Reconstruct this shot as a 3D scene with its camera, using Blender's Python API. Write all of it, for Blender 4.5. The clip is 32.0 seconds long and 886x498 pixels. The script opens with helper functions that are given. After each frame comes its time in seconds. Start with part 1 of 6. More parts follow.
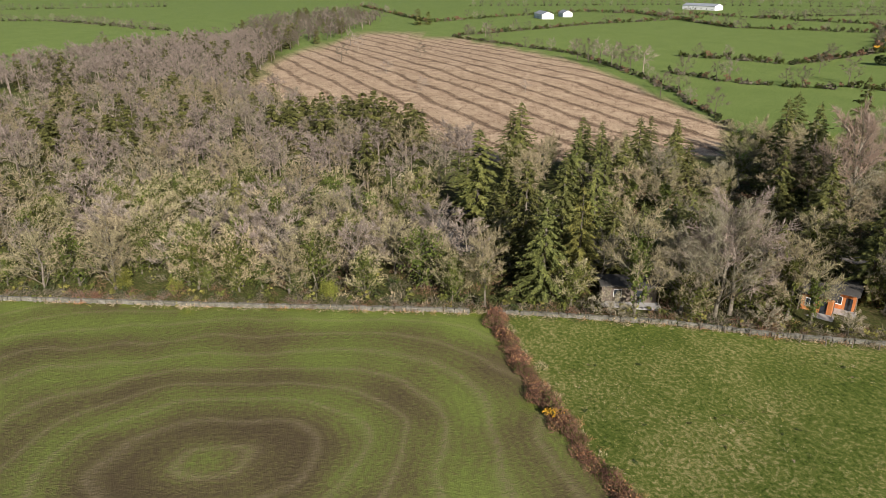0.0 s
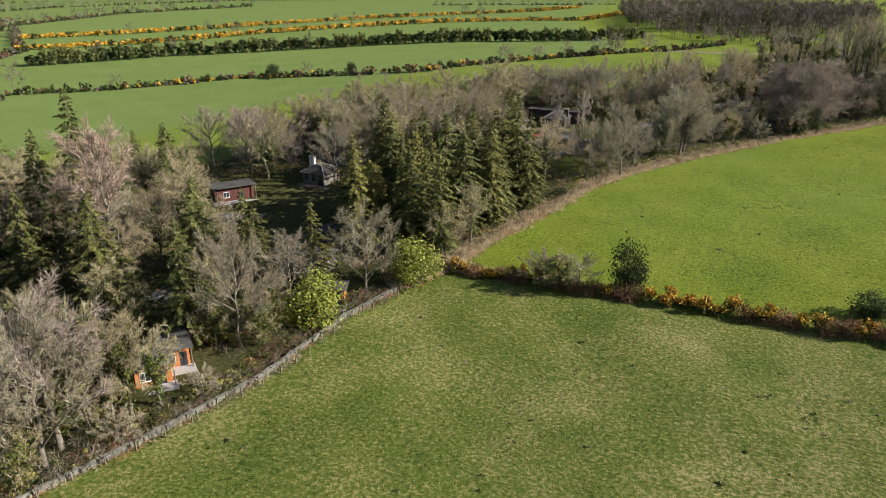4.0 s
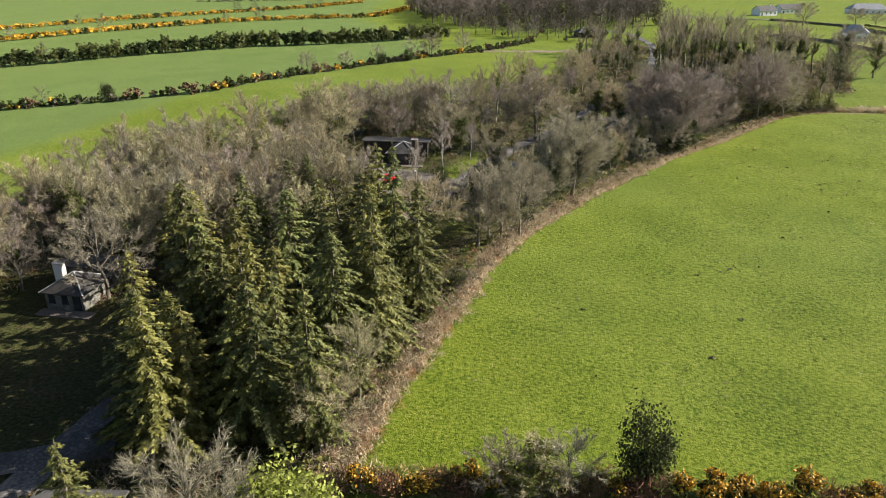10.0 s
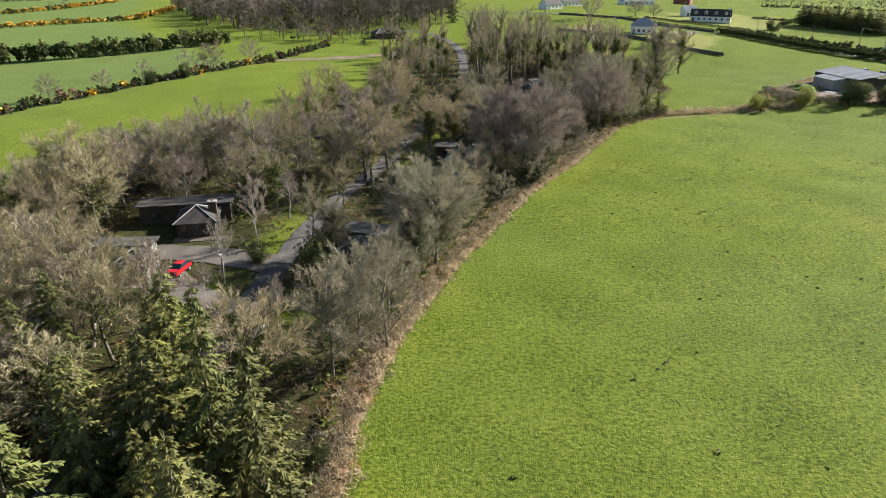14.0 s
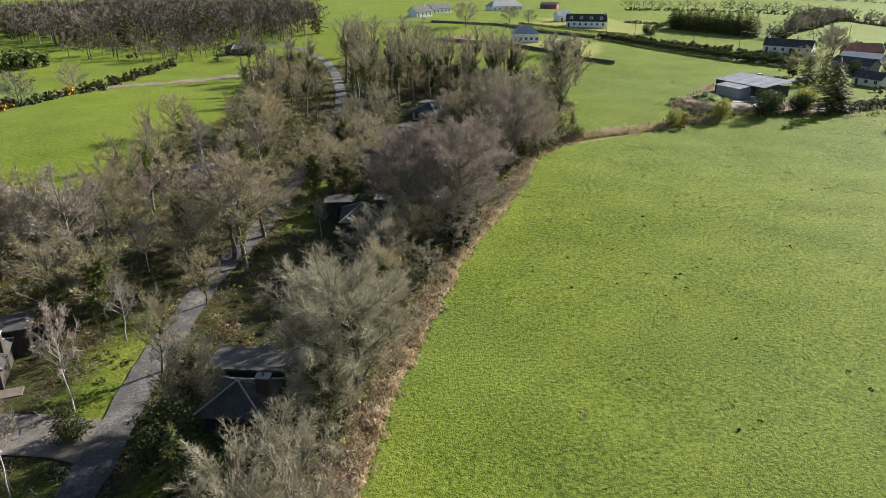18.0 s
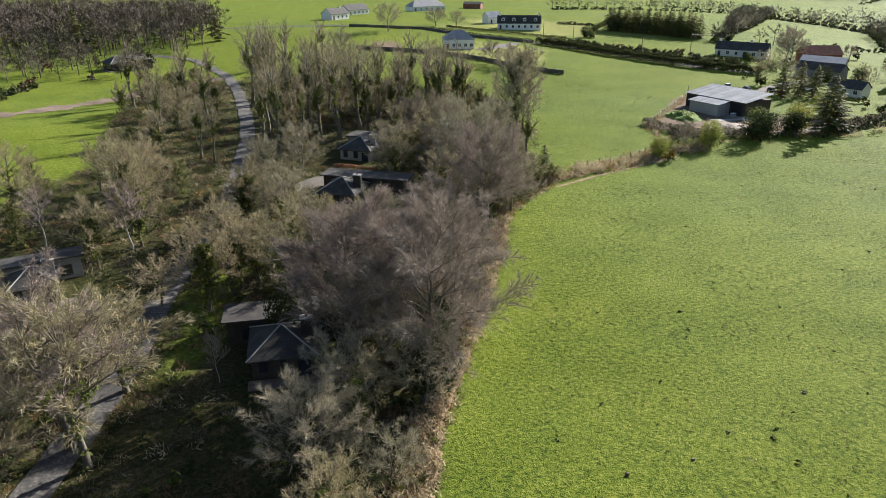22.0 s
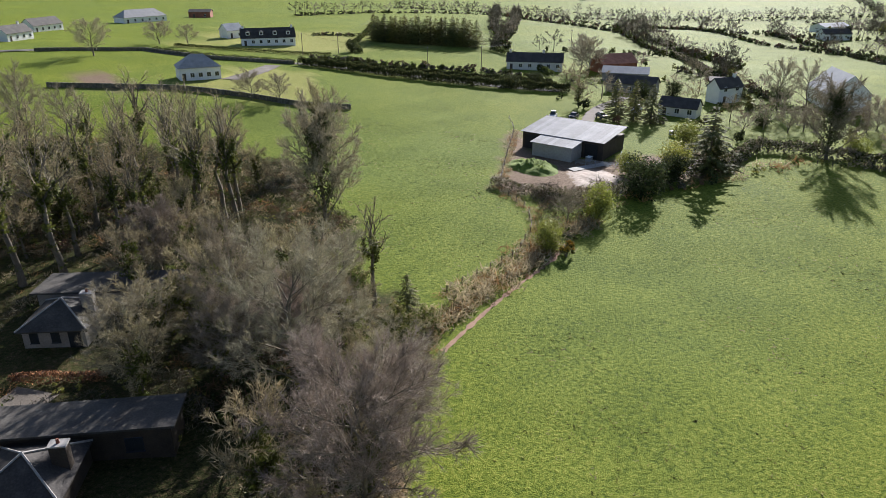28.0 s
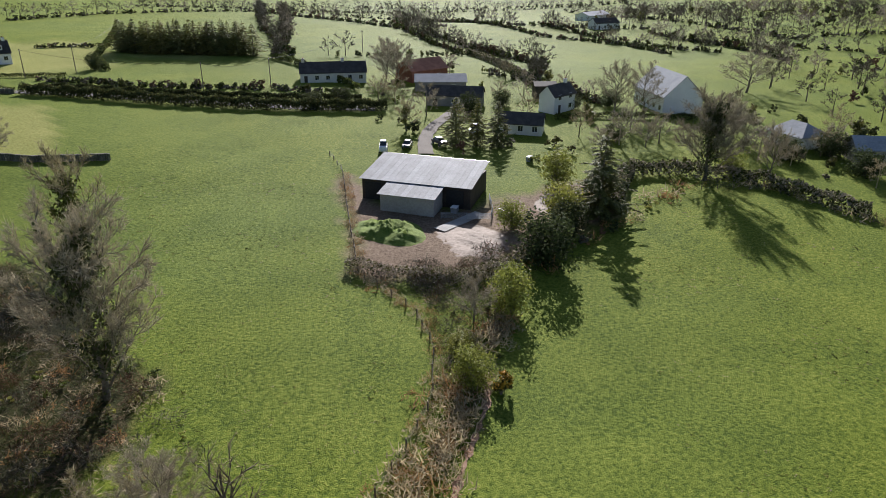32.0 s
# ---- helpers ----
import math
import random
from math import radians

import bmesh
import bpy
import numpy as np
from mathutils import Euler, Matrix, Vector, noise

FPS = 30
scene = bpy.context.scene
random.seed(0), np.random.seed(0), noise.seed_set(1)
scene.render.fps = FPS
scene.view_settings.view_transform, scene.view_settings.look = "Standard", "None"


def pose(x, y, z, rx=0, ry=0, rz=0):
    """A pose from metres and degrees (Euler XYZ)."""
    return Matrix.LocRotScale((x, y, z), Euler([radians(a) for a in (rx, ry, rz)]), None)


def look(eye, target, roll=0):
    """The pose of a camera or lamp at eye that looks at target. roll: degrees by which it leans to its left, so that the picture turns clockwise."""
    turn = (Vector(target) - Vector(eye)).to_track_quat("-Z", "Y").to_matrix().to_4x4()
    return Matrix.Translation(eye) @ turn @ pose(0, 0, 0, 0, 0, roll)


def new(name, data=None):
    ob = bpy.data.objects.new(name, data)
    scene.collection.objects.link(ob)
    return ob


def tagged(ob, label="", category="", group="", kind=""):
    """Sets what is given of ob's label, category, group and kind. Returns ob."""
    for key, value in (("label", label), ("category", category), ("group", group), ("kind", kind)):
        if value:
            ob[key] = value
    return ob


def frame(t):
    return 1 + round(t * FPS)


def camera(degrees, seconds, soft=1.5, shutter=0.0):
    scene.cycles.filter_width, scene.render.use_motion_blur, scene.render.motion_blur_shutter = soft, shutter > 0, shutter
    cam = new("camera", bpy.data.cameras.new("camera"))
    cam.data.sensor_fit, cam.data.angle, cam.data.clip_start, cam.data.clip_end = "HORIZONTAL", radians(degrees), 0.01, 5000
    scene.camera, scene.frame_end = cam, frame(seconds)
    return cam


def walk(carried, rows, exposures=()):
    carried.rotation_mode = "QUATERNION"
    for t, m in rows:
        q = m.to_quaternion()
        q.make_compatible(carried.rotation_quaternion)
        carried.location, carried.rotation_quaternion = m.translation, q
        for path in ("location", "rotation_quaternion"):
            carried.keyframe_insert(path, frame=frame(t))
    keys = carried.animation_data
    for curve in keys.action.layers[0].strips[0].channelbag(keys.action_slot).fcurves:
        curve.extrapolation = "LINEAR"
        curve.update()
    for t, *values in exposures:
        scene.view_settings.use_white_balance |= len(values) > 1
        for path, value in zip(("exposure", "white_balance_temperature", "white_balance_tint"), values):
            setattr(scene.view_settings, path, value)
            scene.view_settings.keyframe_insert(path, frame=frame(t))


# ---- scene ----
# Camera: a drone that flies along the edge of a wood and turns right towards a farm.
cam = camera(64.56, 32.0, soft=0.4)
PATH = [
    (0, 71.06, -75.41, 45.90, 93.38, -21.53, 0.00),
    (0.5, 67.73, -75.10, 45.92, 83.36, -21.53, 0.12),
    (1, 64.03, -75.02, 45.96, 73.10, -21.52, -0.03),
    (1.5, 60.32, -74.86, 45.99, 66.72, -21.57, 0.01),
    (2, 56.64, -74.44, 46.02, 60.39, -21.65, -0.02),
    (2.5, 52.84, -73.72, 46.05, 52.85, -21.72, -0.11),
    (3, 49.24, -72.70, 46.02, 46.29, -21.80, -0.06),
    (3.5, 45.52, -71.37, 45.95, 37.39, -21.89, -0.15),
    (4, 41.84, -69.81, 45.84, 31.13, -21.97, -0.17),
    (4.5, 38.27, -67.71, 45.70, 29.72, -21.97, -0.30),
    (6.5, 25.43, -56.30, 44.89, 18.30, -22.15, 0.06),
    (7, 22.67, -52.78, 44.78, 17.66, -22.18, 0.08),
    (7.5, 20.16, -49.02, 44.73, 17.41, -22.24, 0.07),
    (8, 17.72, -44.97, 44.72, 16.79, -22.33, 0.06),
    (8.5, 15.33, -40.66, 44.79, 16.21, -22.38, -0.03),
    (9, 13.12, -36.37, 44.90, 15.60, -22.46, 0.05),
    (9.5, 10.98, -31.91, 45.04, 14.59, -22.47, -0.01),
    (10, 9.04, -27.51, 45.17, 13.11, -22.51, -0.02),
    (10.5, 7.24, -22.93, 45.32, 10.95, -22.54, -0.05),
    (11, 5.53, -18.31, 45.47, 8.80, -22.61, -0.10),
    (11.5, 3.95, -13.80, 45.59, 6.71, -22.71, -0.02),
    (12, 2.53, -9.16, 45.75, 4.46, -22.77, -0.11),
    (12.5, 1.22, -4.64, 45.92, 2.33, -22.84, -0.22),
    (13, 0.00, 0.00, 46.02, 0.00, -22.91, -0.10),
    (13.5, -1.15, 4.58, 46.02, -2.18, -22.99, 0.01),
    (14, -2.13, 9.28, 45.96, -4.20, -23.05, 0.06),
    (14.5, -2.83, 13.96, 45.86, -5.24, -23.06, 0.03),
    (16.5, -3.56, 31.07, 45.01, -8.08, -22.73, 0.04),
    (17, -3.61, 35.94, 44.90, -10.51, -22.67, -0.00),
    (17.5, -3.58, 41.10, 44.81, -12.57, -22.66, -0.05),
    (18, -3.38, 46.40, 44.68, -15.33, -22.61, -0.14),
    (18.5, -3.15, 51.54, 44.50, -19.27, -22.64, -0.02),
    (19, -2.78, 56.67, 44.31, -20.87, -22.68, 0.03),
    (19.5, -2.12, 61.87, 44.18, -20.92, -22.71, 0.07),
    (20, -1.30, 66.93, 44.12, -21.65, -22.77, 0.05),
    (20.5, -0.21, 72.10, 44.15, -22.17, -22.78, -0.02),
    (21, 1.01, 77.24, 44.17, -22.21, -22.88, -0.01),
    (21.5, 2.42, 82.56, 44.21, -22.22, -22.86, -0.09),
    (22, 3.85, 87.98, 44.22, -22.25, -22.83, -0.12),
    (22.5, 5.11, 93.30, 44.18, -22.38, -22.80, 0.04),
    (23, 6.53, 98.61, 44.17, -23.01, -22.76, 0.17),
    (23.5, 7.89, 103.72, 44.16, -24.27, -22.70, 0.15),
    (24, 9.43, 108.82, 44.19, -26.22, -22.71, 0.18),
    (24.5, 11.09, 114.00, 44.25, -29.62, -22.75, 0.16),
    (26.5, 18.75, 134.62, 44.49, -34.66, -22.83, 0.02),
    (27, 20.95, 139.37, 44.51, -38.41, -22.87, 0.04),
    (27.5, 23.37, 144.33, 44.51, -40.38, -22.92, 0.03),
    (28, 25.84, 149.39, 44.48, -43.46, -22.98, 0.01),
    (28.5, 28.44, 154.19, 44.43, -43.95, -23.08, 0.05),
    (29, 31.34, 158.96, 44.42, -44.97, -23.16, 0.05),
    (29.5, 34.18, 163.64, 44.44, -45.15, -23.27, 0.07),
    (30, 37.20, 168.26, 44.49, -46.55, -23.31, 0.02),
    (30.5, 40.23, 172.45, 44.54, -51.94, -23.47, 0.05),
    (31, 43.30, 176.73, 44.60, -55.79, -23.56, 0.08),
    (31.5, 46.53, 180.98, 44.72, -55.83, -23.57, -0.01),
    (32, 49.64, 184.62, 44.88, -62.69, -23.70, 0.22),
]
walk(cam, [(t, pose(x, y, z, 90 + pitch, 0, yaw) @ pose(0, 0, 0, 0, 0, roll)) for t, x, y, z, yaw, pitch, roll in PATH],
     exposures=((0.0, 0.66, 6250, 15), (3.0, 0.98, 6150, 14), (4.0, 1.02, 6150, 14), (9.0, 1.29, 6200, 13), (13.0, 1.34, 6100, 12), (19.0, 1.25, 6000, 12), (23.0, 1.25, 5950, 13), (28.0, 1.1, 5900, 16), (31.0, 0.96, 5900, 16), (32.0, 0.85, 5900, 16)))

# ---- light ----
SUN_AZ, SUN_EL = 65.0, 26.0     # degrees clockwise from +y, and above the horizon
world = bpy.data.worlds.new("sky")
scene.world = world
world.use_nodes = True
wt = world.node_tree
sky = wt.nodes.new("ShaderNodeTexSky")
sky.sky_type, sky.sun_disc = "NISHITA", False
sky.sun_elevation, sky.sun_rotation = radians(SUN_EL), radians(SUN_AZ)
wt.links.new(sky.outputs[0], wt.nodes["Background"].inputs[0])
wt.nodes["Background"].inputs[1].default_value = 0.052
sun_data = bpy.data.lights.new("sun", "SUN")
sun_data.energy, sun_data.angle, sun_data.color = 5.0, radians(0.6), (1.0, 0.93, 0.82)
sun = new("sun", sun_data)
sun_dir = Vector((math.sin(radians(SUN_AZ)) * math.cos(radians(SUN_EL)), math.cos(radians(SUN_AZ)) * math.cos(radians(SUN_EL)), math.sin(radians(SUN_EL))))
sun.matrix_world = look(sun_dir * 300, (0, 0, 0))


# ---- materials ----
def material(name, colors, scale=1.0, rough=0.85, bump=0.0, fine=8.0, metal=0.0, vary=0.0, spec=0.3, coords="Object", bump_dist=0.05, glow=0.0, island=0.0):
    """A surface with colour variation at two scales, grain relief, and a shift of tone from object to object."""
    m = bpy.data.materials.new(name)
    m.use_nodes = True
    nt = m.node_tree
    n, l = nt.nodes, nt.links
    b = n["Principled BSDF"]
    b.inputs["Roughness"].default_value, b.inputs["Metallic"].default_value = rough, metal
    b.inputs["Specular IOR Level"].default_value = spec
    tc = n.new("ShaderNodeTexCoord")
    big, small = n.new("ShaderNodeTexNoise"), n.new("ShaderNodeTexNoise")
    big.inputs["Scale"].default_value, small.inputs["Scale"].default_value = scale, scale * fine
    big.inputs["Detail"].default_value, small.inputs["Detail"].default_value = 4, 3
    for x in (big, small):
        l.new(tc.outputs[coords], x.inputs["Vector"])
    add = n.new("ShaderNodeMath")
    add.operation = "MULTIPLY_ADD"
    add.inputs[1].default_value = 0.45
    l.new(small.outputs["Fac"], add.inputs[0])
    half = n.new("ShaderNodeMath")
    half.operation = "MULTIPLY"
    half.inputs[1].default_value = 0.55
    l.new(big.outputs["Fac"], half.inputs[0])
    l.new(half.outputs[0], add.inputs[2])
    ramp = n.new("ShaderNodeValToRGB")
    e = ramp.color_ramp.elements
    while len(e) < len(colors):
        e.new(0.5)
    for i, c in enumerate(colors):
        e[i].position, e[i].color = 0.32 + 0.36 * i / max(1, len(colors) - 1), (*c, 1)
    l.new(add.outputs[0], ramp.inputs[0])
    out = ramp.outputs[0]
    if vary:
        info, hsv = n.new("ShaderNodeObjectInfo"), n.new("ShaderNodeHueSaturation")
        for pin, low, high in (("Value", 1 - vary, 1 + vary), ("Hue", 0.5 - vary * 0.06, 0.5 + vary * 0.06)):
            rng = n.new("ShaderNodeMapRange")
            rng.inputs[3].default_value, rng.inputs[4].default_value = low, high
            if pin == "Hue":
                turn = n.new("ShaderNodeMath")
                turn.operation = "FRACT"
                times = n.new("ShaderNodeMath")
                times.operation = "MULTIPLY"
                times.inputs[1].default_value = 7.31
                l.new(info.outputs["Random"], times.inputs[0])
                l.new(times.outputs[0], turn.inputs[0])
                l.new(turn.outputs[0], rng.inputs[0])
            else:
                l.new(info.outputs["Random"], rng.inputs[0])
            tone = rng.outputs[0]
            if pin == "Value" and island:    # each twig or leaf has its own tone
                own, geo, mul = n.new("ShaderNodeMapRange"), n.new("ShaderNodeNewGeometry"), n.new("ShaderNodeMath")
                own.inputs[3].default_value, own.inputs[4].default_value = 1 - island, 1 + island
                mul.operation = "MULTIPLY"
                l.new(geo.outputs["Random Per Island"], own.inputs[0])
                l.new(own.outputs[0], mul.inputs[0])
                l.new(tone, mul.inputs[1])
                tone = mul.outputs[0]
            l.new(tone, hsv.inputs[pin])
        l.new(out, hsv.inputs["Color"])
        out = hsv.outputs[0]
    l.new(out, b.inputs["Base Color"])
    if glow:    # thin leaves let some of the sun through; on twigs it imitates lit rims
        thin, mix = n.new("ShaderNodeBsdfTranslucent"), n.new("ShaderNodeMixShader")
        l.new(out, thin.inputs["Color"])
        mix.inputs[0].default_value = glow
        l.new(b.outputs[0], mix.inputs[1])
        l.new(thin.outputs[0], mix.inputs[2])
        l.new(mix.outputs[0], n["Material Output"].inputs["Surface"])
    if bump:
        bp = n.new("ShaderNodeBump")
        bp.inputs["Strength"].default_value, bp.inputs["Distance"].default_value = bump, bump_dist
        l.new(add.outputs[0], bp.inputs["Height"])
        l.new(bp.outputs[0], b.inputs["Normal"])
    return m


BARK = material("bark", [(0.075, 0.064, 0.046), (0.15, 0.13, 0.095), (0.25, 0.222, 0.168)], 1.5, 0.9, 0.5, vary=0.15)
BIRCH_BARK = material("birch_bark", [(0.25, 0.22, 0.2), (0.6, 0.57, 0.52)], 2.0, 0.8, 0.2)
TWIG_TAN = material("tan_twigs", [(0.218, 0.185, 0.102), (0.435, 0.375, 0.218)], 0.5, 0.7, vary=0.22, spec=0.15, island=0.4, glow=0.18)
TWIG_GREY = material("grey_twigs", [(0.205, 0.18, 0.12), (0.41, 0.365, 0.248)], 0.5, 0.7, vary=0.22, spec=0.15, island=0.4, glow=0.18)
TWIG_PURPLE = material("purple_twigs", [(0.19, 0.155, 0.122), (0.39, 0.325, 0.258)], 0.5, 0.7, vary=0.22, spec=0.15, island=0.4, glow=0.18)
TWIG_RED = material("reddish_twigs", [(0.30, 0.22, 0.165), (0.43, 0.33, 0.255)], 0.5, 0.7, vary=0.2, spec=0.15, glow=0.35)
SPRUCE = material("spruce_needles", [(0.066, 0.078, 0.021), (0.225, 0.225, 0.06)], 0.4, 0.7, vary=0.25, glow=0.3, island=0.45)
CYPRESS = material("cypress_leaves", [(0.10, 0.108, 0.025), (0.31, 0.285, 0.072)], 0.4, 0.7, vary=0.2, glow=0.35, island=0.45)
TWIG_DARK = material("dark_hedge_twigs", [(0.085, 0.072, 0.05), (0.2, 0.172, 0.122)], 0.5, 0.8, vary=0.2, spec=0.1, island=0.4)
IVY = material("ivy_leaves", [(0.055, 0.075, 0.016), (0.15, 0.165, 0.036)], 0.6, 0.7, vary=0.25, spec=0.15, glow=0.35, island=0.45)
LAUREL = material("laurel_leaves", [(0.14, 0.165, 0.026), (0.31, 0.31, 0.065)], 0.6, 0.6, vary=0.2, spec=0.2, glow=0.4, island=0.45)
HOLLY = material("holly_leaves", [(0.03, 0.042, 0.018), (0.08, 0.095, 0.032)], 0.6, 0.85, vary=0.2, spec=0.06, glow=0.3, island=0.45)
GORSE_G = material("gorse_spines", [(0.05, 0.055, 0.018), (0.11, 0.11, 0.036)], 0.8, 0.9, vary=0.2, spec=0.05, glow=0.25, island=0.45)
GORSE_Y = material("gorse_flowers", [(0.46, 0.24, 0.012), (0.62, 0.37, 0.025)], 0.9, 0.6, vary=0.1)
BRAMBLE = material("bramble_stems", [(0.10, 0.055, 0.035), (0.23, 0.135, 0.085)], 0.6, 0.9, vary=0.2, spec=0.05)
DRY_GRASS = material("dry_grass", [(0.34, 0.265, 0.15), (0.55, 0.46, 0.30)], 0.5, 0.9, vary=0.15, glow=0.3, island=0.3)
BRACKEN = material("dead_bracken", [(0.30, 0.15, 0.06), (0.46, 0.27, 0.13)], 0.5, 0.9, vary=0.2, glow=0.25)
ASPHALT = material("asphalt", [(0.035, 0.033, 0.03), (0.085, 0.08, 0.072), (0.25, 0.22, 0.185)], 0.25, 0.85, 0.3, 14)
GRAVEL = material("gravel", [(0.08, 0.068, 0.055), (0.18, 0.158, 0.13)], 0.3, 0.9, 0.4, 20)
SLATE = material("slate_tiles", [(0.03, 0.027, 0.024), (0.058, 0.053, 0.046), (0.10, 0.092, 0.078)], 0.6, 0.75, 0.3, 9, vary=0.2)
FELT = material("grey_roof_felt", [(0.045, 0.042, 0.037), (0.11, 0.103, 0.09)], 0.4, 0.8, 0.2, 12)
CEDAR = material("orange_timber", [(0.36, 0.13, 0.035), (0.52, 0.22, 0.07)], 0.8, 0.6, 0.2, 9, vary=0.12)
DARK_WOOD = material("dark_timber", [(0.035, 0.028, 0.022), (0.08, 0.065, 0.05)], 0.8, 0.75, 0.2, 9, vary=0.1)
GREY_WALL = material("grey_render", [(0.20, 0.185, 0.165), (0.34, 0.32, 0.29)], 0.5, 0.9, 0.2, 10)
STONE = material("field_stone", [(0.07, 0.068, 0.05), (0.15, 0.14, 0.11), (0.28, 0.265, 0.23)], 1.2, 0.9, 0.5, 6, vary=0.25)
CREAM = material("cream_render", [(0.62, 0.58, 0.50), (0.78, 0.75, 0.68)], 0.5, 0.85, 0.1, 10)
WHITE = material("white_render", [(0.70, 0.70, 0.68), (0.84, 0.84, 0.82)], 0.4, 0.8, 0.1, 10)
STEEL = material("corrugated_sheet", [(0.20, 0.22, 0.24), (0.34, 0.36, 0.38)], 0.25, 0.75, 0.1, 10, spec=0.15, vary=0.1)
BARN_ROOF = material("weathered_roof_sheet", [(0.12, 0.13, 0.14), (0.25, 0.265, 0.28)], 0.35, 0.7, 0.1, 10, spec=0.15, vary=0.22)
RUST = material("rusty_sheet", [(0.16, 0.055, 0.035), (0.32, 0.14, 0.09)], 0.5, 0.8, 0.2, 8)
CONCRETE = material("concrete", [(0.26, 0.25, 0.23), (0.42, 0.41, 0.38)], 0.25, 0.9, 0.2, 12)
MUD = material("mud", [(0.12, 0.085, 0.055), (0.27, 0.2, 0.145)], 0.2, 0.75, 0.6, 9, bump_dist=0.3)
POLE_WOOD = material("pole_timber", [(0.10, 0.08, 0.06), (0.19, 0.155, 0.12)], 2, 0.9)
WIRE = material("black_cable", [(0.03, 0.03, 0.03), (0.05, 0.05, 0.05)], 2, 0.6)
RED_PAINT = material("red_car_paint", [(0.45, 0.01, 0.015), (0.52, 0.015, 0.02)], 1, 0.25, spec=0.6)
WHITE_PAINT = material("white_car_paint", [(0.75, 0.75, 0.75), (0.8, 0.8, 0.8)], 1, 0.25, spec=0.6)
DARK_PAINT = material("dark_car_paint", [(0.03, 0.035, 0.045), (0.05, 0.055, 0.07)], 1, 0.25, spec=0.6)
BLUE_PAINT = material("blue_car_paint", [(0.04, 0.08, 0.22), (0.06, 0.1, 0.26)], 1, 0.25, spec=0.6)
RUBBER = material("black_rubber", [(0.02, 0.02, 0.02), (0.035, 0.035, 0.035)], 3, 0.8)
GLASS = material("dark_window_glass", [(0.02, 0.025, 0.03), (0.04, 0.045, 0.05)], 1, 0.06, spec=0.7)


# ---- land ----
LEVELS = ((-20, -82, .5), (0, -42, -1.5), (17, -10, -3), (30, 30, -2.5), (-10, 50, 0), (3, 80, 1.2), (20, 113, 1), (25, 137, 1.8), (75, 195, 3), (105, 188, 1),
          (122, 235, 3), (150, 240, 3.5), (42, 226, 4.5), (-30, 100, 3), (-86, 190, 8), (-46, 245, 8.5), (120, 360, 9), (96, 462, 11), (184, 445, 9),
          (216, 385, 6), (234, 217, 4), (-265, 0, 6), (-640, -100, 2), (-200, 350, 8), (600, 450, -12), (400, 300, -3), (-80, -80, 2), (60, -60, -2), (120, 80, 0))


def height(x, y):
    """The land's height: a smooth blend of spot levels. Takes numbers or arrays."""
    s = w = 0.0
    for a, b, c in LEVELS:
        q = ((x - a) ** 2 + (y - b) ** 2 + 900.0) ** -1.5
        s, w = s + q * c, w + q
    return s / w


def lay(x, y):
    """The ground with its small swells."""
    return height(x, y) + 0.12 * np.sin(x * 0.21 + 1.3 * np.sin(y * 0.13)) * np.sin(y * 0.17)


EDGE = [(-20, -260), (-20.5, -150), (-19.5, -108), (-20, -75), (-20, -49), (-17.5, -33), (-16, -18), (-17, 0), (-15.5, 11), (-12.5, 19), (-12, 35), (-9.5, 52),
        (-7, 70), (-2.5, 86), (8, 110), (25, 141), (40, 162), (58, 190), (74, 202)]
WOOD = EDGE + [(78, 215), (60, 262), (45, 285), (42, 330), (0, 330), (-12, 235), (-35, 185), (-60, 150), (-80, 100), (-95, 40), (-112, -12), (-105, -72), (-131, -95),
               (-164, -136), (-209, -170), (-297, -186), (-400, -200), (-380, -270), (-290, -295), (-150, -330)]
FELLED = [(-147, -1), (-112, -12), (-100, -72), (-131, -95), (-164, -136), (-209, -170), (-297, -186), (-480, -170), (-454, -100), (-293, -36), (-198, -14)]
TILLED = [(-20, -260), (-20, -74), (-2, -69), (15, -62), (80, -40), (150, -40), (150, -260)]
ROUGH = [(-20, -74), (-2, -69), (15, -62), (80, -40), (150, -20), (150, 42), (48, 32.5), (31, 30), (9, 26), (-12, 21), (-17, 0), (-16, -18), (-20, -49)]


def signed(poly, x, y):
    """Distance to a polygon's outline, negative inside."""
    d, inside = np.full(np.shape(x), 1e9), np.zeros(np.shape(x), bool)
    for (ax, ay), (bx, by) in zip(poly, poly[1:] + poly[:1]):
        ex, ey = bx - ax, by - ay
        k = np.clip(((x - ax) * ex + (y - ay) * ey) / max(ex * ex + ey * ey, 1e-9), 0, 1)
        d = np.minimum(d, np.hypot(x - ax - k * ex, y - ay - k * ey))
        if ey:
            inside ^= ((ay > y) != (by > y)) & (x < ex * (y - ay) / ey + ax)
    return np.where(inside, -d, d)


def mesh_of(name, verts, faces, mats=(), index=None, smooth=False):
    me = bpy.data.meshes.new(name)
    me.from_pydata([tuple(v) for v in verts], [], faces)
    for m in mats:
        me.materials.append(m)
    if index is not None:
        me.polygons.foreach_set("material_index", index)
    if smooth:
        me.polygons.foreach_set("use_smooth", [True] * len(me.polygons))
    me.update()
    return me


def spaced(low, high, step, reach):
    mid = list(np.arange(low, high + 0.01, step))
    out, s, a, b = mid, step, mid[0], mid[-1]
    while b < reach or a > -reach:
        s *= 1.16
        a, b = a - s, b + s
        out = [a] + out + [b]
    return np.array(out)


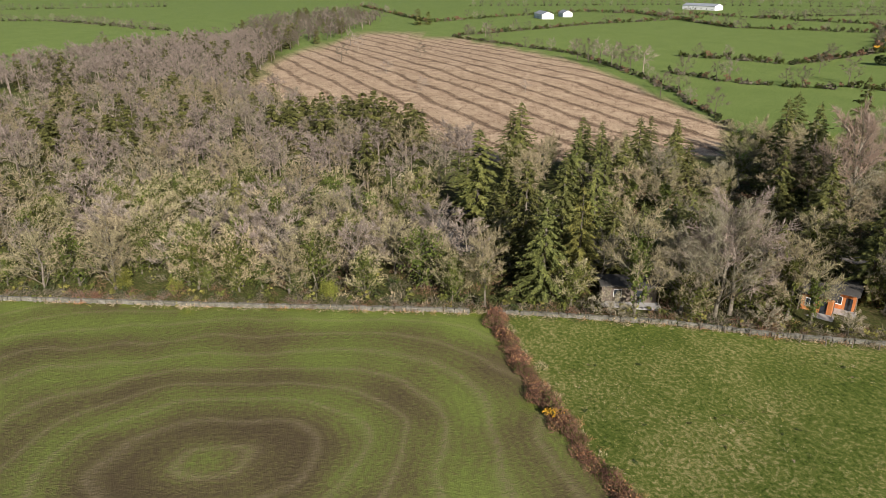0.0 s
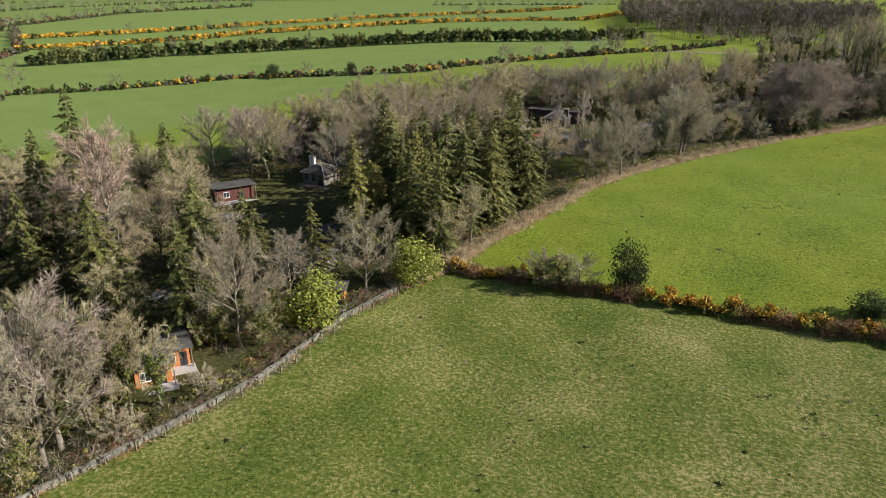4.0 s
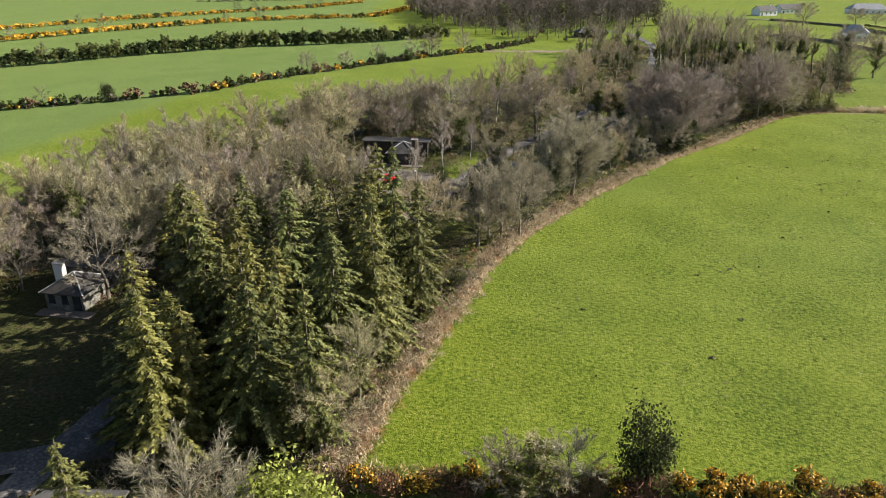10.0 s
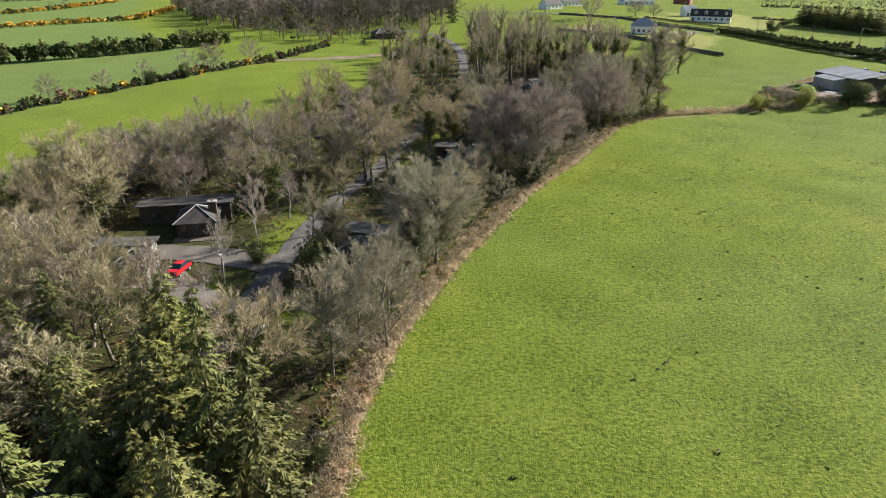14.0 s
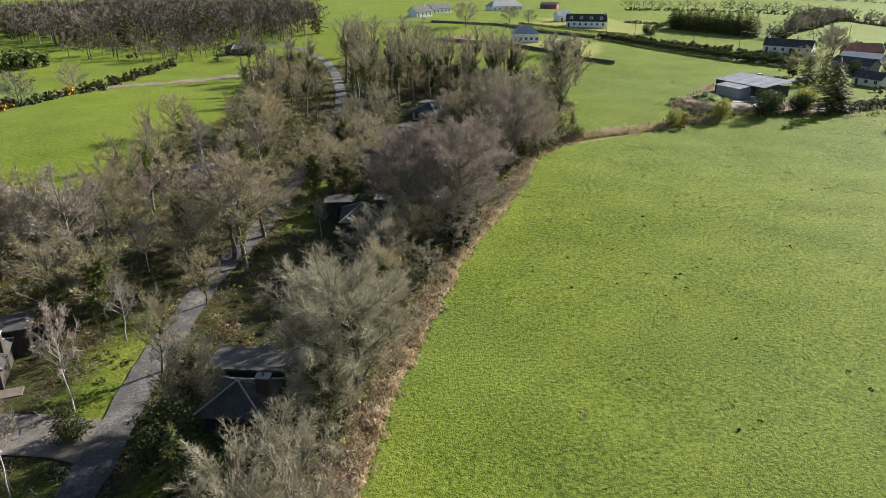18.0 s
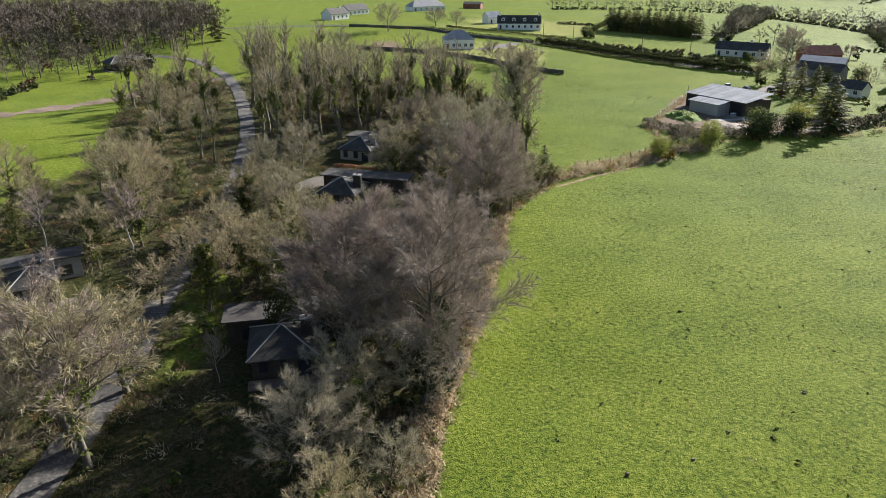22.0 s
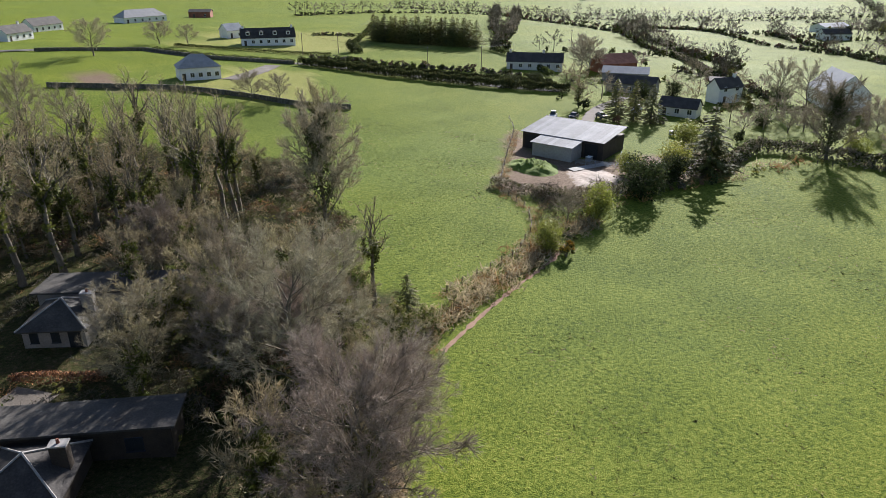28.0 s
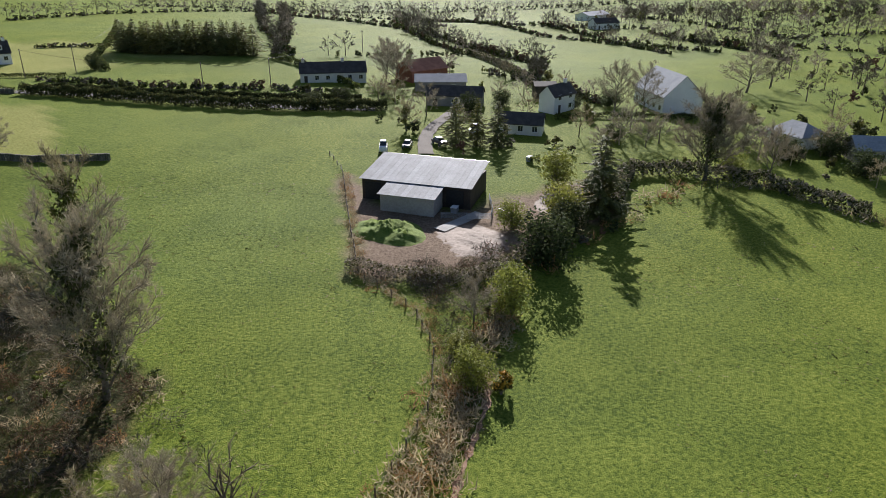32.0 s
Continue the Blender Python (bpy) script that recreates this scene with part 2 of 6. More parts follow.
def grass_material():
    m = bpy.data.materials.new("grassland")
    m.use_nodes = True
    nt = m.node_tree
    n, l = nt.nodes, nt.links
    b = n["Principled BSDF"]
    b.inputs["Roughness"].default_value, b.inputs["Specular IOR Level"].default_value = 0.76, 0.03
    b.inputs["Sheen Roughness"].default_value = 0.32
    b.inputs["Sheen Tint"].default_value = (0.8, 1.0, 0.22, 1)    # standing blades catch low light; the sheen also stands in for far haze
    tc = n.new("ShaderNodeTexCoord")

    def noise_at(scale, detail=3, warp=None):
        x = n.new("ShaderNodeTexNoise")
        x.inputs["Scale"].default_value, x.inputs["Detail"].default_value = scale, detail
        l.new(warp or tc.outputs["Object"], x.inputs["Vector"])
        return x.outputs["Fac"]

    def ramp(fac, stops):
        r = n.new("ShaderNodeValToRGB")
        e = r.color_ramp.elements
        while len(e) < len(stops):
            e.new(0.5)
        for i, (p, c) in enumerate(stops):
            e[i].position, e[i].color = p, (*c, 1)
        l.new(fac, r.inputs[0])
        return r.outputs[0]

    def blend(fac, a, c, kind="MIX"):
        x = n.new("ShaderNodeMix")
        x.data_type, x.blend_type = "RGBA", kind
        for pin, v in ((0, fac), (6, a), (7, c)):
            if isinstance(v, (int, float)):
                x.inputs[pin].default_value = v
            else:
                l.new(v, x.inputs[pin])
        return x.outputs[2]

    def sums(op, a, c):
        x = n.new("ShaderNodeMath")
        x.operation = op
        for pin, v in ((0, a), (1, c)):
            if isinstance(v, (int, float)):
                x.inputs[pin].default_value = v
            else:
                l.new(v, x.inputs[pin])
        return x.outputs[0]

    def zone(name):
        a = n.new("ShaderNodeAttribute")
        a.attribute_name = name
        return a.outputs["Fac"]

    wide, patch, tuft, blade = noise_at(0.012, 4), noise_at(0.08, 4), noise_at(2.3, 3), noise_at(8.0, 2)
    grain = sums("ADD", sums("MULTIPLY", tuft, 0.55), sums("MULTIPLY", blade, 0.45))
    mixed = sums("ADD", sums("MULTIPLY", patch, 0.17), sums("MULTIPLY", grain, 0.83))
    # the dark end puts small shadows between tufts into the grass colour
    lush = ramp(mixed, [(0.36, (0.027, 0.046, 0.005)), (0.45, (0.080, 0.114, 0.010)), (0.53, (0.132, 0.164, 0.016)), (0.64, (0.22, 0.226, 0.04))])
    pale = ramp(mixed, [(0.40, (0.050, 0.080, 0.014)), (0.60, (0.155, 0.195, 0.034))])
    col = blend(ramp(wide, [(0.42, (0, 0, 0)), (0.7, (1, 1, 1))]), lush, pale)
    rough = ramp(sums("ADD", sums("MULTIPLY", grain, 0.75), sums("MULTIPLY", patch, 0.25)), [(0.37, (0.020, 0.036, 0.007)), (0.45, (0.060, 0.086, 0.014)), (0.52, (0.097, 0.116, 0.025)), (0.565, (0.185, 0.168, 0.065)), (0.64, (0.30, 0.255, 0.12))])
    col = blend(zone("meadow"), col, ramp(mixed, [(0.38, (0.055, 0.092, 0.023)), (0.62, (0.14, 0.182, 0.056))]))
    col = blend(zone("rough"), col, rough)
    # the reseeded field: bare soil showing through in loops left by the drill
    shift, split = n.new("ShaderNodeMapping"), n.new("ShaderNodeSeparateXYZ")
    shift.inputs["Location"].default_value, shift.inputs["Scale"].default_value = (-14, 103 * 0.68, 0), (1, 0.68, 0)
    l.new(tc.outputs["Object"], shift.inputs["Vector"])
    l.new(shift.outputs[0], split.inputs[0])
    cubes = [sums("POWER", sums("ABSOLUTE", split.outputs[i], 0), 2.7) for i in (0, 1)]
    loop = sums("POWER", sums("ADD", cubes[0], cubes[1]), 1 / 2.7)    # rounded-square rounds of the tractor
    wob = sums("ADD", loop, sums("MULTIPLY", noise_at(0.028, 3), 16.0))
    broad = sums("SINE", sums("MULTIPLY", wob, 0.62), 0)
    tread = sums("POWER", sums("ABSOLUTE", sums("SINE", sums("MULTIPLY", wob, 0.8), 0), 0), 18.0)
    fine_rows = sums("SINE", sums("MULTIPLY", wob, 7.5), 0)
    soil_fac = sums("ADD", sums("ADD", sums("MULTIPLY", broad, 0.062), sums("MULTIPLY", fine_rows, 0.018)),
                    sums("ADD", sums("ADD", sums("ADD", sums("MULTIPLY", patch, 0.42), 0.09), sums("MULTIPLY", grain, 0.55)), sums("MULTIPLY", loop, -0.0048)))
    tilled = ramp(soil_fac, [(0.28, (0.165, 0.208, 0.045)), (0.40, (0.128, 0.152, 0.037)), (0.48, (0.118, 0.120, 0.038)), (0.56, (0.102, 0.086, 0.037)), (0.66, (0.078, 0.060, 0.032))])
    tilled = blend(sums("MULTIPLY", tread, sums("MULTIPLY", tuft, 0.5)), tilled, ramp(grain, [(0.4, (0.17, 0.145, 0.075)), (0.6, (0.30, 0.245, 0.145))]))
    col = blend(zone("tilled"), col, tilled)
    # leaf litter and low greenery, its colour darkened for the shade under trees
    shaded_litter = ramp(mixed, [(0.38, (0.014, 0.016, 0.007)), (0.45, (0.030, 0.036, 0.012)), (0.52, (0.046, 0.044, 0.018)), (0.57, (0.07, 0.05, 0.028)), (0.65, (0.12, 0.09, 0.055))])
    col = blend(zone("shaded_litter"), col, shaded_litter)
    stripe = n.new("ShaderNodeTexWave")
    stripe.inputs["Scale"].default_value, stripe.inputs["Distortion"].default_value, stripe.inputs["Detail"].default_value = 0.030, 3.0, 5
    turn = n.new("ShaderNodeMapping")
    turn.inputs["Rotation"].default_value = (0, 0, radians(-27 + 90))
    l.new(tc.outputs["Object"], turn.inputs["Vector"])
    l.new(turn.outputs[0], stripe.inputs["Vector"])
    row = ramp(stripe.outputs["Fac"], [(0.0, (0, 0, 0)), (0.22, (1, 1, 1))])
    brash = sums("ADD", sums("MULTIPLY", row, 0.075), sums("ADD", sums("MULTIPLY", mixed, 0.45), sums("ADD", sums("MULTIPLY", tuft, 0.25), sums("MULTIPLY", noise_at(0.3, 4), 0.16))))
    felled = ramp(brash, [(0.42, (0.10, 0.068, 0.042)), (0.475, (0.28, 0.19, 0.12)), (0.545, (0.52, 0.39, 0.25)), (0.66, (0.66, 0.53, 0.37))])
    col = blend(zone("felled"), col, felled)
    col = blend(zone("lawn"), col, ramp(mixed, [(0.36, (0.13, 0.145, 0.035)), (0.64, (0.30, 0.29, 0.09))]))
    col = blend(zone("bare"), col, ramp(mixed, [(0.35, (0.10, 0.07, 0.045)), (0.65, (0.27, 0.2, 0.14))]))
    bare_part = sums("MAXIMUM", sums("MAXIMUM", zone("felled"), zone("bare")), zone("tilled"))
    l.new(sums("MULTIPLY", sums("SUBTRACT", 1.0, bare_part), 0.09), b.inputs["Sheen Weight"])
    l.new(col, b.inputs["Base Color"])
    bp = n.new("ShaderNodeBump")
    bp.inputs["Strength"].default_value, bp.inputs["Distance"].default_value = 0.85, 0.26
    l.new(grain, bp.inputs["Height"])
    l.new(bp.outputs[0], b.inputs["Normal"])
    return m


def build_ground():
    xs, ys = spaced(-150, 260, 2.0, 3600), spaced(-130, 300, 2.0, 3600)
    gx, gy = np.meshgrid(xs, ys)
    gz = lay(gx, gy)
    nx, ny = len(xs), len(ys)
    me = bpy.data.meshes.new("ground")
    idx = np.arange(nx * ny).reshape(ny, nx)
    quads = np.stack([idx[:-1, :-1], idx[:-1, 1:], idx[1:, 1:], idx[1:, :-1]], -1).reshape(-1, 4)
    me.vertices.add(nx * ny)
    me.vertices.foreach_set("co", np.stack([gx, gy, gz], -1).ravel())
    me.loops.add(quads.size)
    me.loops.foreach_set("vertex_index", quads.ravel())
    me.polygons.add(len(quads))
    me.polygons.foreach_set("loop_start", np.arange(0, quads.size, 4))
    me.update(calc_edges=True)
    rnd = np.random.RandomState(3).normal(0, 0.7, gx.shape)
    for name, poly, soft in (("shaded_litter", WOOD, 1.5), ("felled", FELLED, 4), ("tilled", TILLED, 1.2), ("rough", ROUGH, 3), ("bare", YARD, 2.5), ("lawn", LAWN, 2.0), ("meadow", MEADOW, 8.0)):
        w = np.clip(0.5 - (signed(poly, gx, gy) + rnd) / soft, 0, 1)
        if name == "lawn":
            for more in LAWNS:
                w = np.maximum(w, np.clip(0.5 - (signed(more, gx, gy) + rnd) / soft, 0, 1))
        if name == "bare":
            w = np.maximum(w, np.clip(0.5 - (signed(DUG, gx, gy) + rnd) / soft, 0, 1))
        if name == "shaded_litter":
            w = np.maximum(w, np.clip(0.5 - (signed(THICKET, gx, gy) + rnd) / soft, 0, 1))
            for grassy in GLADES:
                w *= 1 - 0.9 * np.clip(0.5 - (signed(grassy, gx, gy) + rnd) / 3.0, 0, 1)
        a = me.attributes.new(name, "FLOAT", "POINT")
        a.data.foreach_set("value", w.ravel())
    me.polygons.foreach_set("use_smooth", [True] * len(me.polygons))
    me.materials.append(grass_material())
    return tagged(new("ground", me), "rolling green pasture with brown woodland floor and felled slope", "ground", kind="structure")


THICKET = [(40, 262), (58, 250), (76, 232), (90, 238), (92, 252), (101, 273), (97, 284), (100, 300), (83, 299), (74, 318), (60, 325), (44, 335)]
MEADOW = [(-140, 0), (-118, 160), (-95, 205), (-55, 272), (-90, 330), (-170, 470), (-260, 900), (-2400, 1800), (-3400, 0), (-2400, -2400), (-300, -900), (-140, -340), (-300, -290)]
LAWN = [(114, 352), (140, 374), (159, 352), (133, 313), (118, 322)]
LAWNS = [[(150, 442), (178, 470), (200, 498), (243, 438), (206, 390), (190, 388)], [(244, 436), (262, 420), (252, 372), (224, 392)]]
DUG = [(88, 382), (102, 391), (106, 380), (97, 358)]
YARD = [(120.5, 235), (123, 226), (131, 219.5), (141, 216), (160, 209), (176, 212), (172, 222), (150, 232), (146, 246), (157, 260), (153, 261), (139, 248)]
GLADES = [[(-32, 82), (-26, 84), (-24, 102), (-28, 104), (-33, 92)], [(-20, 82), (-14, 84), (-9, 103), (-14, 106), (-19, 96)], [(-27, 108), (-20, 110), (-16, 134), (-22, 136)],
          [(1, 158), (7, 164), (13, 186), (8, 188), (2, 174)], [(-42, 20), (-32, 22), (-30, 30), (-40, 30)], [(50, 240), (57, 236), (60, 240), (53, 245)], [(-60, 212), (-22, 220), (-9, 236), (-8, 275), (-12, 304), (-45, 330)]]
build_ground()


def strip(name, line, width, mat, label, category, lift=0.06, step=2.0, kind="structure", crown=0.04, ragged=0.06):
    """A road or path draped on the land along a line."""
    pts = []
    for (ax, ay), (bx, by) in zip(line, line[1:]):
        k = max(1, int(math.hypot(bx - ax, by - ay) / step))
        pts += [(ax + (bx - ax) * i / k, ay + (by - ay) * i / k) for i in range(k)]
    pts.append(line[-1])
    p = np.array(pts)
    for _ in range(4):
        p[1:-1] = (p[:-2] + 2 * p[1:-1] + p[2:]) / 4
    d = np.gradient(p, axis=0)
    d /= np.linalg.norm(d, axis=1)[:, None]
    nrm = np.stack([-d[:, 1], d[:, 0]], -1)
    cols, verts, faces = 5, [], []
    rs = np.random.RandomState(7)
    for i in range(len(p)):
        wid = width * max(0.25, 1 + ragged * rs.normal())
        for j in range(cols):
            u = j / (cols - 1) - 0.5
            q = p[i] + nrm[i] * u * wid
            verts.append((q[0], q[1], lay(q[0], q[1]) + lift + crown * (1 - 4 * u * u)))
    for i in range(len(p) - 1):
        for j in range(cols - 1):
            a = i * cols + j
            faces.append((a, a + 1, a + cols + 1, a + cols))
    return tagged(new(name, mesh_of(name, verts, faces, [mat], smooth=True)), label, category, kind=kind)


ROAD = [(-62, -90), (-60, -55), (-50, -30), (-42, 0), (-40, 35), (-33, 62), (-24.5, 83), (-22.5, 95), (-19.5, 108), (-18, 118), (-12, 141), (-4, 160), (0.8, 177), (6, 190), (10, 200),
        (16, 221), (22, 250), (25, 272), (28, 310), (28, 340), (20, 380), (-5, 410)]
strip("road", ROAD, 3.5, ASPHALT, "narrow worn tarmac drive winding between the trees", "road", lift=0.16)


# ---- plants ----
class Soup:
    """Collects triangles and quads of one mesh."""

    def __init__(self):
        self.v, self.f, self.m = [], [], []

    def tube(self, pts, radii, sides=5, slot=0):
        base = len(self.v)
        for i, (p, r) in enumerate(zip(pts, radii)):
            d = (pts[min(i + 1, len(pts) - 1)] - pts[max(i - 1, 0)])
            d = d / (np.linalg.norm(d) + 1e-9)
            a = np.cross(d, (0.3, 0.9, 0.1) if abs(d[2]) > 0.8 else (0, 0, 1.0))
            a /= np.linalg.norm(a) + 1e-9
            b = np.cross(d, a)
            for k in range(sides):
                t = 2 * math.pi * k / sides
                self.v.append(p + r * (math.cos(t) * a + math.sin(t) * b))
        for i in range(len(pts) - 1):
            for k in range(sides):
                q, w = base + i * sides + k, base + i * sides + (k + 1) % sides
                self.f.append((q, w, w + sides, q + sides))
                self.m.append(slot)

    def spike(self, p, d, width, rs, slot=0):
        """A thin tapering twig."""
        (dx, dy, dz), (rx, ry, rz), (px, py, pz) = d.tolist(), rs.normal(size=3).tolist(), p.tolist()
        sx, sy, sz = dy * rz - dz * ry, dz * rx - dx * rz, dx * ry - dy * rx
        k = width / (math.sqrt(sx * sx + sy * sy + sz * sz) + 1e-9)
        sx, sy, sz = sx * k, sy * k, sz * k
        base = len(self.v)
        self.v += [(px - sx, py - sy, pz - sz), (px + sx, py + sy, pz + sz), (px + dx, py + dy, pz + dz)]
        self.f.append((base, base + 1, base + 2))
        self.m.append(slot)

    def spikes(self, p, d, width, rs, face=None, slot=0):
        """Many thin tapering twigs or sprays at once; face: the way their flat sides look."""
        p, d, width = np.asarray(p, float), np.asarray(d, float), np.asarray(width, float)
        side = np.cross(d, rs.normal(size=d.shape) if face is None else face)
        side *= (width / (np.linalg.norm(side, axis=1) + 1e-9))[:, None]
        base, n = len(self.v), len(p)
        self.v += list(np.stack([p - side, p + side, p + d], 1).reshape(-1, 3))
        self.f += [(base + 3 * i, base + 3 * i + 1, base + 3 * i + 2) for i in range(n)]
        self.m += [slot] * n

    def leaf(self, p, size, rs, slot=0, out=None):
        """A small clump of leaves; out: the way it looks."""
        a, b = rs.normal(size=3), rs.normal(size=3)
        if out is not None:
            n = unit(unit(out) + rs.normal(size=3) * 0.4)
            a = np.cross(n, a)
            b = np.cross(n, a) + 0.3 * b
        a *= size / (np.linalg.norm(a) + 1e-9)
        b *= size * 0.7 / (np.linalg.norm(b) + 1e-9)
        base = len(self.v)
        self.v += [p - a, p - b, p + a, p + b]
        self.f.append((base, base + 1, base + 2, base + 3))
        self.m.append(slot)

    def mesh(self, name, mats, smooth=False):
        return mesh_of(name, self.v, self.f, mats, self.m, smooth)


def unit(v):
    return v / (np.linalg.norm(v) + 1e-9)


def bare_tree(seed, h, spread, limbs=14, upright=0.5, twigs=8, fork=0.22, twig_len=1.0, thick=1.0, subs=7, tips=6, wide=1.0):
    """A leafless tree: a leader, limbs arching out to a domed outline, branches and branchlets along them, and the twigs of its crown."""
    rs = np.random.RandomState(seed)
    wood, crown = Soup(), Soup()
    r0, reach = 0.0165 * h * thick, spread * h * 0.36
    low, mid = h * max(0.06, fork * 0.8), h * (0.46 + 0.3 * fork)
    lead = [np.zeros(3)]
    for i in range(6):
        lead.append(lead[-1] + np.array([rs.normal() * 0.016 * h, rs.normal() * 0.016 * h, h * 0.13]))
    wood.tube(lead, [r0 * k for k in (1.3, 0.95, 0.78, 0.6, 0.42, 0.25, 0.1)], 6)
    heart = np.array([0, 0, h * (0.2 + 0.4 * fork)])
    ends = []    # the branchlets: where, which way, how long

    def across(d):
        return unit(np.cross(d, rs.normal(size=3)))

    def kept(p, q, slack=1.0):
        """How much of the way from p to q stays inside the crown's outline."""
        size = np.array([reach, reach, h - mid if q[2] > mid else mid - low]) * slack
        over = np.linalg.norm((q - (0, 0, mid)) / size)
        return 1.0 if over < 1 else max(0.3, 1 - (over - 1) * np.linalg.norm(size) / 1.7 / (np.linalg.norm(q - p) + 1e-9))

    for i in range(limbs):
        k = (i + rs.uniform(0.1, 0.9)) / limbs
        f = min(5.99, (fork * 0.8 + (0.66 - fork * 0.8) * k ** 0.8) / 0.13)
        p = lead[int(f)] + (lead[int(f) + 1] - lead[int(f)]) * (f % 1)
        az, e = i * 2.4 + rs.uniform(-0.4, 0.4), -0.28 + 1.24 * k
        flat = math.sqrt(max(0.02, 1 - min(1, e) ** 2))
        lump = rs.uniform(0.8, 1.0) * (0.92 + 0.08 * math.sin(3 * az + seed))
        goal = np.array([reach * flat * math.cos(az), reach * flat * math.sin(az), (h - mid if e > 0 else mid - low) * e]) * lump + np.array([0, 0, mid])
        span = goal - p
        length = np.linalg.norm(span)
        bend = p + span * 0.5 + np.array([0, 0, (0.02 + 0.16 * upright) * length]) * (flat - 0.3) + rs.normal(size=3) * 0.05 * length
        pts = [p * (1 - t) ** 2 + 2 * bend * t * (1 - t) + goal * t * t for t in (0, 0.25, 0.5, 0.75, 1)]
        wood.tube(pts, [r0 * q * (1.15 - 0.55 * k) for q in (0.42, 0.32, 0.23, 0.14, 0.04)], 4)
        for b in range(subs):
            g = min(0.99, 0.18 + 0.82 * (b + rs.uniform(0, 1)) / subs)
            j = int(g * 4)
            q, way = pts[j] + (pts[j + 1] - pts[j]) * (g * 4 - j), unit(pts[j + 1] - pts[j])
            bd = unit(way * 0.8 + across(way) * rs.uniform(0.45, 0.85) + unit(q - heart) * 0.2 + np.array([0, 0, 0.1 * upright]))
            bl = max(0.08 * h, length * rs.uniform(0.3, 0.5) * (1.2 - 0.7 * g))
            bl *= kept(q, q + bd * bl)
            tip = q + bd * bl * 0.55 + unit(bd + way * 0.35 + np.array([0, 0, 0.2 * upright])) * bl * 0.45
            wood.tube([q, q + bd * bl * 0.55, tip], [r0 * 0.19, r0 * 0.13, r0 * 0.05], 3)
            for c in range(tips):
                t = (c + rs.uniform(0.2, 1)) / tips
                td = unit(bd * 0.8 + across(bd) * rs.uniform(0.4, 0.9) + np.array([0, 0, 0.12 * upright]))
                w, tl = q + (tip - q) * t, max(0.045 * h, bl * rs.uniform(0.35, 0.6) * (1.15 - 0.5 * t))
                ends.append((w, td, tl * kept(w, w + td * tl, 1.06)))
    at, way, far = (np.array([e[i] for e in ends]) for i in range(3))
    crown.spikes(at, way * far[:, None] * 1.1, np.full(len(at), 0.048 * wide), rs)
    n = len(at) * twigs
    pick = np.repeat(np.arange(len(at)), twigs)
    d = way[pick] * 0.8 + rs.normal(size=(n, 3)) * 0.42 + np.array([0, 0, 0.12 * upright])
    d *= (rs.uniform(0.4, 1.0, n) * twig_len / np.linalg.norm(d, axis=1))[:, None]
    crown.spikes(at[pick] + way[pick] * (far[pick] * rs.uniform(0.05, 1.05, n))[:, None], d, rs.uniform(0.02, 0.042, n) * wide, rs)
    s = h / np.array(crown.v)[:, 2].max()
    wood.v, crown.v = list(np.array(wood.v) * s), list(np.array(crown.v) * s)
    return wood, crown


def ivy_on(seed, wood, count, zmax, size=0.22, swell=0.45, hug=0.2):
    """Ivy over the lower wood."""
    rs = np.random.RandomState(seed)
    out = Soup()
    v = np.array(wood.v)
    v = v[v[:, 2] < zmax]
    v = v[np.hypot(v[:, 0], v[:, 1]) < hug * zmax + 0.5]
    for i in rs.randint(0, len(v), count):
        out.leaf(v[i] * rs.uniform(0.9, 1.02) + rs.normal(size=3) * swell * (1 - 0.5 * v[i][2] / zmax), rs.uniform(0.6, 1.3) * size, rs, out=v[i] * (1, 1, 0) + (0, 0, 0.6))
    return out


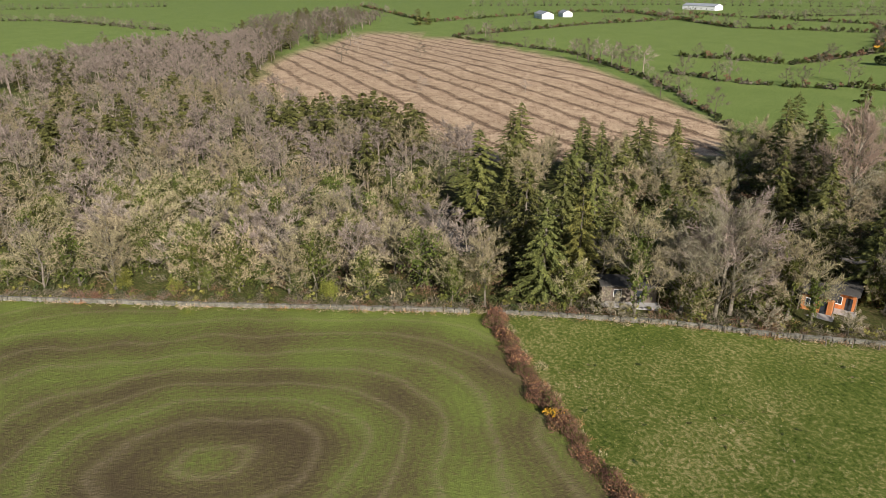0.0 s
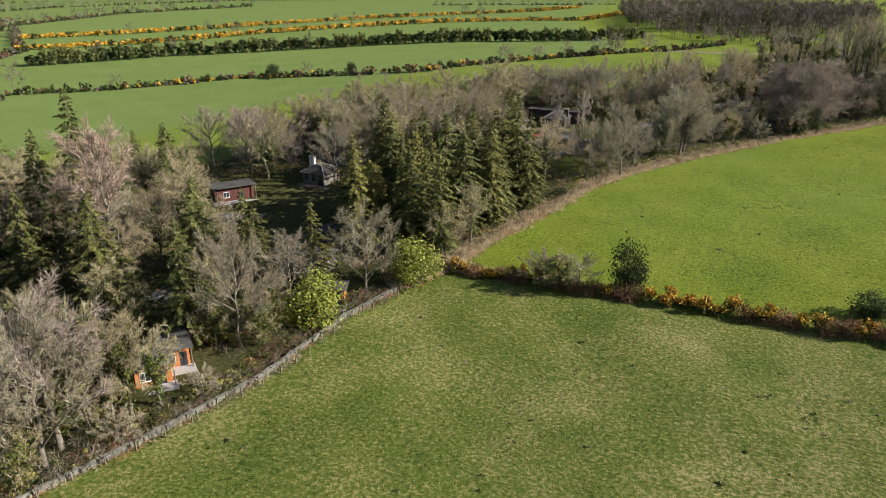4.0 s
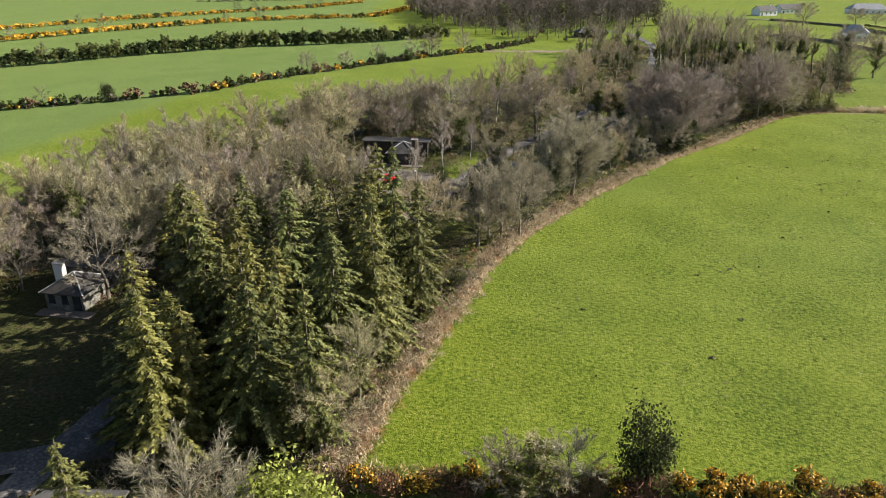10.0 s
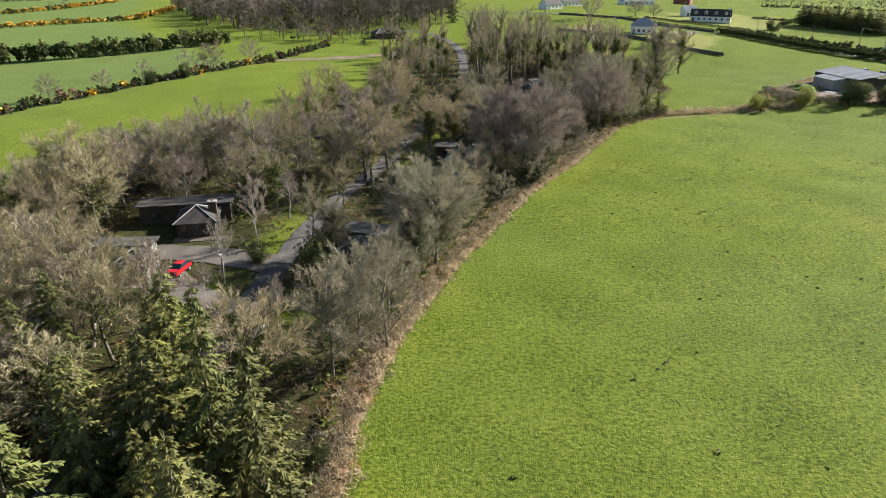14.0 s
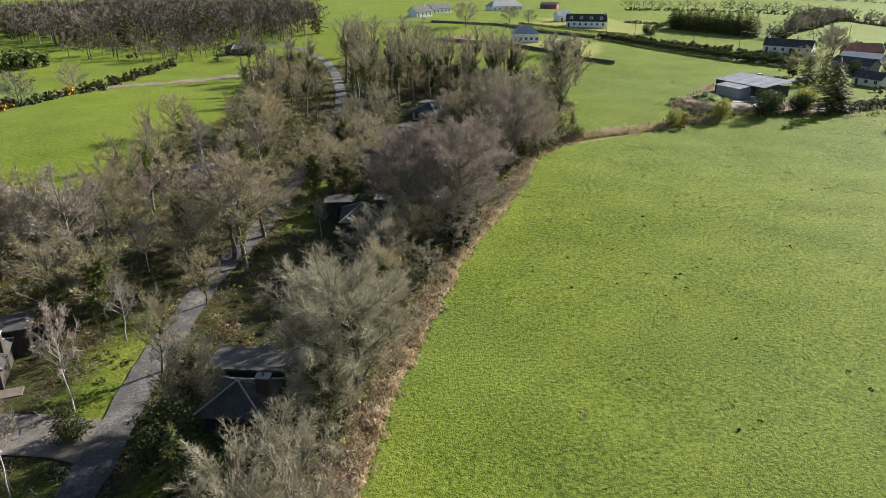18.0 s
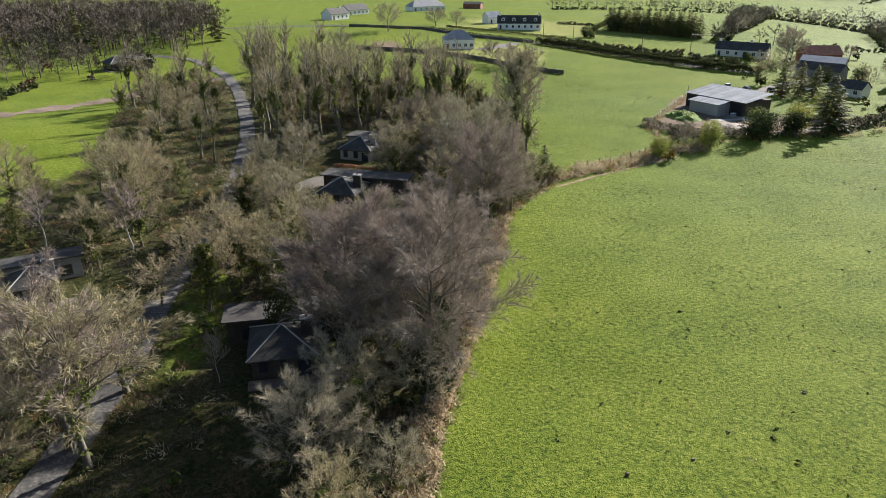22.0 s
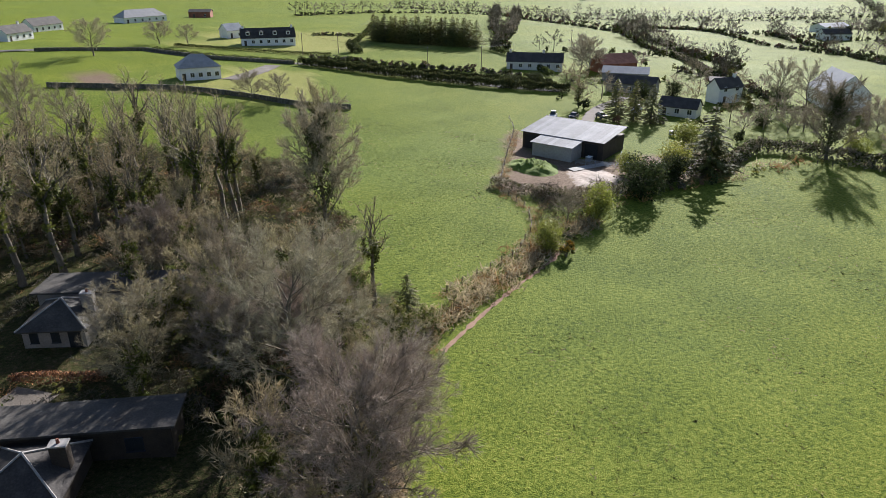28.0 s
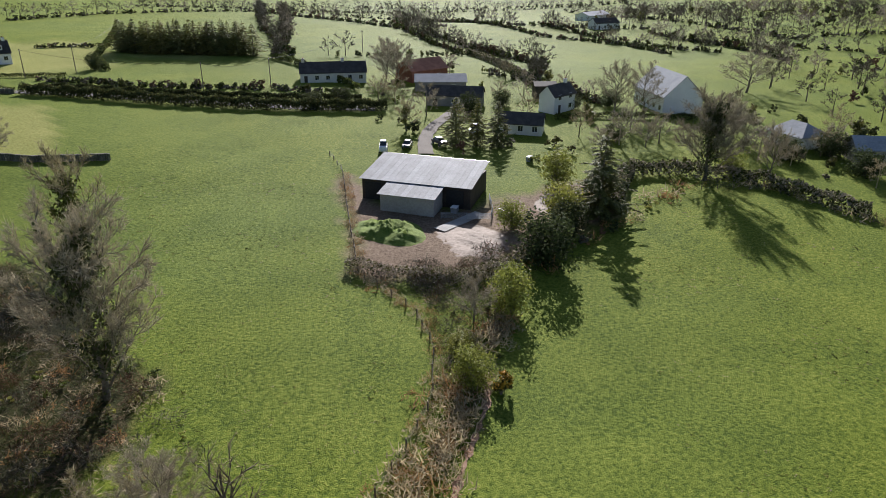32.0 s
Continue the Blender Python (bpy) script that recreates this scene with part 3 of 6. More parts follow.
def conifer(seed, h, radius, tiers=30, droop=0.35, density=1.0, size=1.0):
    """A spruce: a straight stem with whorls of boughs, each a drooping fan of needle sprays."""
    rs = np.random.RandomState(seed)
    wood, crown = Soup(), Soup()
    wood.tube([np.array([0, 0, 0.0]), np.array([0.05, 0, h * 0.5]), np.array([0, 0, h])], [0.017 * h, 0.009 * h, 0.01], 6)
    at, way, face, wid = [], [], [], []
    for i in range(tiers):
        u = (i + rs.uniform(-0.35, 0.35)) / tiers
        z = h * (0.05 + 0.93 * u)
        reach = radius * min(1.0, 1.5 * max(0.0, 1 - u)) ** 0.9 * min(1.0, 0.6 + 2 * u) * rs.uniform(0.7, 1.05) + 0.25
        n = max(3, int((6.5 - 2.5 * u) * density))
        for k in range(n):
            az = 2 * math.pi * (k + rs.uniform(-0.4, 0.4)) / n + i * 1.1
            out, side = np.array([math.cos(az), math.sin(az), 0]), np.array([-math.sin(az), math.cos(az), 0])
            lobe = 1 + 0.18 * math.sin(2 * az + seed) + 0.14 * math.sin(3 * az + 5 * u + 2 * seed)
            far = reach * lobe * rs.uniform(0.5, 1.2)
            sag = droop * rs.uniform(0.1, 1.6)
            p0 = np.array([0, 0, z])
            p1 = p0 + out * far * 0.55 + np.array([0, 0, (0.1 * u - sag * 0.3) * far])
            p2 = p0 + out * far + np.array([0, 0, (0.12 * u - sag * 0.62) * far])
            wood.spike(p0, p1 - p0, 0.03, rs)
            wood.spike(p1, p2 - p1, 0.02, rs)
            for s in range(max(4, int(far * 5.2 / size))):
                f = 0.15 + 0.85 * rs.uniform(0, 1) ** 0.75
                q = p0 + (p1 - p0) * (f / 0.55) if f < 0.55 else p1 + (p2 - p1) * (f - 0.55) / 0.45
                for sgn in (-1, 1, rs.uniform(-0.6, 0.6)):
                    long = (0.5 + 0.75 * (1 - f) * min(far, 3.5) / 3.5) * rs.uniform(0.6, 1.2) * size
                    at.append(q + rs.normal(size=3) * 0.06)
                    way.append(unit(out * rs.uniform(0.5, 0.9) + side * sgn * rs.uniform(0.6, 1.0) + np.array([0, 0, -droop * rs.uniform(0.1, 1.5)])) * long)
                    face.append(np.array([0, 0, 0.75]) + out * 0.6 + rs.normal(size=3) * 0.35)
                    wid.append(rs.uniform(0.12, 0.24) * size)
    crown.spikes(at, way, wid, rs, np.array(face))
    for _ in range(12):
        crown.spike(np.array([0, 0, h * rs.uniform(0.9, 1)]), unit(rs.normal(size=3) * 0.4 + np.array([0, 0, 1])) * 0.5, 0.05, rs)
    return wood, crown


def leafy_bush(seed, h, w, count=900, size=0.2, lumps=9, low=0.0):
    """A rounded evergreen of lobes of small leaves on short stems."""
    rs = np.random.RandomState(seed)
    wood, crown = Soup(), Soup()
    cent = []
    for i in range(lumps):
        az, rr = rs.uniform(0, 6.28), w * 0.5 * math.sqrt(rs.uniform(0, 1)) * 0.75
        z = h * rs.uniform(low + 0.12, 0.8)
        cent.append((np.array([rr * math.cos(az) * math.sqrt(max(0.15, 1 - ((z / h - 0.45) / 0.5) ** 2)), rr * math.sin(az) * math.sqrt(max(0.15, 1 - ((z / h - 0.45) / 0.5) ** 2)), z]), rs.uniform(0.14, 0.26) * min(w, h)))
        c = cent[-1][0]
        wood.tube([np.zeros(3) + rs.normal(size=3) * 0.05 * np.array([1, 1, 0]), c * np.array([0.4, 0.4, 0.55]), c], [0.05 + 0.008 * h, 0.03, 0.012], 4)
    for i in range(count):
        c, r = cent[i % lumps]
        d = unit(rs.normal(size=3))
        crown.leaf(c + d * r * rs.uniform(0.45, 1.1), size * rs.uniform(0.6, 1.3), rs, out=d + (0, 0, 0.25))
    return wood, crown


def scrub(seed, h, w, stems=240, width=0.02, length=0.9):
    """A tangle of arching stems."""
    rs = np.random.RandomState(seed)
    out = Soup()
    for _ in range(stems):
        az, rr = rs.uniform(0, 6.28), w * 0.5 * math.sqrt(rs.uniform(0, 1))
        p = np.array([rr * math.cos(az), rr * math.sin(az), h * rs.uniform(0, 0.8) * (1 - (2 * rr / w) ** 2 * 0.6)])
        d = unit(rs.normal(size=3) + np.array([0, 0, 0.5])) * length * rs.uniform(0.4, 1)
        out.spike(p, d, width * rs.uniform(0.6, 1.4), rs)
    return out


KINDS = {}


def kind_of(name, seed, make):
    """The shared meshes of one kind of plant, made once."""
    if (name, seed) not in KINDS:
        KINDS[name, seed] = make(seed)
    return KINDS[name, seed]


def k_bare(twig, bark=None, size=16.0, **kw):
    def make(seed):
        wood, crown = bare_tree(seed, size, **kw)
        return [("trunk", wood.mesh("trunk", [bark or BARK], True)), ("crown", crown.mesh("crown", [twig]))]
    return make


def k_ivied(twig, leaf, count=420, zmax=10.0, size=16.0, leaf_size=0.24, swell=0.5, hug=0.2, **kw):
    def make(seed):
        wood, crown = bare_tree(seed, size, **kw)
        ivy = ivy_on(seed + 50, wood, count, zmax, leaf_size, swell, hug)
        return [("trunk", wood.mesh("trunk", [BARK], True)), ("crown", crown.mesh("crown", [twig])), ("ivy", ivy.mesh("ivy", [leaf]))]
    return make


def k_conifer(leaf, **kw):
    def make(seed):
        wood, crown = conifer(seed, 18.0, **kw)
        return [("trunk", wood.mesh("trunk", [BARK], True)), ("crown", crown.mesh("crown", [leaf]))]
    return make


def k_leafy(leaf, **kw):
    def make(seed):
        wood, crown = leafy_bush(seed, 8.0, 7.6, **kw)
        return [("stem", wood.mesh("stem", [BARK], True)), ("crown", crown.mesh("crown", [leaf]))]
    return make


def k_gorse(seed):
    wood, crown = leafy_bush(seed, 2.0, 2.4, count=420, size=0.13, lumps=9, low=0.1)
    rs = np.random.RandomState(seed + 9)
    bloom = Soup()
    v = np.array(crown.v)
    high = v[v[:, 2] > 0.45 * v[:, 2].max()]
    for i in rs.randint(0, len(high), 420):
        bloom.leaf(high[i] * 1.03 + rs.normal(size=3) * 0.05, rs.uniform(0.07, 0.14), rs)
    return [("stem", wood.mesh("stem", [BARK])), ("greenery", crown.mesh("greenery", [GORSE_G])), ("bloom", bloom.mesh("bloom", [GORSE_Y]))]


def k_bramble(seed):
    out = scrub(seed, 1.5, 2.2, 420, 0.022, 0.9)
    rs = np.random.RandomState(seed + 3)
    leaf = Soup()
    for _ in range(130):
        az, rr = rs.uniform(0, 6.28), 1.05 * math.sqrt(rs.uniform(0, 1))
        leaf.leaf(np.array([rr * math.cos(az), rr * math.sin(az), rs.uniform(0.1, 1.4) * (1 - rr * rr * 0.45)]), rs.uniform(0.06, 0.13), rs)
    return [("tangle", out.mesh("tangle", [BRAMBLE])), ("foliage", leaf.mesh("foliage", [IVY if seed % 2 else BRACKEN]))]


PLANTS = {
    "tan": ("bare_tree", k_ivied(TWIG_TAN, IVY, 420, 9.0, leaf_size=0.22, swell=0.35, spread=1.0, upright=0.65, twigs=11, wide=0.7), 16.0, 5, "leafless tan-twigged deciduous tree in the wood", "tree"),
    "grey": ("bare_tree", k_bare(TWIG_GREY, spread=1.2, upright=0.5, limbs=17, fork=0.1, twigs=11, wide=0.7), 16.0, 5, "leafless grey spreading tree at the field edge", "tree"),
    "purple": ("bare_tree", k_bare(TWIG_PURPLE, spread=1.1, upright=0.75, fork=0.1, limbs=17, twigs=12, wide=0.65), 16.0, 4, "leafless tree with dense purplish-brown twigs", "tree"),
    "dome": ("bare_tree", k_bare(TWIG_PURPLE, spread=1.2, upright=0.85, twigs=26, fork=0.06, limbs=26, subs=8, tips=7, wide=0.42, thick=0.8), 16.0, 3, "broad dome-shaped leafless tree with fine mauve-brown twigs", "tree"),
    "wispy": ("bare_tree", k_bare(TWIG_GREY, spread=1.15, upright=0.7, twigs=24, fork=0.05, limbs=20, wide=0.4, thick=0.85), 16.0, 3, "leafless field-edge tree with fine grey-brown twigs", "tree"),
    "red": ("bare_tree", k_bare(TWIG_RED, spread=0.8, upright=0.7, twigs=10, fork=0.3), 16.0, 2, "tall leafless tree with reddish budding twigs", "tree"),
    "birch": ("birch_tree", k_bare(TWIG_PURPLE, BIRCH_BARK, 10.0, spread=0.75, upright=0.9, twigs=7, fork=0.35, thick=0.6, twig_len=0.7, tips=4, subs=5), 10.0, 3, "slender leafless birch with a pale trunk", "tree"),
    "pole": ("tall_tree", k_ivied(TWIG_TAN, IVY, 1100, 13.0, 20.0, 0.2, 0.24, spread=0.42, upright=1.0, limbs=8, fork=0.5, twigs=4, tips=4, subs=5, thick=1.15, wide=0.75, hug=0.06), 20.0, 4, "tall slim leafless tree with ivy on its trunk", "tree"),
    "ivied": ("ivy_clad_tree", k_ivied(TWIG_TAN, IVY, 1500, 11.0, leaf_size=0.25, spread=0.95, upright=0.7, twigs=7, fork=0.12, limbs=13, hug=0.14), 16.0, 4, "leafless tree clad in green ivy", "tree"),
    "olive": ("ivy_clad_tree", k_ivied(TWIG_TAN, IVY, 1700, 9.5, 11.0, 0.21, 0.7, spread=1.15, upright=0.75, twigs=7, fork=0.02, limbs=13, subs=6, tips=5, hug=0.3, twig_len=0.85), 11.0, 4, "small tree with tan twigs and olive-green ivy", "tree"),
    "young": ("bare_tree", k_bare(TWIG_TAN, None, 11.0, spread=1.15, upright=0.75, twigs=7, fork=0.02, tips=5, subs=6, twig_len=0.85), 11.0, 4, "young leafless tan tree in the thicket", "tree"),
    "mauve": ("bare_tree", k_bare(TWIG_PURPLE, None, 11.0, spread=1.15, upright=0.75, twigs=7, fork=0.02, tips=5, subs=6, twig_len=0.85), 11.0, 3, "young leafless tree with mauve twigs", "tree"),
    "spruce": ("spruce_tree", k_conifer(SPRUCE, radius=4.6, tiers=36, droop=0.55, size=0.8), 18.0, 5, "dark green spruce with drooping boughs", "tree"),
    "cypress": ("conifer_tree", k_conifer(CYPRESS, radius=5.0, droop=0.4, tiers=36, size=0.8), 18.0, 4, "olive-green conifer with dense feathery boughs", "tree"),
    "laurel": ("evergreen_bush", k_leafy(LAUREL, count=3600, size=0.19, lumps=46), 8.0, 3, "bright yellow-green evergreen bush", "bush"),
    "holly": ("evergreen_bush", k_leafy(HOLLY, count=3600, size=0.19, lumps=46), 8.0, 3, "dark green evergreen bush", "bush"),
    "ivywall": ("ivy_clad_tree", k_ivied(TWIG_GREY, HOLLY, 3400, 13.0, 16.0, 0.17, 0.45, spread=1.0, upright=0.95, twigs=18, fork=0.03, limbs=24, hug=0.13, wide=0.6), 16.0, 2, "broad old tree smothered in dark ivy", "tree"),
    "shrub": ("bare_shrub", k_bare(TWIG_GREY, None, 8.0, spread=1.5, upright=0.6, twigs=7, fork=0.01, tips=5, limbs=16, subs=5, twig_len=0.7), 8.0, 3, "rounded leafless grey shrub in the hedge", "bush"),
    "gorse": ("gorse_bush", k_gorse, 2.0, 4, "gorse bush in yellow bloom in the field hedge", "bush"),
    "bramble": ("bramble_bush", k_bramble, 1.5, 5, "brown leafless bramble clump in the hedge", "bush"),
}
COUNT = {}
rnd = random.Random(11)


STANDING = []


def plant(kind, x, y, h, across=0.0, label="", group=""):
    """One plant of a kind, h metres high and so many across, standing on the land."""
    name, make, unit_h, variants, words, cat = PLANTS[kind]
    COUNT[kind] = COUNT.get(kind, 0) + 1
    parts = kind_of(kind, 10 * len(kind) + (COUNT[kind] * 7) % variants, make)
    ob = new(name)
    s = h / unit_h
    across = across * 1.12 if kind == "spruce" else across
    box = parts[1][1]
    if "across" not in box:
        co = np.empty(len(box.vertices) * 3)
        box.vertices.foreach_get("co", co)
        box["across"] = float(2.1 * np.percentile(np.hypot(co[0::3], co[1::3]), 96))
    wide = min(2.0, max(0.65, across / (box["across"] * s))) if across else rnd.uniform(0.88, 1.18)
    ob.matrix_world = Matrix.LocRotScale((x, y, float(height(x, y)) - 0.12), Euler((0, 0, rnd.uniform(0, 6.28))), (s * wide, s * wide, s))
    for pname, me in parts:
        p = new(pname, me)
        p.parent = ob
        if pname in ("bloom", "greenery", "ivy", "foliage"):
            p["kind"] = "stuff"
    STANDING.append((x, y, max(across, h * 0.3) * 0.36))
    return tagged(ob, label or words, cat, group)


def rejoin(name, kinds, spots, label, category):
    """Many far plants as one mesh. spots: kind, x, y, height, width."""
    vs, fs, ms, mats, base = [], [], [], [], 0
    rs = random.Random(5)
    cache = {}
    for kind, x, y, h, wide in spots:
        soup, unit_h, mat = kinds[kind][rs.randrange(len(kinds[kind]))]
        if mat not in mats:
            mats.append(mat)
        if id(soup) not in cache:
            tri = [t for f in soup.f for t in ([f] if len(f) == 3 else [(f[0], f[1], f[2]), (f[0], f[2], f[3])])]
            cache[id(soup)] = (np.array(soup.v), np.array(tri))
        v, f = cache[id(soup)]
        a, s = rs.uniform(0, 6.28), h / unit_h
        c, q = math.cos(a) * s * wide, math.sin(a) * s * wide
        vs.append(np.stack([v[:, 0] * c - v[:, 1] * q + x, v[:, 0] * q + v[:, 1] * c + y, v[:, 2] * s + float(height(x, y)) - 0.1], -1))
        fs.append(f + base)
        ms.append(np.full(len(f), mats.index(mat)))
        base += len(v)
    v, f, mi = np.concatenate(vs), np.concatenate(fs), np.concatenate(ms)
    me = bpy.data.meshes.new(name)
    me.vertices.add(len(v))
    me.vertices.foreach_set("co", v.ravel())
    me.loops.add(f.size)
    me.loops.foreach_set("vertex_index", f.ravel())
    me.polygons.add(len(f))
    me.polygons.foreach_set("loop_start", np.arange(0, f.size, 3))
    for m in mats:
        me.materials.append(m)
    me.polygons.foreach_set("material_index", mi)
    me.update(calc_edges=True)
    return tagged(new(name, me), label, category, kind="stuff")


def along(line, step, rs, jitter=0.5):
    out = []
    for (ax, ay), (bx, by) in zip(line, line[1:]):
        d = math.hypot(bx - ax, by - ay)
        k = max(1, round(d / step))
        out += [(ax + (bx - ax) * (i + 0.5) / k + rs.gauss(0, jitter), ay + (by - ay) * (i + 0.5) / k + rs.gauss(0, jitter)) for i in range(k)]
    return out


# clearings round the buildings: place and radius
CLEAR = [(39, 187, 6), (33, 194, 6), (-27, -23, 7), (-30, 4, 6), (-64, 48, 6), (-60, 40, 3), (-38, 119, 10), (-34, 111, 7), (-44, 103, 8), (-38, 97, 5), (-7, 110, 8), (-6, 101, 5), (12, 159, 7), (12, 150, 3), (-12, 177, 6), (-11, 168, 5), (-50, -79, 5), (-45, -77, 4), (-54, -83, 4), (17, 152, 4), (43, 228, 10), (40, 197, 6), (46, 200, 4), (30, 197, 5), (34, 204, 9), (26, 212, 6),
         (-14, 183, 8), (-70, -34, 4), (-27, -53, 6), (-29, 98, 4), (-26, 108, 3), (231, 317, 10), (250, 296, 9), (238, 283, 9), (222, 270, 8), (203, 243, 7), (228, 243, 6), (243, 252, 5), (240, 216, 11), (222, 185, 7), (217, 170, 7), (215, 266, 5), (208, 265, 5), (200, 262, 5)]


def hedge(line, h, w, label, mats, per=46, seed=1, name="hedge", size=0.17):
    """A clipped or grown hedge: small leaves and twigs closely set along a line."""
    rs, s = np.random.RandomState(seed), Soup()
    for (ax, ay), (bx, by) in zip(line, line[1:]):
        d = math.hypot(bx - ax, by - ay)
        nx, ny = -(by - ay) / d, (bx - ax) / d
        for _ in range(int(d * per * 2.2)):
            u, a = rs.uniform(0, 1), rs.uniform(-0.35, math.pi + 0.35)
            k = rs.uniform(0.35, 1) ** 0.5 * 0.95 + 0.16 * math.sin(u * d * 0.9 + seed) + rs.uniform(-0.12, 0.2)
            px, py = ax + (bx - ax) * u + nx * w / 2 * math.cos(a) * min(1, k), ay + (by - ay) * u + ny * w / 2 * math.cos(a) * min(1, k)
            pz = max(0.05, h * (0.25 + 0.75 * math.sin(a) ** 0.6 * k)) if math.sin(a) > 0 else h * rs.uniform(0.05, 0.4)
            s.leaf(np.array([px, py, float(height(px, py)) + pz]), size * rs.uniform(0.8, 1.8), rs, int(rs.randint(len(mats))))
    return tagged(new(name, s.mesh(name, mats)), label, "hedge", kind="stuff")


OPEN = [(-76, 40), (-66, 46), (-52, 46), (-43, 40), (-41, 27), (-38, 14), (-48, 6), (-62, 10), (-76, 22)]    # shaded glade round the stone lodge
SCRUB = [(74, 222), (84, 226), (93, 236), (95, 262), (82, 262), (75, 246)]
PADDOCK = [(-70, 212), (-22, 220), (-9, 236), (-8, 275), (-12, 304), (-45, 330), (-90, 300)]


def spots_in(poly, step, road, gap):
    """Uneven spots inside a polygon, clear of the drive, the buildings and (by gap) of single plants."""
    q = np.array(poly, float)
    gx, gy = np.meshgrid(np.arange(q[:, 0].min(), q[:, 0].max(), step), np.arange(q[:, 1].min(), q[:, 1].max(), step))
    jitter = np.random.RandomState(rnd.randrange(9999)).uniform(-0.5, 0.5, (2,) + gx.shape) * step
    x, y = (gx + jitter[0]).ravel(), (gy + jitter[1]).ravel()
    ok = (signed(poly, x, y) < 0) & (np.abs(signed(ROAD + ROAD[-2::-1], x, y)) > road)
    ok &= (signed(OPEN, x, y) > 0) & (signed(PADDOCK, x, y) > 0)
    if step > 3:
        ok &= signed(SCRUB, x, y) > 0
    for a, b, r in CLEAR + [(a, b, r * gap) for a, b, r in STANDING]:
        ok &= np.hypot(x - a, y - b) > r
    return [(float(a), float(b)) for a, b in zip(x[ok], y[ok])]


def fill(poly, step, *options, road=3.2, gap=0.8):
    """Single plants at uneven spacing inside a polygon. options: weight, kind, least and greatest height."""
    for x, y in spots_in(poly, step, road, gap):
        _, kind, lo, hi = rnd.choices(options, [o[0] for o in options])[0]
        plant(kind, x, y, rnd.uniform(lo, hi))


def scatter(poly, step, *options, road=2.6, gap=0.0):
    """Spots for plants that are joined: kind, x, y, height, width."""
    out = []
    for x, y in spots_in(poly, step, road, gap):
        _, kind, lo, hi = rnd.choices(options, [o[0] for o in options])[0]
        out.append((kind, x, y, rnd.uniform(lo, hi), rnd.uniform(0.85, 1.25)))
    return out

# ---- single trees and bushes ----
plant("spruce", -58.3, -76.3, 18.4, 12.1)
plant("spruce", -31.9, -68.7, 20.5, 8.5)
plant("spruce", -39, -62.2, 19.3, 8.5)
plant("spruce", -58.3, -52.6, 16.2, 8.0)
plant("spruce", -25.0, -66.1, 16.9, 8.6)
plant("cypress", -29, -60.5, 17.5, 9)
plant("spruce", -46, -56, 17, 8.5)
plant("cypress", -30, 20.7, 18.6, 10)
plant("cypress", -37, 29, 18.5, 10)
plant("spruce", -33.5, 24.5, 17, 9.5)
plant("cypress", -31, 40, 20, 10)
plant("spruce", -28, 47, 20, 10)
plant("cypress", -50, 56, 14.5, 9)
plant("cypress", -40, 46, 19, 10)
plant("spruce", -37, 53, 19, 9.5)
plant("cypress", -25.5, 33, 19, 10.5)
plant("cypress", -61, -87.6, 10.1, 7.9)
plant("spruce", -123, 8.3, 15.3, 10.4)
plant("spruce", -96.8, 3.7, 13.9, 9.2)
plant("tan", -22.2, -74.7, 13.9, 7.5)
plant("ivied", -22.5, -53, 17.6, 10.3)
plant("purple", -23.7, -38.8, 20.9, 15.3)
plant("ivied", -22.7, -31.1, 14.1, 8.3)
plant("grey", -22.6, -41.3, 19.3, 13.8)
plant("grey", -23.4, -13.8, 19.1, 11.9)
plant("grey", -19, 8, 15.5, 11.5)
plant("laurel", -19.3, -3.3, 8.5, 8.5)
plant("laurel", -14.4, 15, 8.9, 9.1)
plant("spruce", -71.3, -9.4, 22.4, 8.7)
plant("spruce", -88.3, 7.6, 25.4, 7.1)
plant("red", -58.7, -7.5, 26.1, 13.3)
plant("tan", -59.9, 9.5, 17.4, 8.8)
plant("shrub", 2.8, 24.3, 6.6, 8)
plant("olive", 5.2, 24.4, 6.6, 8)
plant("holly", 15.4, 28.8, 9.6, 5.8)
plant("shrub", 8.4, 26.1, 6.4, 8.5)
plant("holly", 48.4, 39.2, 4, 8.6)
plant("spruce", -28.0, 6.7, 13.8, 7.0)
plant("spruce", -34.3, 0.9, 13.6, 9.5)
plant("spruce", -22.4, 26.2, 18.2, 8.9)
plant("spruce", -36, 38.1, 23.2, 9.7)
plant("spruce", -18.3, 37.2, 19.4, 9.6)
plant("spruce", -15.8, 43.4, 20.6, 8.5)
plant("spruce", -17.7, 58.1, 23.1, 6.1)
plant("spruce", -16.7, 26.2, 18.3, 6.7)
plant("tan", -14.3, 32.6, 11.9, 7.7)
plant("tan", -15.1, 25.5, 11, 7.9)
plant("ivied", -71.5, 60.7, 16.4, 9.9)
plant("tan", -90, 55.7, 12.7, 14)
plant("tan", -43.2, 64.9, 9.3, 7.2)
plant("spruce", -22.4, 65.7, 20.3, 8.7)
plant("spruce", -28.8, 51.8, 8.1, 6)
plant("holly", -10.1, 63.7, 2.4, 3.2)
plant("grey", -9.7, 78.6, 14.7, 11)
plant("grey", -3.4, 83.5, 17.3, 9.9)
plant("wispy", 3.5, 113.5, 15.9, 16.7)
plant("purple", -8, 149.4, 19.4, 16.3)
plant("purple", -30.1, 147.8, 17.9, 15.2)
plant("dome", 28.3, 150.1, 21.3, 20.5)
plant("wispy", 3.7, 106.9, 19.1, 15.6)
plant("grey", -3.4, 93.2, 11.5, 9.8)
plant("birch", -26.6, 101.7, 11.3, 4.2)
plant("birch", -27.7, 95.4, 7, 2.6)
plant("birch", -23.7, 113.3, 13.4, 4.6)
plant("birch", -20.6, 127.6, 9.8, 4.3)
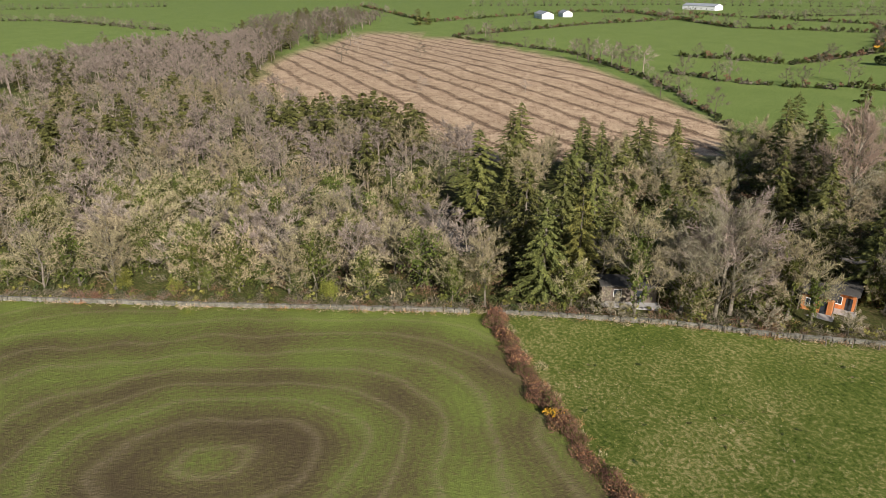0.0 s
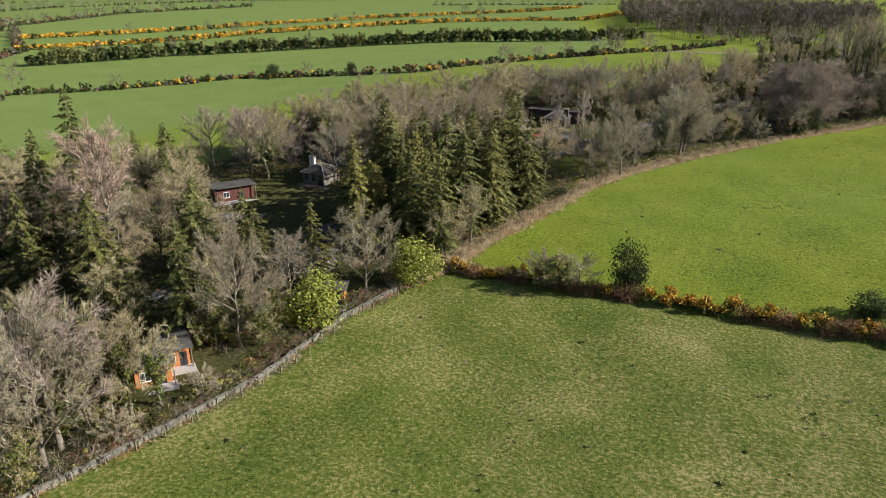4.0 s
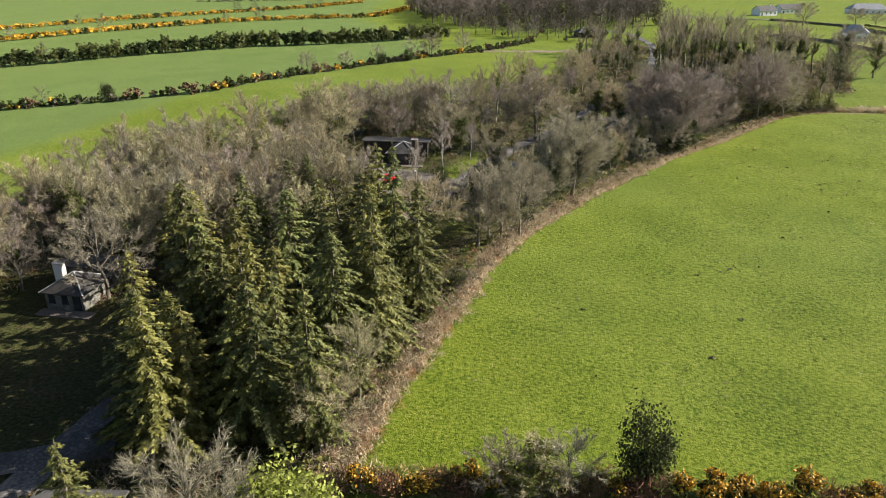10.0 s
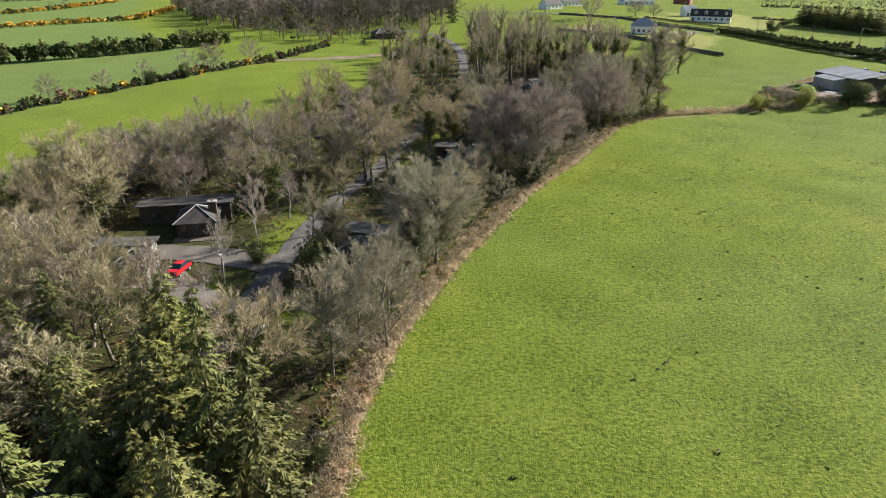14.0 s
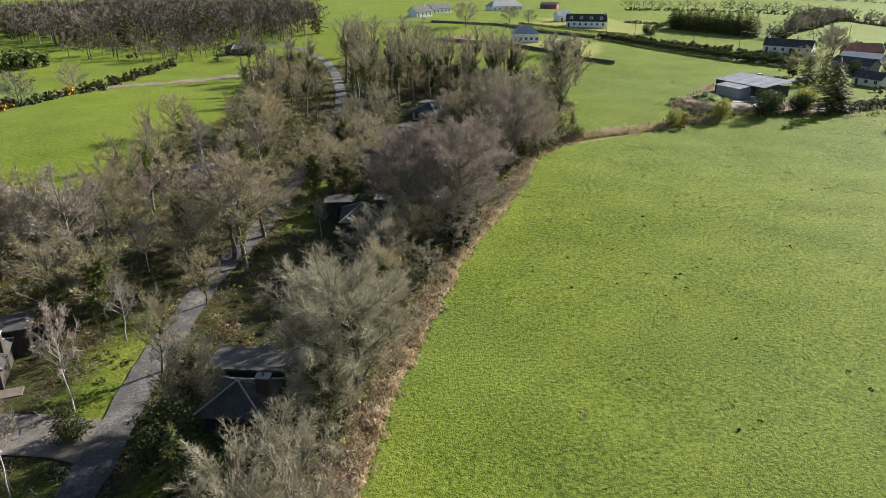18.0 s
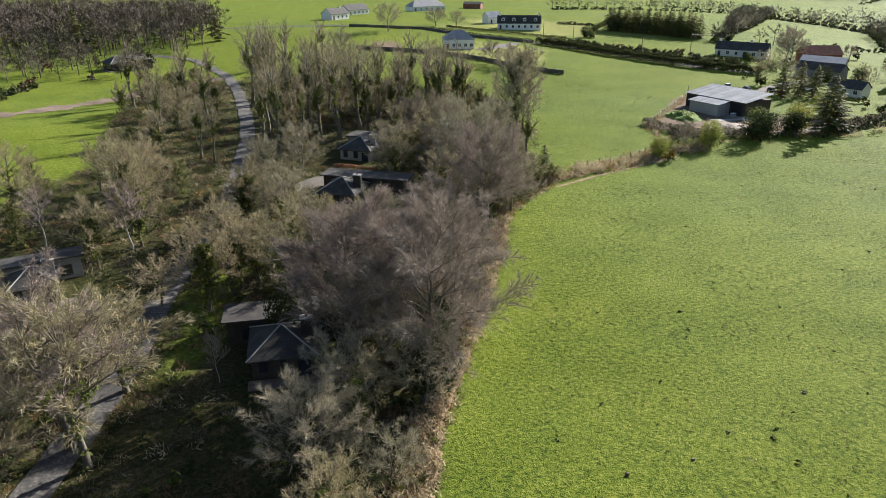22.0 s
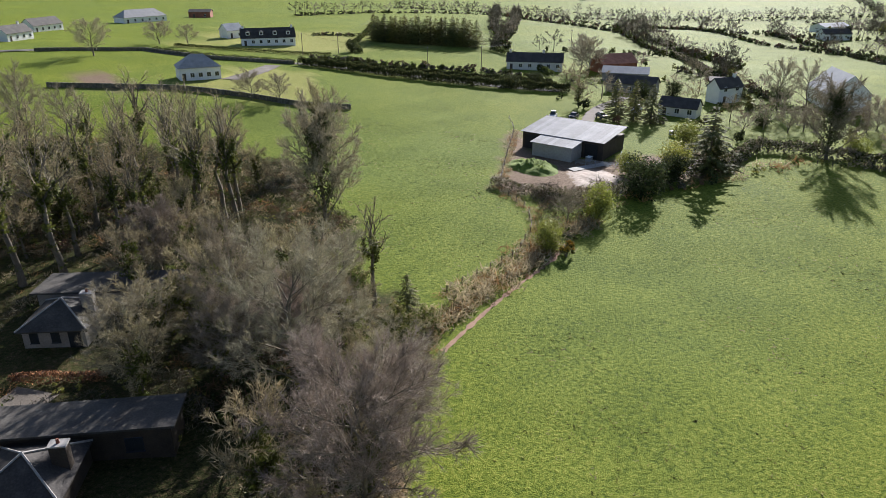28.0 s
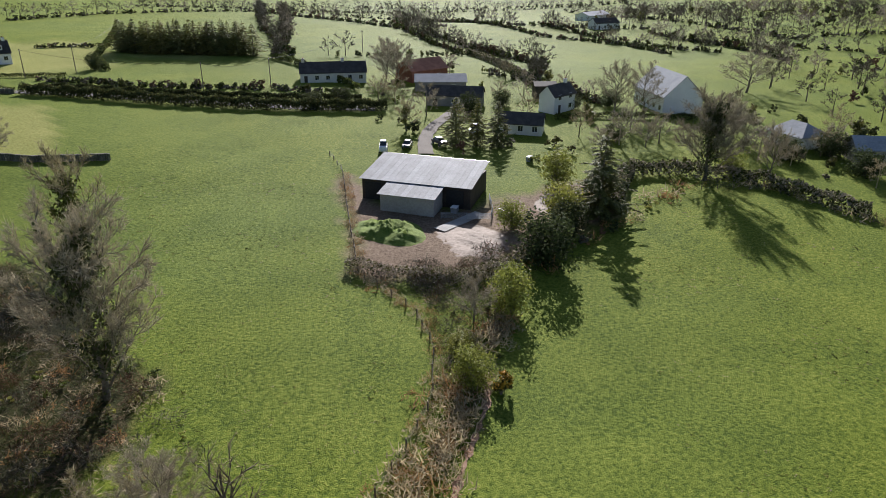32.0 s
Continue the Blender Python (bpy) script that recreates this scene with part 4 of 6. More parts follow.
plant("birch", -17, 88.2, 8.6, 1.8)
plant("tan", -33.6, 89.8, 12.6, 7.6)
plant("birch", -30.6, 86, 14.1, 3.6)
plant("tan", -6.4, 146.2, 18.8, 13.9)
plant("tan", -11.7, 135.2, 8.7, 5.5)
plant("tan", -15.9, 119.2, 11.1, 5.6)
plant("spruce", -12.4, 97.5, 8.5, 4.5)
plant("holly", -23.2, 108.8, 3.7, 3.7)
plant("holly", -13.5, 102, 7.5, 6.5)
plant("ivywall", -12, 109, 11, 7)
# two ivy-clad trees added beneath the wispy ones to deepen shade on the drive
plant("ivywall", 0.5, 102.5, 12, 8)
plant("ivywall", 3.8, 111, 13, 9)
plant("dome", 21.7, 157.5, 20.3, 19.7)
plant("dome", 50.5, 184, 19.5, 15.5)
plant("tan", -12.7, 141, 12.5, 9.2)
plant("grey", 18, 134.3, 7, 6.6)
plant("holly", 26.4, 145.8, 8.6, 6.6)
plant("tan", 0.8, 174.8, 7.4, 6.8)
plant("holly", 29.5, 153.7, 7.1, 6.7)
plant("holly", 13.8, 160.2, 8.4, 4.5)
plant("wispy", 24.7, 144.2, 10.8, 10.5)
plant("tan", -3.3, 157.2, 12.1, 14.1)
plant("birch", 5.8, 155.7, 7, 2.9)
plant("ivied", 9.7, 192, 9.6, 4.9)
plant("ivied", 24.6, 185.5, 9.4, 4.7)
plant("ivied", -2.4, 199.6, 16.5, 7)
plant("pole", 29.4, 292.3, 23.6, 7.9)
plant("pole", 31.9, 277.6, 25.2, 7.2)
plant("pole", 50, 351.1, 17.9, 8.9)
plant("pole", 63.3, 349.9, 16.8, 9)
plant("pole", 40.8, 273.2, 22.4, 7.1)
plant("pole", 53.1, 273.8, 19.5, 7.2)
plant("pole", 54.9, 263.7, 18.8, 6.8)
plant("pole", 65.9, 271, 19, 7.2)
plant("pole", 74.2, 270.1, 21.9, 7.3)
plant("pole", 71.8, 254.1, 22, 6.6)
plant("pole", 76.2, 250.9, 19.2, 6.6)
plant("ivied", 105.4, 270.2, 18.7, 10.7)
plant("spruce", 74.8, 207.4, 6.5, 4.2)
plant("wispy", 56.6, 202.3, 18.6, 17.7)
plant("wispy", 58.4, 190, 13.4, 10.8)
plant("wispy", 54.8, 212.7, 17.7, 10.4)
plant("laurel", 57.1, 216.9, 4, 6.9)
plant("ivywall", 85.6, 240.6, 23, 13.5)
plant("shrub", 79, 228, 4, 6)
plant("grey", 117.2, 215.3, 6.5, 6)
plant("laurel", 169.9, 223, 7.9, 7.5)
plant("ivied", 190.1, 266.9, 9, 6.8)
plant("grey", 279.4, 201.1, 12.9, 17)
plant("grey", 192.6, 188.2, 12.7, 7.2)
plant("laurel", 192.3, 194.8, 6, 6)
plant("laurel", 105.6, 210, 5.0, 4.8)
plant("gorse", 105.6, 206.8, 2.8, 2.4)
plant("ivied", -21.5, -28, 11, 7)
plant("shrub", -19.5, -35, 5, 6)
plant("shrub", -19, -24, 4, 5)
plant("olive", -21, -45, 9, 7)
plant("grey", -23.5, -46, 13, 11)
plant("shrub", -20, -57, 5, 6)

# ---- woodland along the path ----
fill([(-22, -152), (-22, -78), (-58, -74), (-62, -110), (-66, -152)], 5.4, (3, "young", 8.5, 12), (4, "mauve", 8, 12), (7, "olive", 7.5, 11), (1, "spruce", 8, 12), gap=0.6)
fill([(-23, -150), (-23, -78), (-28, -78), (-28, -150)], 4.6, (3, "olive", 5, 8), (1, "laurel", 2.5, 4.5), (1, "holly", 2.5, 4), gap=0.4)
fill([(-24, -78), (-22, -30), (-60, -22), (-98, -28), (-100, -70), (-60, -72)], 7.8, (1, "grey", 9, 13), (4, "spruce", 12, 17), (2, "ivied", 9, 13), (1, "tan", 9, 12), (1, "olive", 7, 10), gap=1.0)
fill([(-24, -30), (-21, 0), (-60, 22), (-95, 30), (-108, -14), (-60, -22)], 7.2, (1, "grey", 11, 15), (3, "ivied", 9, 14), (2, "tan", 11, 15), (2, "spruce", 12, 18))
fill([(-17, 22), (-15, 42), (-13, 60), (-24, 70), (-34, 60), (-44, 42), (-42, 24)], 5.8, (2, "spruce", 15, 20), (3, "cypress", 13, 18), gap=0.5)
fill([(-50, 55), (-34, 72), (-46, 110), (-58, 146), (-78, 100), (-92, 42), (-72, 30)], 6.2, (4, "tan", 13, 18), (2, "grey", 12, 17), (2, "purple", 12, 17), (4, "ivied", 12, 16), (1, "cypress", 12, 16), gap=0.6)
fill([(-14, 62), (-9, 76), (3, 108), (20, 140), (34, 162), (26, 168), (14, 142), (-1, 114), (-8, 92), (-15, 74)], 5.8, (3, "grey", 9, 13), (3, "wispy", 9, 13), (3, "purple", 10, 14), (2, "ivied", 8, 11), (1, "holly", 3, 5), road=2.8, gap=0.5)
fill([(-40, 128), (-18, 128), (-8, 165), (2, 195), (8, 215), (-8, 215), (-32, 184), (-56, 152)], 8.4, (3, "tan", 11, 16), (1, "purple", 11, 15), (4, "ivied", 10, 14), (2, "birch", 9, 12), (1, "pole", 14, 18), road=3.6, gap=0.8)
fill([(42, 168), (56, 191), (71, 203), (74, 216), (62, 240), (52, 238), (42, 212), (24, 186), (26, 176)], 6.2, (1, "dome", 11, 15), (2, "wispy", 11, 16), (6, "ivied", 9, 14), (4, "olive", 6, 9), (1, "pole", 13, 17), gap=0.6)
fill([(18, 228), (34, 240), (60, 246), (86, 232), (92, 262), (80, 280), (48, 290), (44, 330), (32, 335), (28, 300), (24, 255)], 6.4, (7, "pole", 16, 24), (1, "tan", 9, 14), (3, "ivied", 8, 13), (1, "olive", 5, 8), road=3.4, gap=0.6)
fill([(-2, 225), (14, 232), (22, 300), (22, 340), (6, 340), (-4, 290)], 8.2, (4, "pole", 13, 18), (1, "tan", 8, 13), (2, "ivied", 8, 12), (2, "olive", 4, 7), road=3.4)
fill([(-30, 186), (-8, 214), (8, 214), (14, 226), (-2, 226), (-22, 226)], 7.6, (3, "ivied", 7, 12), (3, "olive", 4, 7), (2, "tan", 7, 11), (2, "pole", 12, 16), road=3.4)
fill([(12, 196), (24, 192), (30, 198), (22, 206), (30, 224), (22, 226)], 5.0, (3, "ivied", 8, 12), (2, "wispy", 8, 12), (2, "olive", 4, 7), road=2.4, gap=0.5)

fill([(5, 172), (12, 168), (26, 172), (26, 188), (15, 202), (10, 190)], 5.6, (4, "ivied", 9, 13), (2, "tan", 9, 13), (1, "olive", 5, 8), (2, "pole", 12, 16), road=3.0, gap=0.5)
fill([(-26, 68), (-16, 64), (-18, 84), (-27, 80), (-46, 92), (-52, 72), (-40, 60)], 6.4, (2, "tan", 11, 16), (2, "ivied", 10, 15), (1, "purple", 10, 14), (1, "spruce", 12, 16))
fill([(-62, 118), (-48, 132), (-40, 132), (-34, 176), (-52, 156)], 6.5, (2, "tan", 12, 17), (2, "purple", 11, 16), (1, "grey", 11, 15))
fill([(-24, -48), (-22, -28), (-20, -14), (-21, -2), (-34, -4), (-36, -44)], 6.0, (2, "ivied", 8, 12), (2, "olive", 6, 9), (1, "tan", 9, 12), gap=0.6)

# ---- thicket and far woods, joined ----
def trunked(soup):
    """A far tree's crown with a plain stem under it."""
    soup.tube([np.zeros(3), np.array((0.1, 0, 4.0)), np.array((0, 0.1, 8.0))], [0.24, 0.17, 0.07], 5)
    return soup


FAR = {
    "round": [(leafy_bush(s, 2.0, 2.4, 56, 0.28, 7, 0.0)[1], 2.0, m) for s, m in ((1, HOLLY), (2, GORSE_G), (3, IVY), (4, BRAMBLE), (5, TWIG_DARK))],
    "dark": [(leafy_bush(s, 4.0, 3.0, 220, 0.32, 10, 0.05)[1], 4.0, m) for s, m in ((31, HOLLY), (32, SPRUCE))],
    "gorse": [(leafy_bush(s, 2.0, 2.4, 46, 0.34, 6, 0.0)[1], 2.0, m) for s, m in ((6, GORSE_Y), (7, GORSE_Y), (8, GORSE_G))],
    "bare": [(trunked(bare_tree(s, 12.0, 1.2, 9, 0.6, 3, 0.08, 1.9, 1, 4, 3, 2.8)[1]), 12.0, m) for s, m in ((11, TWIG_DARK), (12, TWIG_PURPLE), (13, TWIG_DARK), (14, TWIG_DARK))],
    "mid": [(trunked(bare_tree(s, 12.0, 1.25, 12, 0.65, 3, 0.03, 1.3, 1, 5, 4, 1.9)[1]), 12.0, m) for s, m in ((15, TWIG_TAN), (16, TWIG_PURPLE), (17, TWIG_TAN), (18, TWIG_GREY))],
    "plum": [(trunked(bare_tree(s, 12.0, 0.85, 10, 0.9, 3, 0.3, 1.5, 1, 4, 4, 2.2)[1]), 12.0, TWIG_PURPLE) for s in (91, 92, 93)],
    "hump": [(leafy_bush(s, 2.0, 2.8, 26, 0.42, 5, 0.0)[1], 2.0, m) for s, m in ((61, HOLLY), (62, GORSE_G), (63, TWIG_DARK), (64, TWIG_DARK))],
    "spruce": [(conifer(s, 12.0, 3.1, 17, 0.4, 0.8, 1.7)[1], 12.0, SPRUCE) for s in (21, 22)],
    "scrub": [(scrub(s, 1.6, 2.6, 110, 0.024, 1.0), 1.6, m) for s, m in ((41, BRAMBLE), (42, TWIG_DARK), (43, TWIG_DARK), (44, GORSE_G))],
    "straw": [(scrub(s, 0.7, 1.3, 34, 0.045, 0.7), 0.7, m) for s, m in ((71, DRY_GRASS), (72, DRY_GRASS), (73, TWIG_TAN), (74, DRY_GRASS))],
    "fern": [(scrub(s, 0.8, 1.8, 46, 0.04, 0.8), 0.8, m) for s, m in ((45, BRACKEN), (46, DRY_GRASS), (47, DRY_GRASS))],
    "grass": [(scrub(s, 0.35, 0.7, 8, 0.05, 0.35), 0.35, m) for s, m in ((48, DRY_GRASS), (49, CYPRESS), (50, GORSE_G))],
    "pat": [(leafy_bush(s, 0.35, 0.7, 34, 0.1, 5, 0.0)[1], 0.35, m) for s, m in ((81, MUD), (82, HOLLY), (83, GORSE_G))],
    "low": [(leafy_bush(s, 1.4, 1.8, 46, 0.17, 5, 0.05)[1], 1.4, m) for s, m in ((51, IVY), (52, HOLLY), (53, CYPRESS))],
}
spots = scatter([(-66, -230), (-66, -80), (-100, -74), (-131, -97), (-164, -138), (-209, -172), (-180, -230)], 6.8, (3, "mid", 8, 12), (3, "plum", 8, 12), (1, "spruce", 8, 12), gap=0.3)
spots += scatter([(-100, -136), (-102, -88), (-116, -92), (-140, -110), (-128, -132)], 4.6, (4, "spruce", 10, 14), (1, "mid", 8, 11))
spots += scatter([(-96, -215), (-96, -150), (-112, -150), (-116, -215)], 5.0, (4, "spruce", 9, 12), (1, "mid", 8, 11))
spots += scatter([(-180, -230), (-209, -172), (-297, -186), (-400, -200), (-380, -270), (-290, -292), (-200, -300)], 7.5, (5, "plum", 9, 13), (1, "bare", 9, 13), (1, "spruce", 8, 13))
spots += scatter([(-22, -230), (-22, -152), (-66, -152), (-66, -230)], 6.2, (5, "mid", 8, 12), (1, "spruce", 8, 12))
spots += scatter([(-330, -190), (-480, -172), (-640, -170), (-760, -240), (-560, -280), (-400, -240)], 11, (5, "bare", 9, 13), (1, "spruce", 9, 13))
spots += scatter([(-110, 440), (-76, 408), (-32, 412), (10, 392), (40, 420), (30, 520), (-60, 600), (-160, 560)], 8.5, (6, "bare", 13, 18), (1, "spruce", 11, 15))
spots += scatter([(-80, 380), (-28, 345), (0, 345), (6, 385), (-32, 408)], 8.5, (4, "bare", 8, 12), (1, "round", 3, 5))
rejoin("far_wood", FAR, spots, "dense leafless wood mixed with dark spruces", "wood")
spots = [("bare", x, y, h, 1.0) for x, y, h in ((-290, -30, 11), (-280, -26, 12), (-270, -22, 13), (-262, -18, 12), (-255, -15, 13), (-249, -12, 12), (-241, -8, 13), (-321, -28, 9), (-453, -76, 11),
         (-197, -4, 11), (-190, -12, 10), (-222, 69, 12), (-251, 70, 10), (-300, -150, 9), (-250, -120, 8), (-205, -100, 7), (-310, -110, 9), (-200, -60, 6), (-350, -150, 10), (-380, -160, 11))]
spots += [("spruce", -582, -136, 15, 1.2), ("spruce", -590, -128, 12, 1.2)]
rejoin("felled_slope_trees", FAR, spots, "scattered leafless trees left on the felled slope", "tree")
BRUSH = scatter([(-22, -110), (-20, -49), (-18, -20), (-19, 0), (-17, 12), (-14, 20), (-14, 40), (-11, 60), (-5, 84), (6, 110), (23, 141), (38, 162), (56, 191), (72, 202), (60, 250), (30, 235), (-12, 215), (-58, 145), (-80, 95), (-92, 40), (-100, -20), (-60, -80), (-50, -110)],
                2.15, (4, "scrub", 0.9, 2.4), (3, "low", 0.6, 1.9), (2, "fern", 0.4, 0.9), road=2.5)
BRUSH += scatter([(-30, 190), (-8, 216), (24, 228), (78, 218), (92, 240), (96, 262), (85, 290), (44, 300), (40, 335), (0, 335), (-10, 260)], 2.3, (3, "scrub", 0.8, 2.0), (2, "fern", 0.5, 1.0), (1, "low", 0.6, 1.3))
BRUSH += scatter(THICKET, 1.7, (5, "scrub", 1.0, 2.2), (2, "low", 0.7, 1.6), (2, "fern", 0.6, 1.2))
BRUSH += scatter([(44, 176), (58, 194), (73, 205), (70, 232), (58, 226), (48, 214), (40, 196), (30, 180)], 2.0, (3, "scrub", 1.0, 2.4), (4, "low", 0.8, 2.4))
BRUSH += scatter([(-22, -330), (-22, -80), (-60, -76), (-64, -330)], 3.4, (1, "low", 0.8, 2.0), (1, "scrub", 1, 2.4))
for side in (-1.9, 1.9, -2.5, 2.5):
    BRUSH += [(rnd.choice(("fern", "fern", "low", "grass")), x + side, y - side * 0.25, rnd.uniform(0.2, 0.55), 1.0) for x, y in along(ROAD[1:16], 1.1, rnd, 0.35)]
rejoin("undergrowth", FAR, BRUSH, "brown and green undergrowth on the woodland floor", "undergrowth")

# ---- field margins ----
SEAM = []
for dx, k, lo, hi, step in ((-1.6, "scrub", 0.9, 1.9, 1.5), (-2.6, "low", 0.8, 2.2, 1.9), (-0.7, "scrub", 0.8, 1.5, 0.9), (-0.3, "low", 0.5, 1.2, 2.2), (0.2, "fern", 0.4, 0.8, 0.7), (0.9, "grass", 0.25, 0.45, 0.8)):
    SEAM += [(k, x + dx, y - dx * 0.25, rnd.uniform(lo, hi), 1.0) for x, y in along([(-20.5, -200)] + EDGE[1:], step, rnd, 0.35)]
SEAM += [("fern", x, y, rnd.uniform(0.5, 1.0), 1.0) for x, y in along([(-13, 24), (-11, 40), (-9, 55), (-7.5, 66)], 0.4, rnd, 0.9)]
for dx, step in ((-2.6, 0.5), (-2.0, 0.4), (-1.4, 0.4), (-0.6, 0.36), (0.1, 0.4)):
    SEAM += [("straw", x + dx + rnd.gauss(0, 0.3), y - dx * 0.3, rnd.uniform(0.5, 1.0), 1.0) for x, y in along([(-17, 12), (-12.8, 20), (-11.5, 35), (-9.5, 52), (-7, 70), (-2.5, 86), (8, 110), (25, 141), (40, 162), (56, 188)], step, rnd, 0.4)]
rejoin("field_margin", FAR, SEAM, "straw-coloured dead grass and brambles along the field edge", "grass margin")
BANK = []
for x, y in along([(73, 203), (84, 206), (92, 207.6), (101, 209.2), (109, 211.5), (120, 213)], 0.16, rnd, 1.25):
    BANK.append((rnd.choice(("scrub", "fern", "fern")), x, y, rnd.uniform(0.6, 1.5), 1.0))
for x, y in along([(82, 209), (92, 210.4), (101, 211.8), (110, 216.5), (116, 222.5), (121, 234), (139, 248), (157, 261.5)], 0.45, rnd, 0.5):
    BANK.append(("fern", x, y, rnd.uniform(0.4, 0.8), 1.0))
for x, y in along([(112, 211), (122, 214), (131, 214), (144, 212), (156, 207.5), (180, 203), (188, 187), (178, 170), (165, 148)], 1.3, rnd, 1.0):
    BANK.append((rnd.choice(("scrub", "low", "fern", "round")), x, y, rnd.uniform(0.8, 2.2), 1.0))
for x, y in along([(121, 222), (126, 229), (128, 223), (134, 219), (136, 223)], 0.55, rnd, 1.3):
    BANK.append(("scrub", x, y, rnd.uniform(1.2, 2.3), 1.1))
for x, y in along([(-17, 22), (5, 26)], 0.7, rnd, 0.5):
    BANK.append((rnd.choice(("fern", "scrub")), x, y, rnd.uniform(0.6, 1.1), 1.0))
for x, y in along([(-12, 23), (9, 28), (31, 31.5), (48, 34), (120, 43)], 0.8, rnd, 0.5):
    BANK.append((rnd.choice(("fern", "scrub")), x, y, rnd.uniform(0.5, 1.0), 1.0))
for x, y in along([(-20, -73), (-2, -67.5), (15, -60.5), (45, -51)], 0.8, rnd, 0.6):
    BANK.append((rnd.choice(("fern", "grass")), x, y, rnd.uniform(0.4, 0.8), 1.0))
BANK += scatter([(104, 211.5), (110, 216), (117, 222), (123, 227), (130, 219), (124, 213.5), (114, 211)], 1.1, (4, "scrub", 0.7, 1.5), (2, "fern", 0.4, 0.8), (1, "low", 0.5, 1.2))
rejoin("hedge_bank", FAR, BANK, "brambles and dead bracken on the hedge banks", "hedge bank")
TUFT = []
for poly, n in (([(-18, -72), (40, -60), (60, 20), (-10, 18)], 5200), ([(-8, 30), (60, 40), (110, 120), (110, 190), (70, 198), (30, 140)], 6200), ([(76, 206), (118, 225), (150, 262), (130, 300), (90, 250)], 1500), ([(120, 205), (180, 198), (150, 140), (110, 150)], 1500)):
    q, rg = np.array(poly), np.random.RandomState(n)
    x, y = rg.uniform(q[:, 0].min(), q[:, 0].max(), n * 3), rg.uniform(q[:, 1].min(), q[:, 1].max(), n * 3)
    inside = signed(poly, x, y) < 0
    TUFT += [("grass", float(a), float(b), rnd.choice((0.14, 0.18, 0.22, 0.3)), rnd.uniform(0.8, 1.6)) for a, b in zip(x[inside][:n], y[inside][:n])]
rejoin("grass_tufts", FAR, TUFT, "coarse grass tufts in the grazed fields", "grass")

DUNG = []
for poly, n in (([(-14, -66), (40, -58), (60, 20), (-10, 16)], 110), ([(-4, 40), (60, 44), (110, 120), (100, 190), (30, 138)], 90)):
    q, rg = np.array(poly), np.random.RandomState(n)
    x, y = rg.uniform(q[:, 0].min(), q[:, 0].max(), n * 3), rg.uniform(q[:, 1].min(), q[:, 1].max(), n * 3)
    inside = signed(poly, x, y) < 0
    DUNG += [("pat", float(a), float(b), rnd.uniform(0.2, 0.38), rnd.uniform(0.9, 1.5)) for a, b in zip(x[inside][:n], y[inside][:n])]
rejoin("dung_pats", FAR, DUNG, "dark cow pats and rank tufts dotted over the pasture", "dung")

# ---- hedges near the path ----
for x, y in along([(-20, -74), (-2, -69), (15, -62), (45, -53)], 1.25, rnd, 0.4):
    plant("gorse" if rnd.random() < 0.08 and x > 0 else "bramble", x, y, rnd.uniform(1.2, 2.2), rnd.uniform(2.0, 2.9))
for x, y in along([(-12, 21), (9, 26.5), (31, 30), (48, 32.5), (95, 39)], 1.4, rnd, 0.45):
    dense = 0.55 if 17 < x < 42 or -9 < x < -2 else 0.12
    plant("gorse" if rnd.random() < dense else "bramble", x, y, rnd.uniform(1.8, 3.2), rnd.uniform(2.4, 3.4))

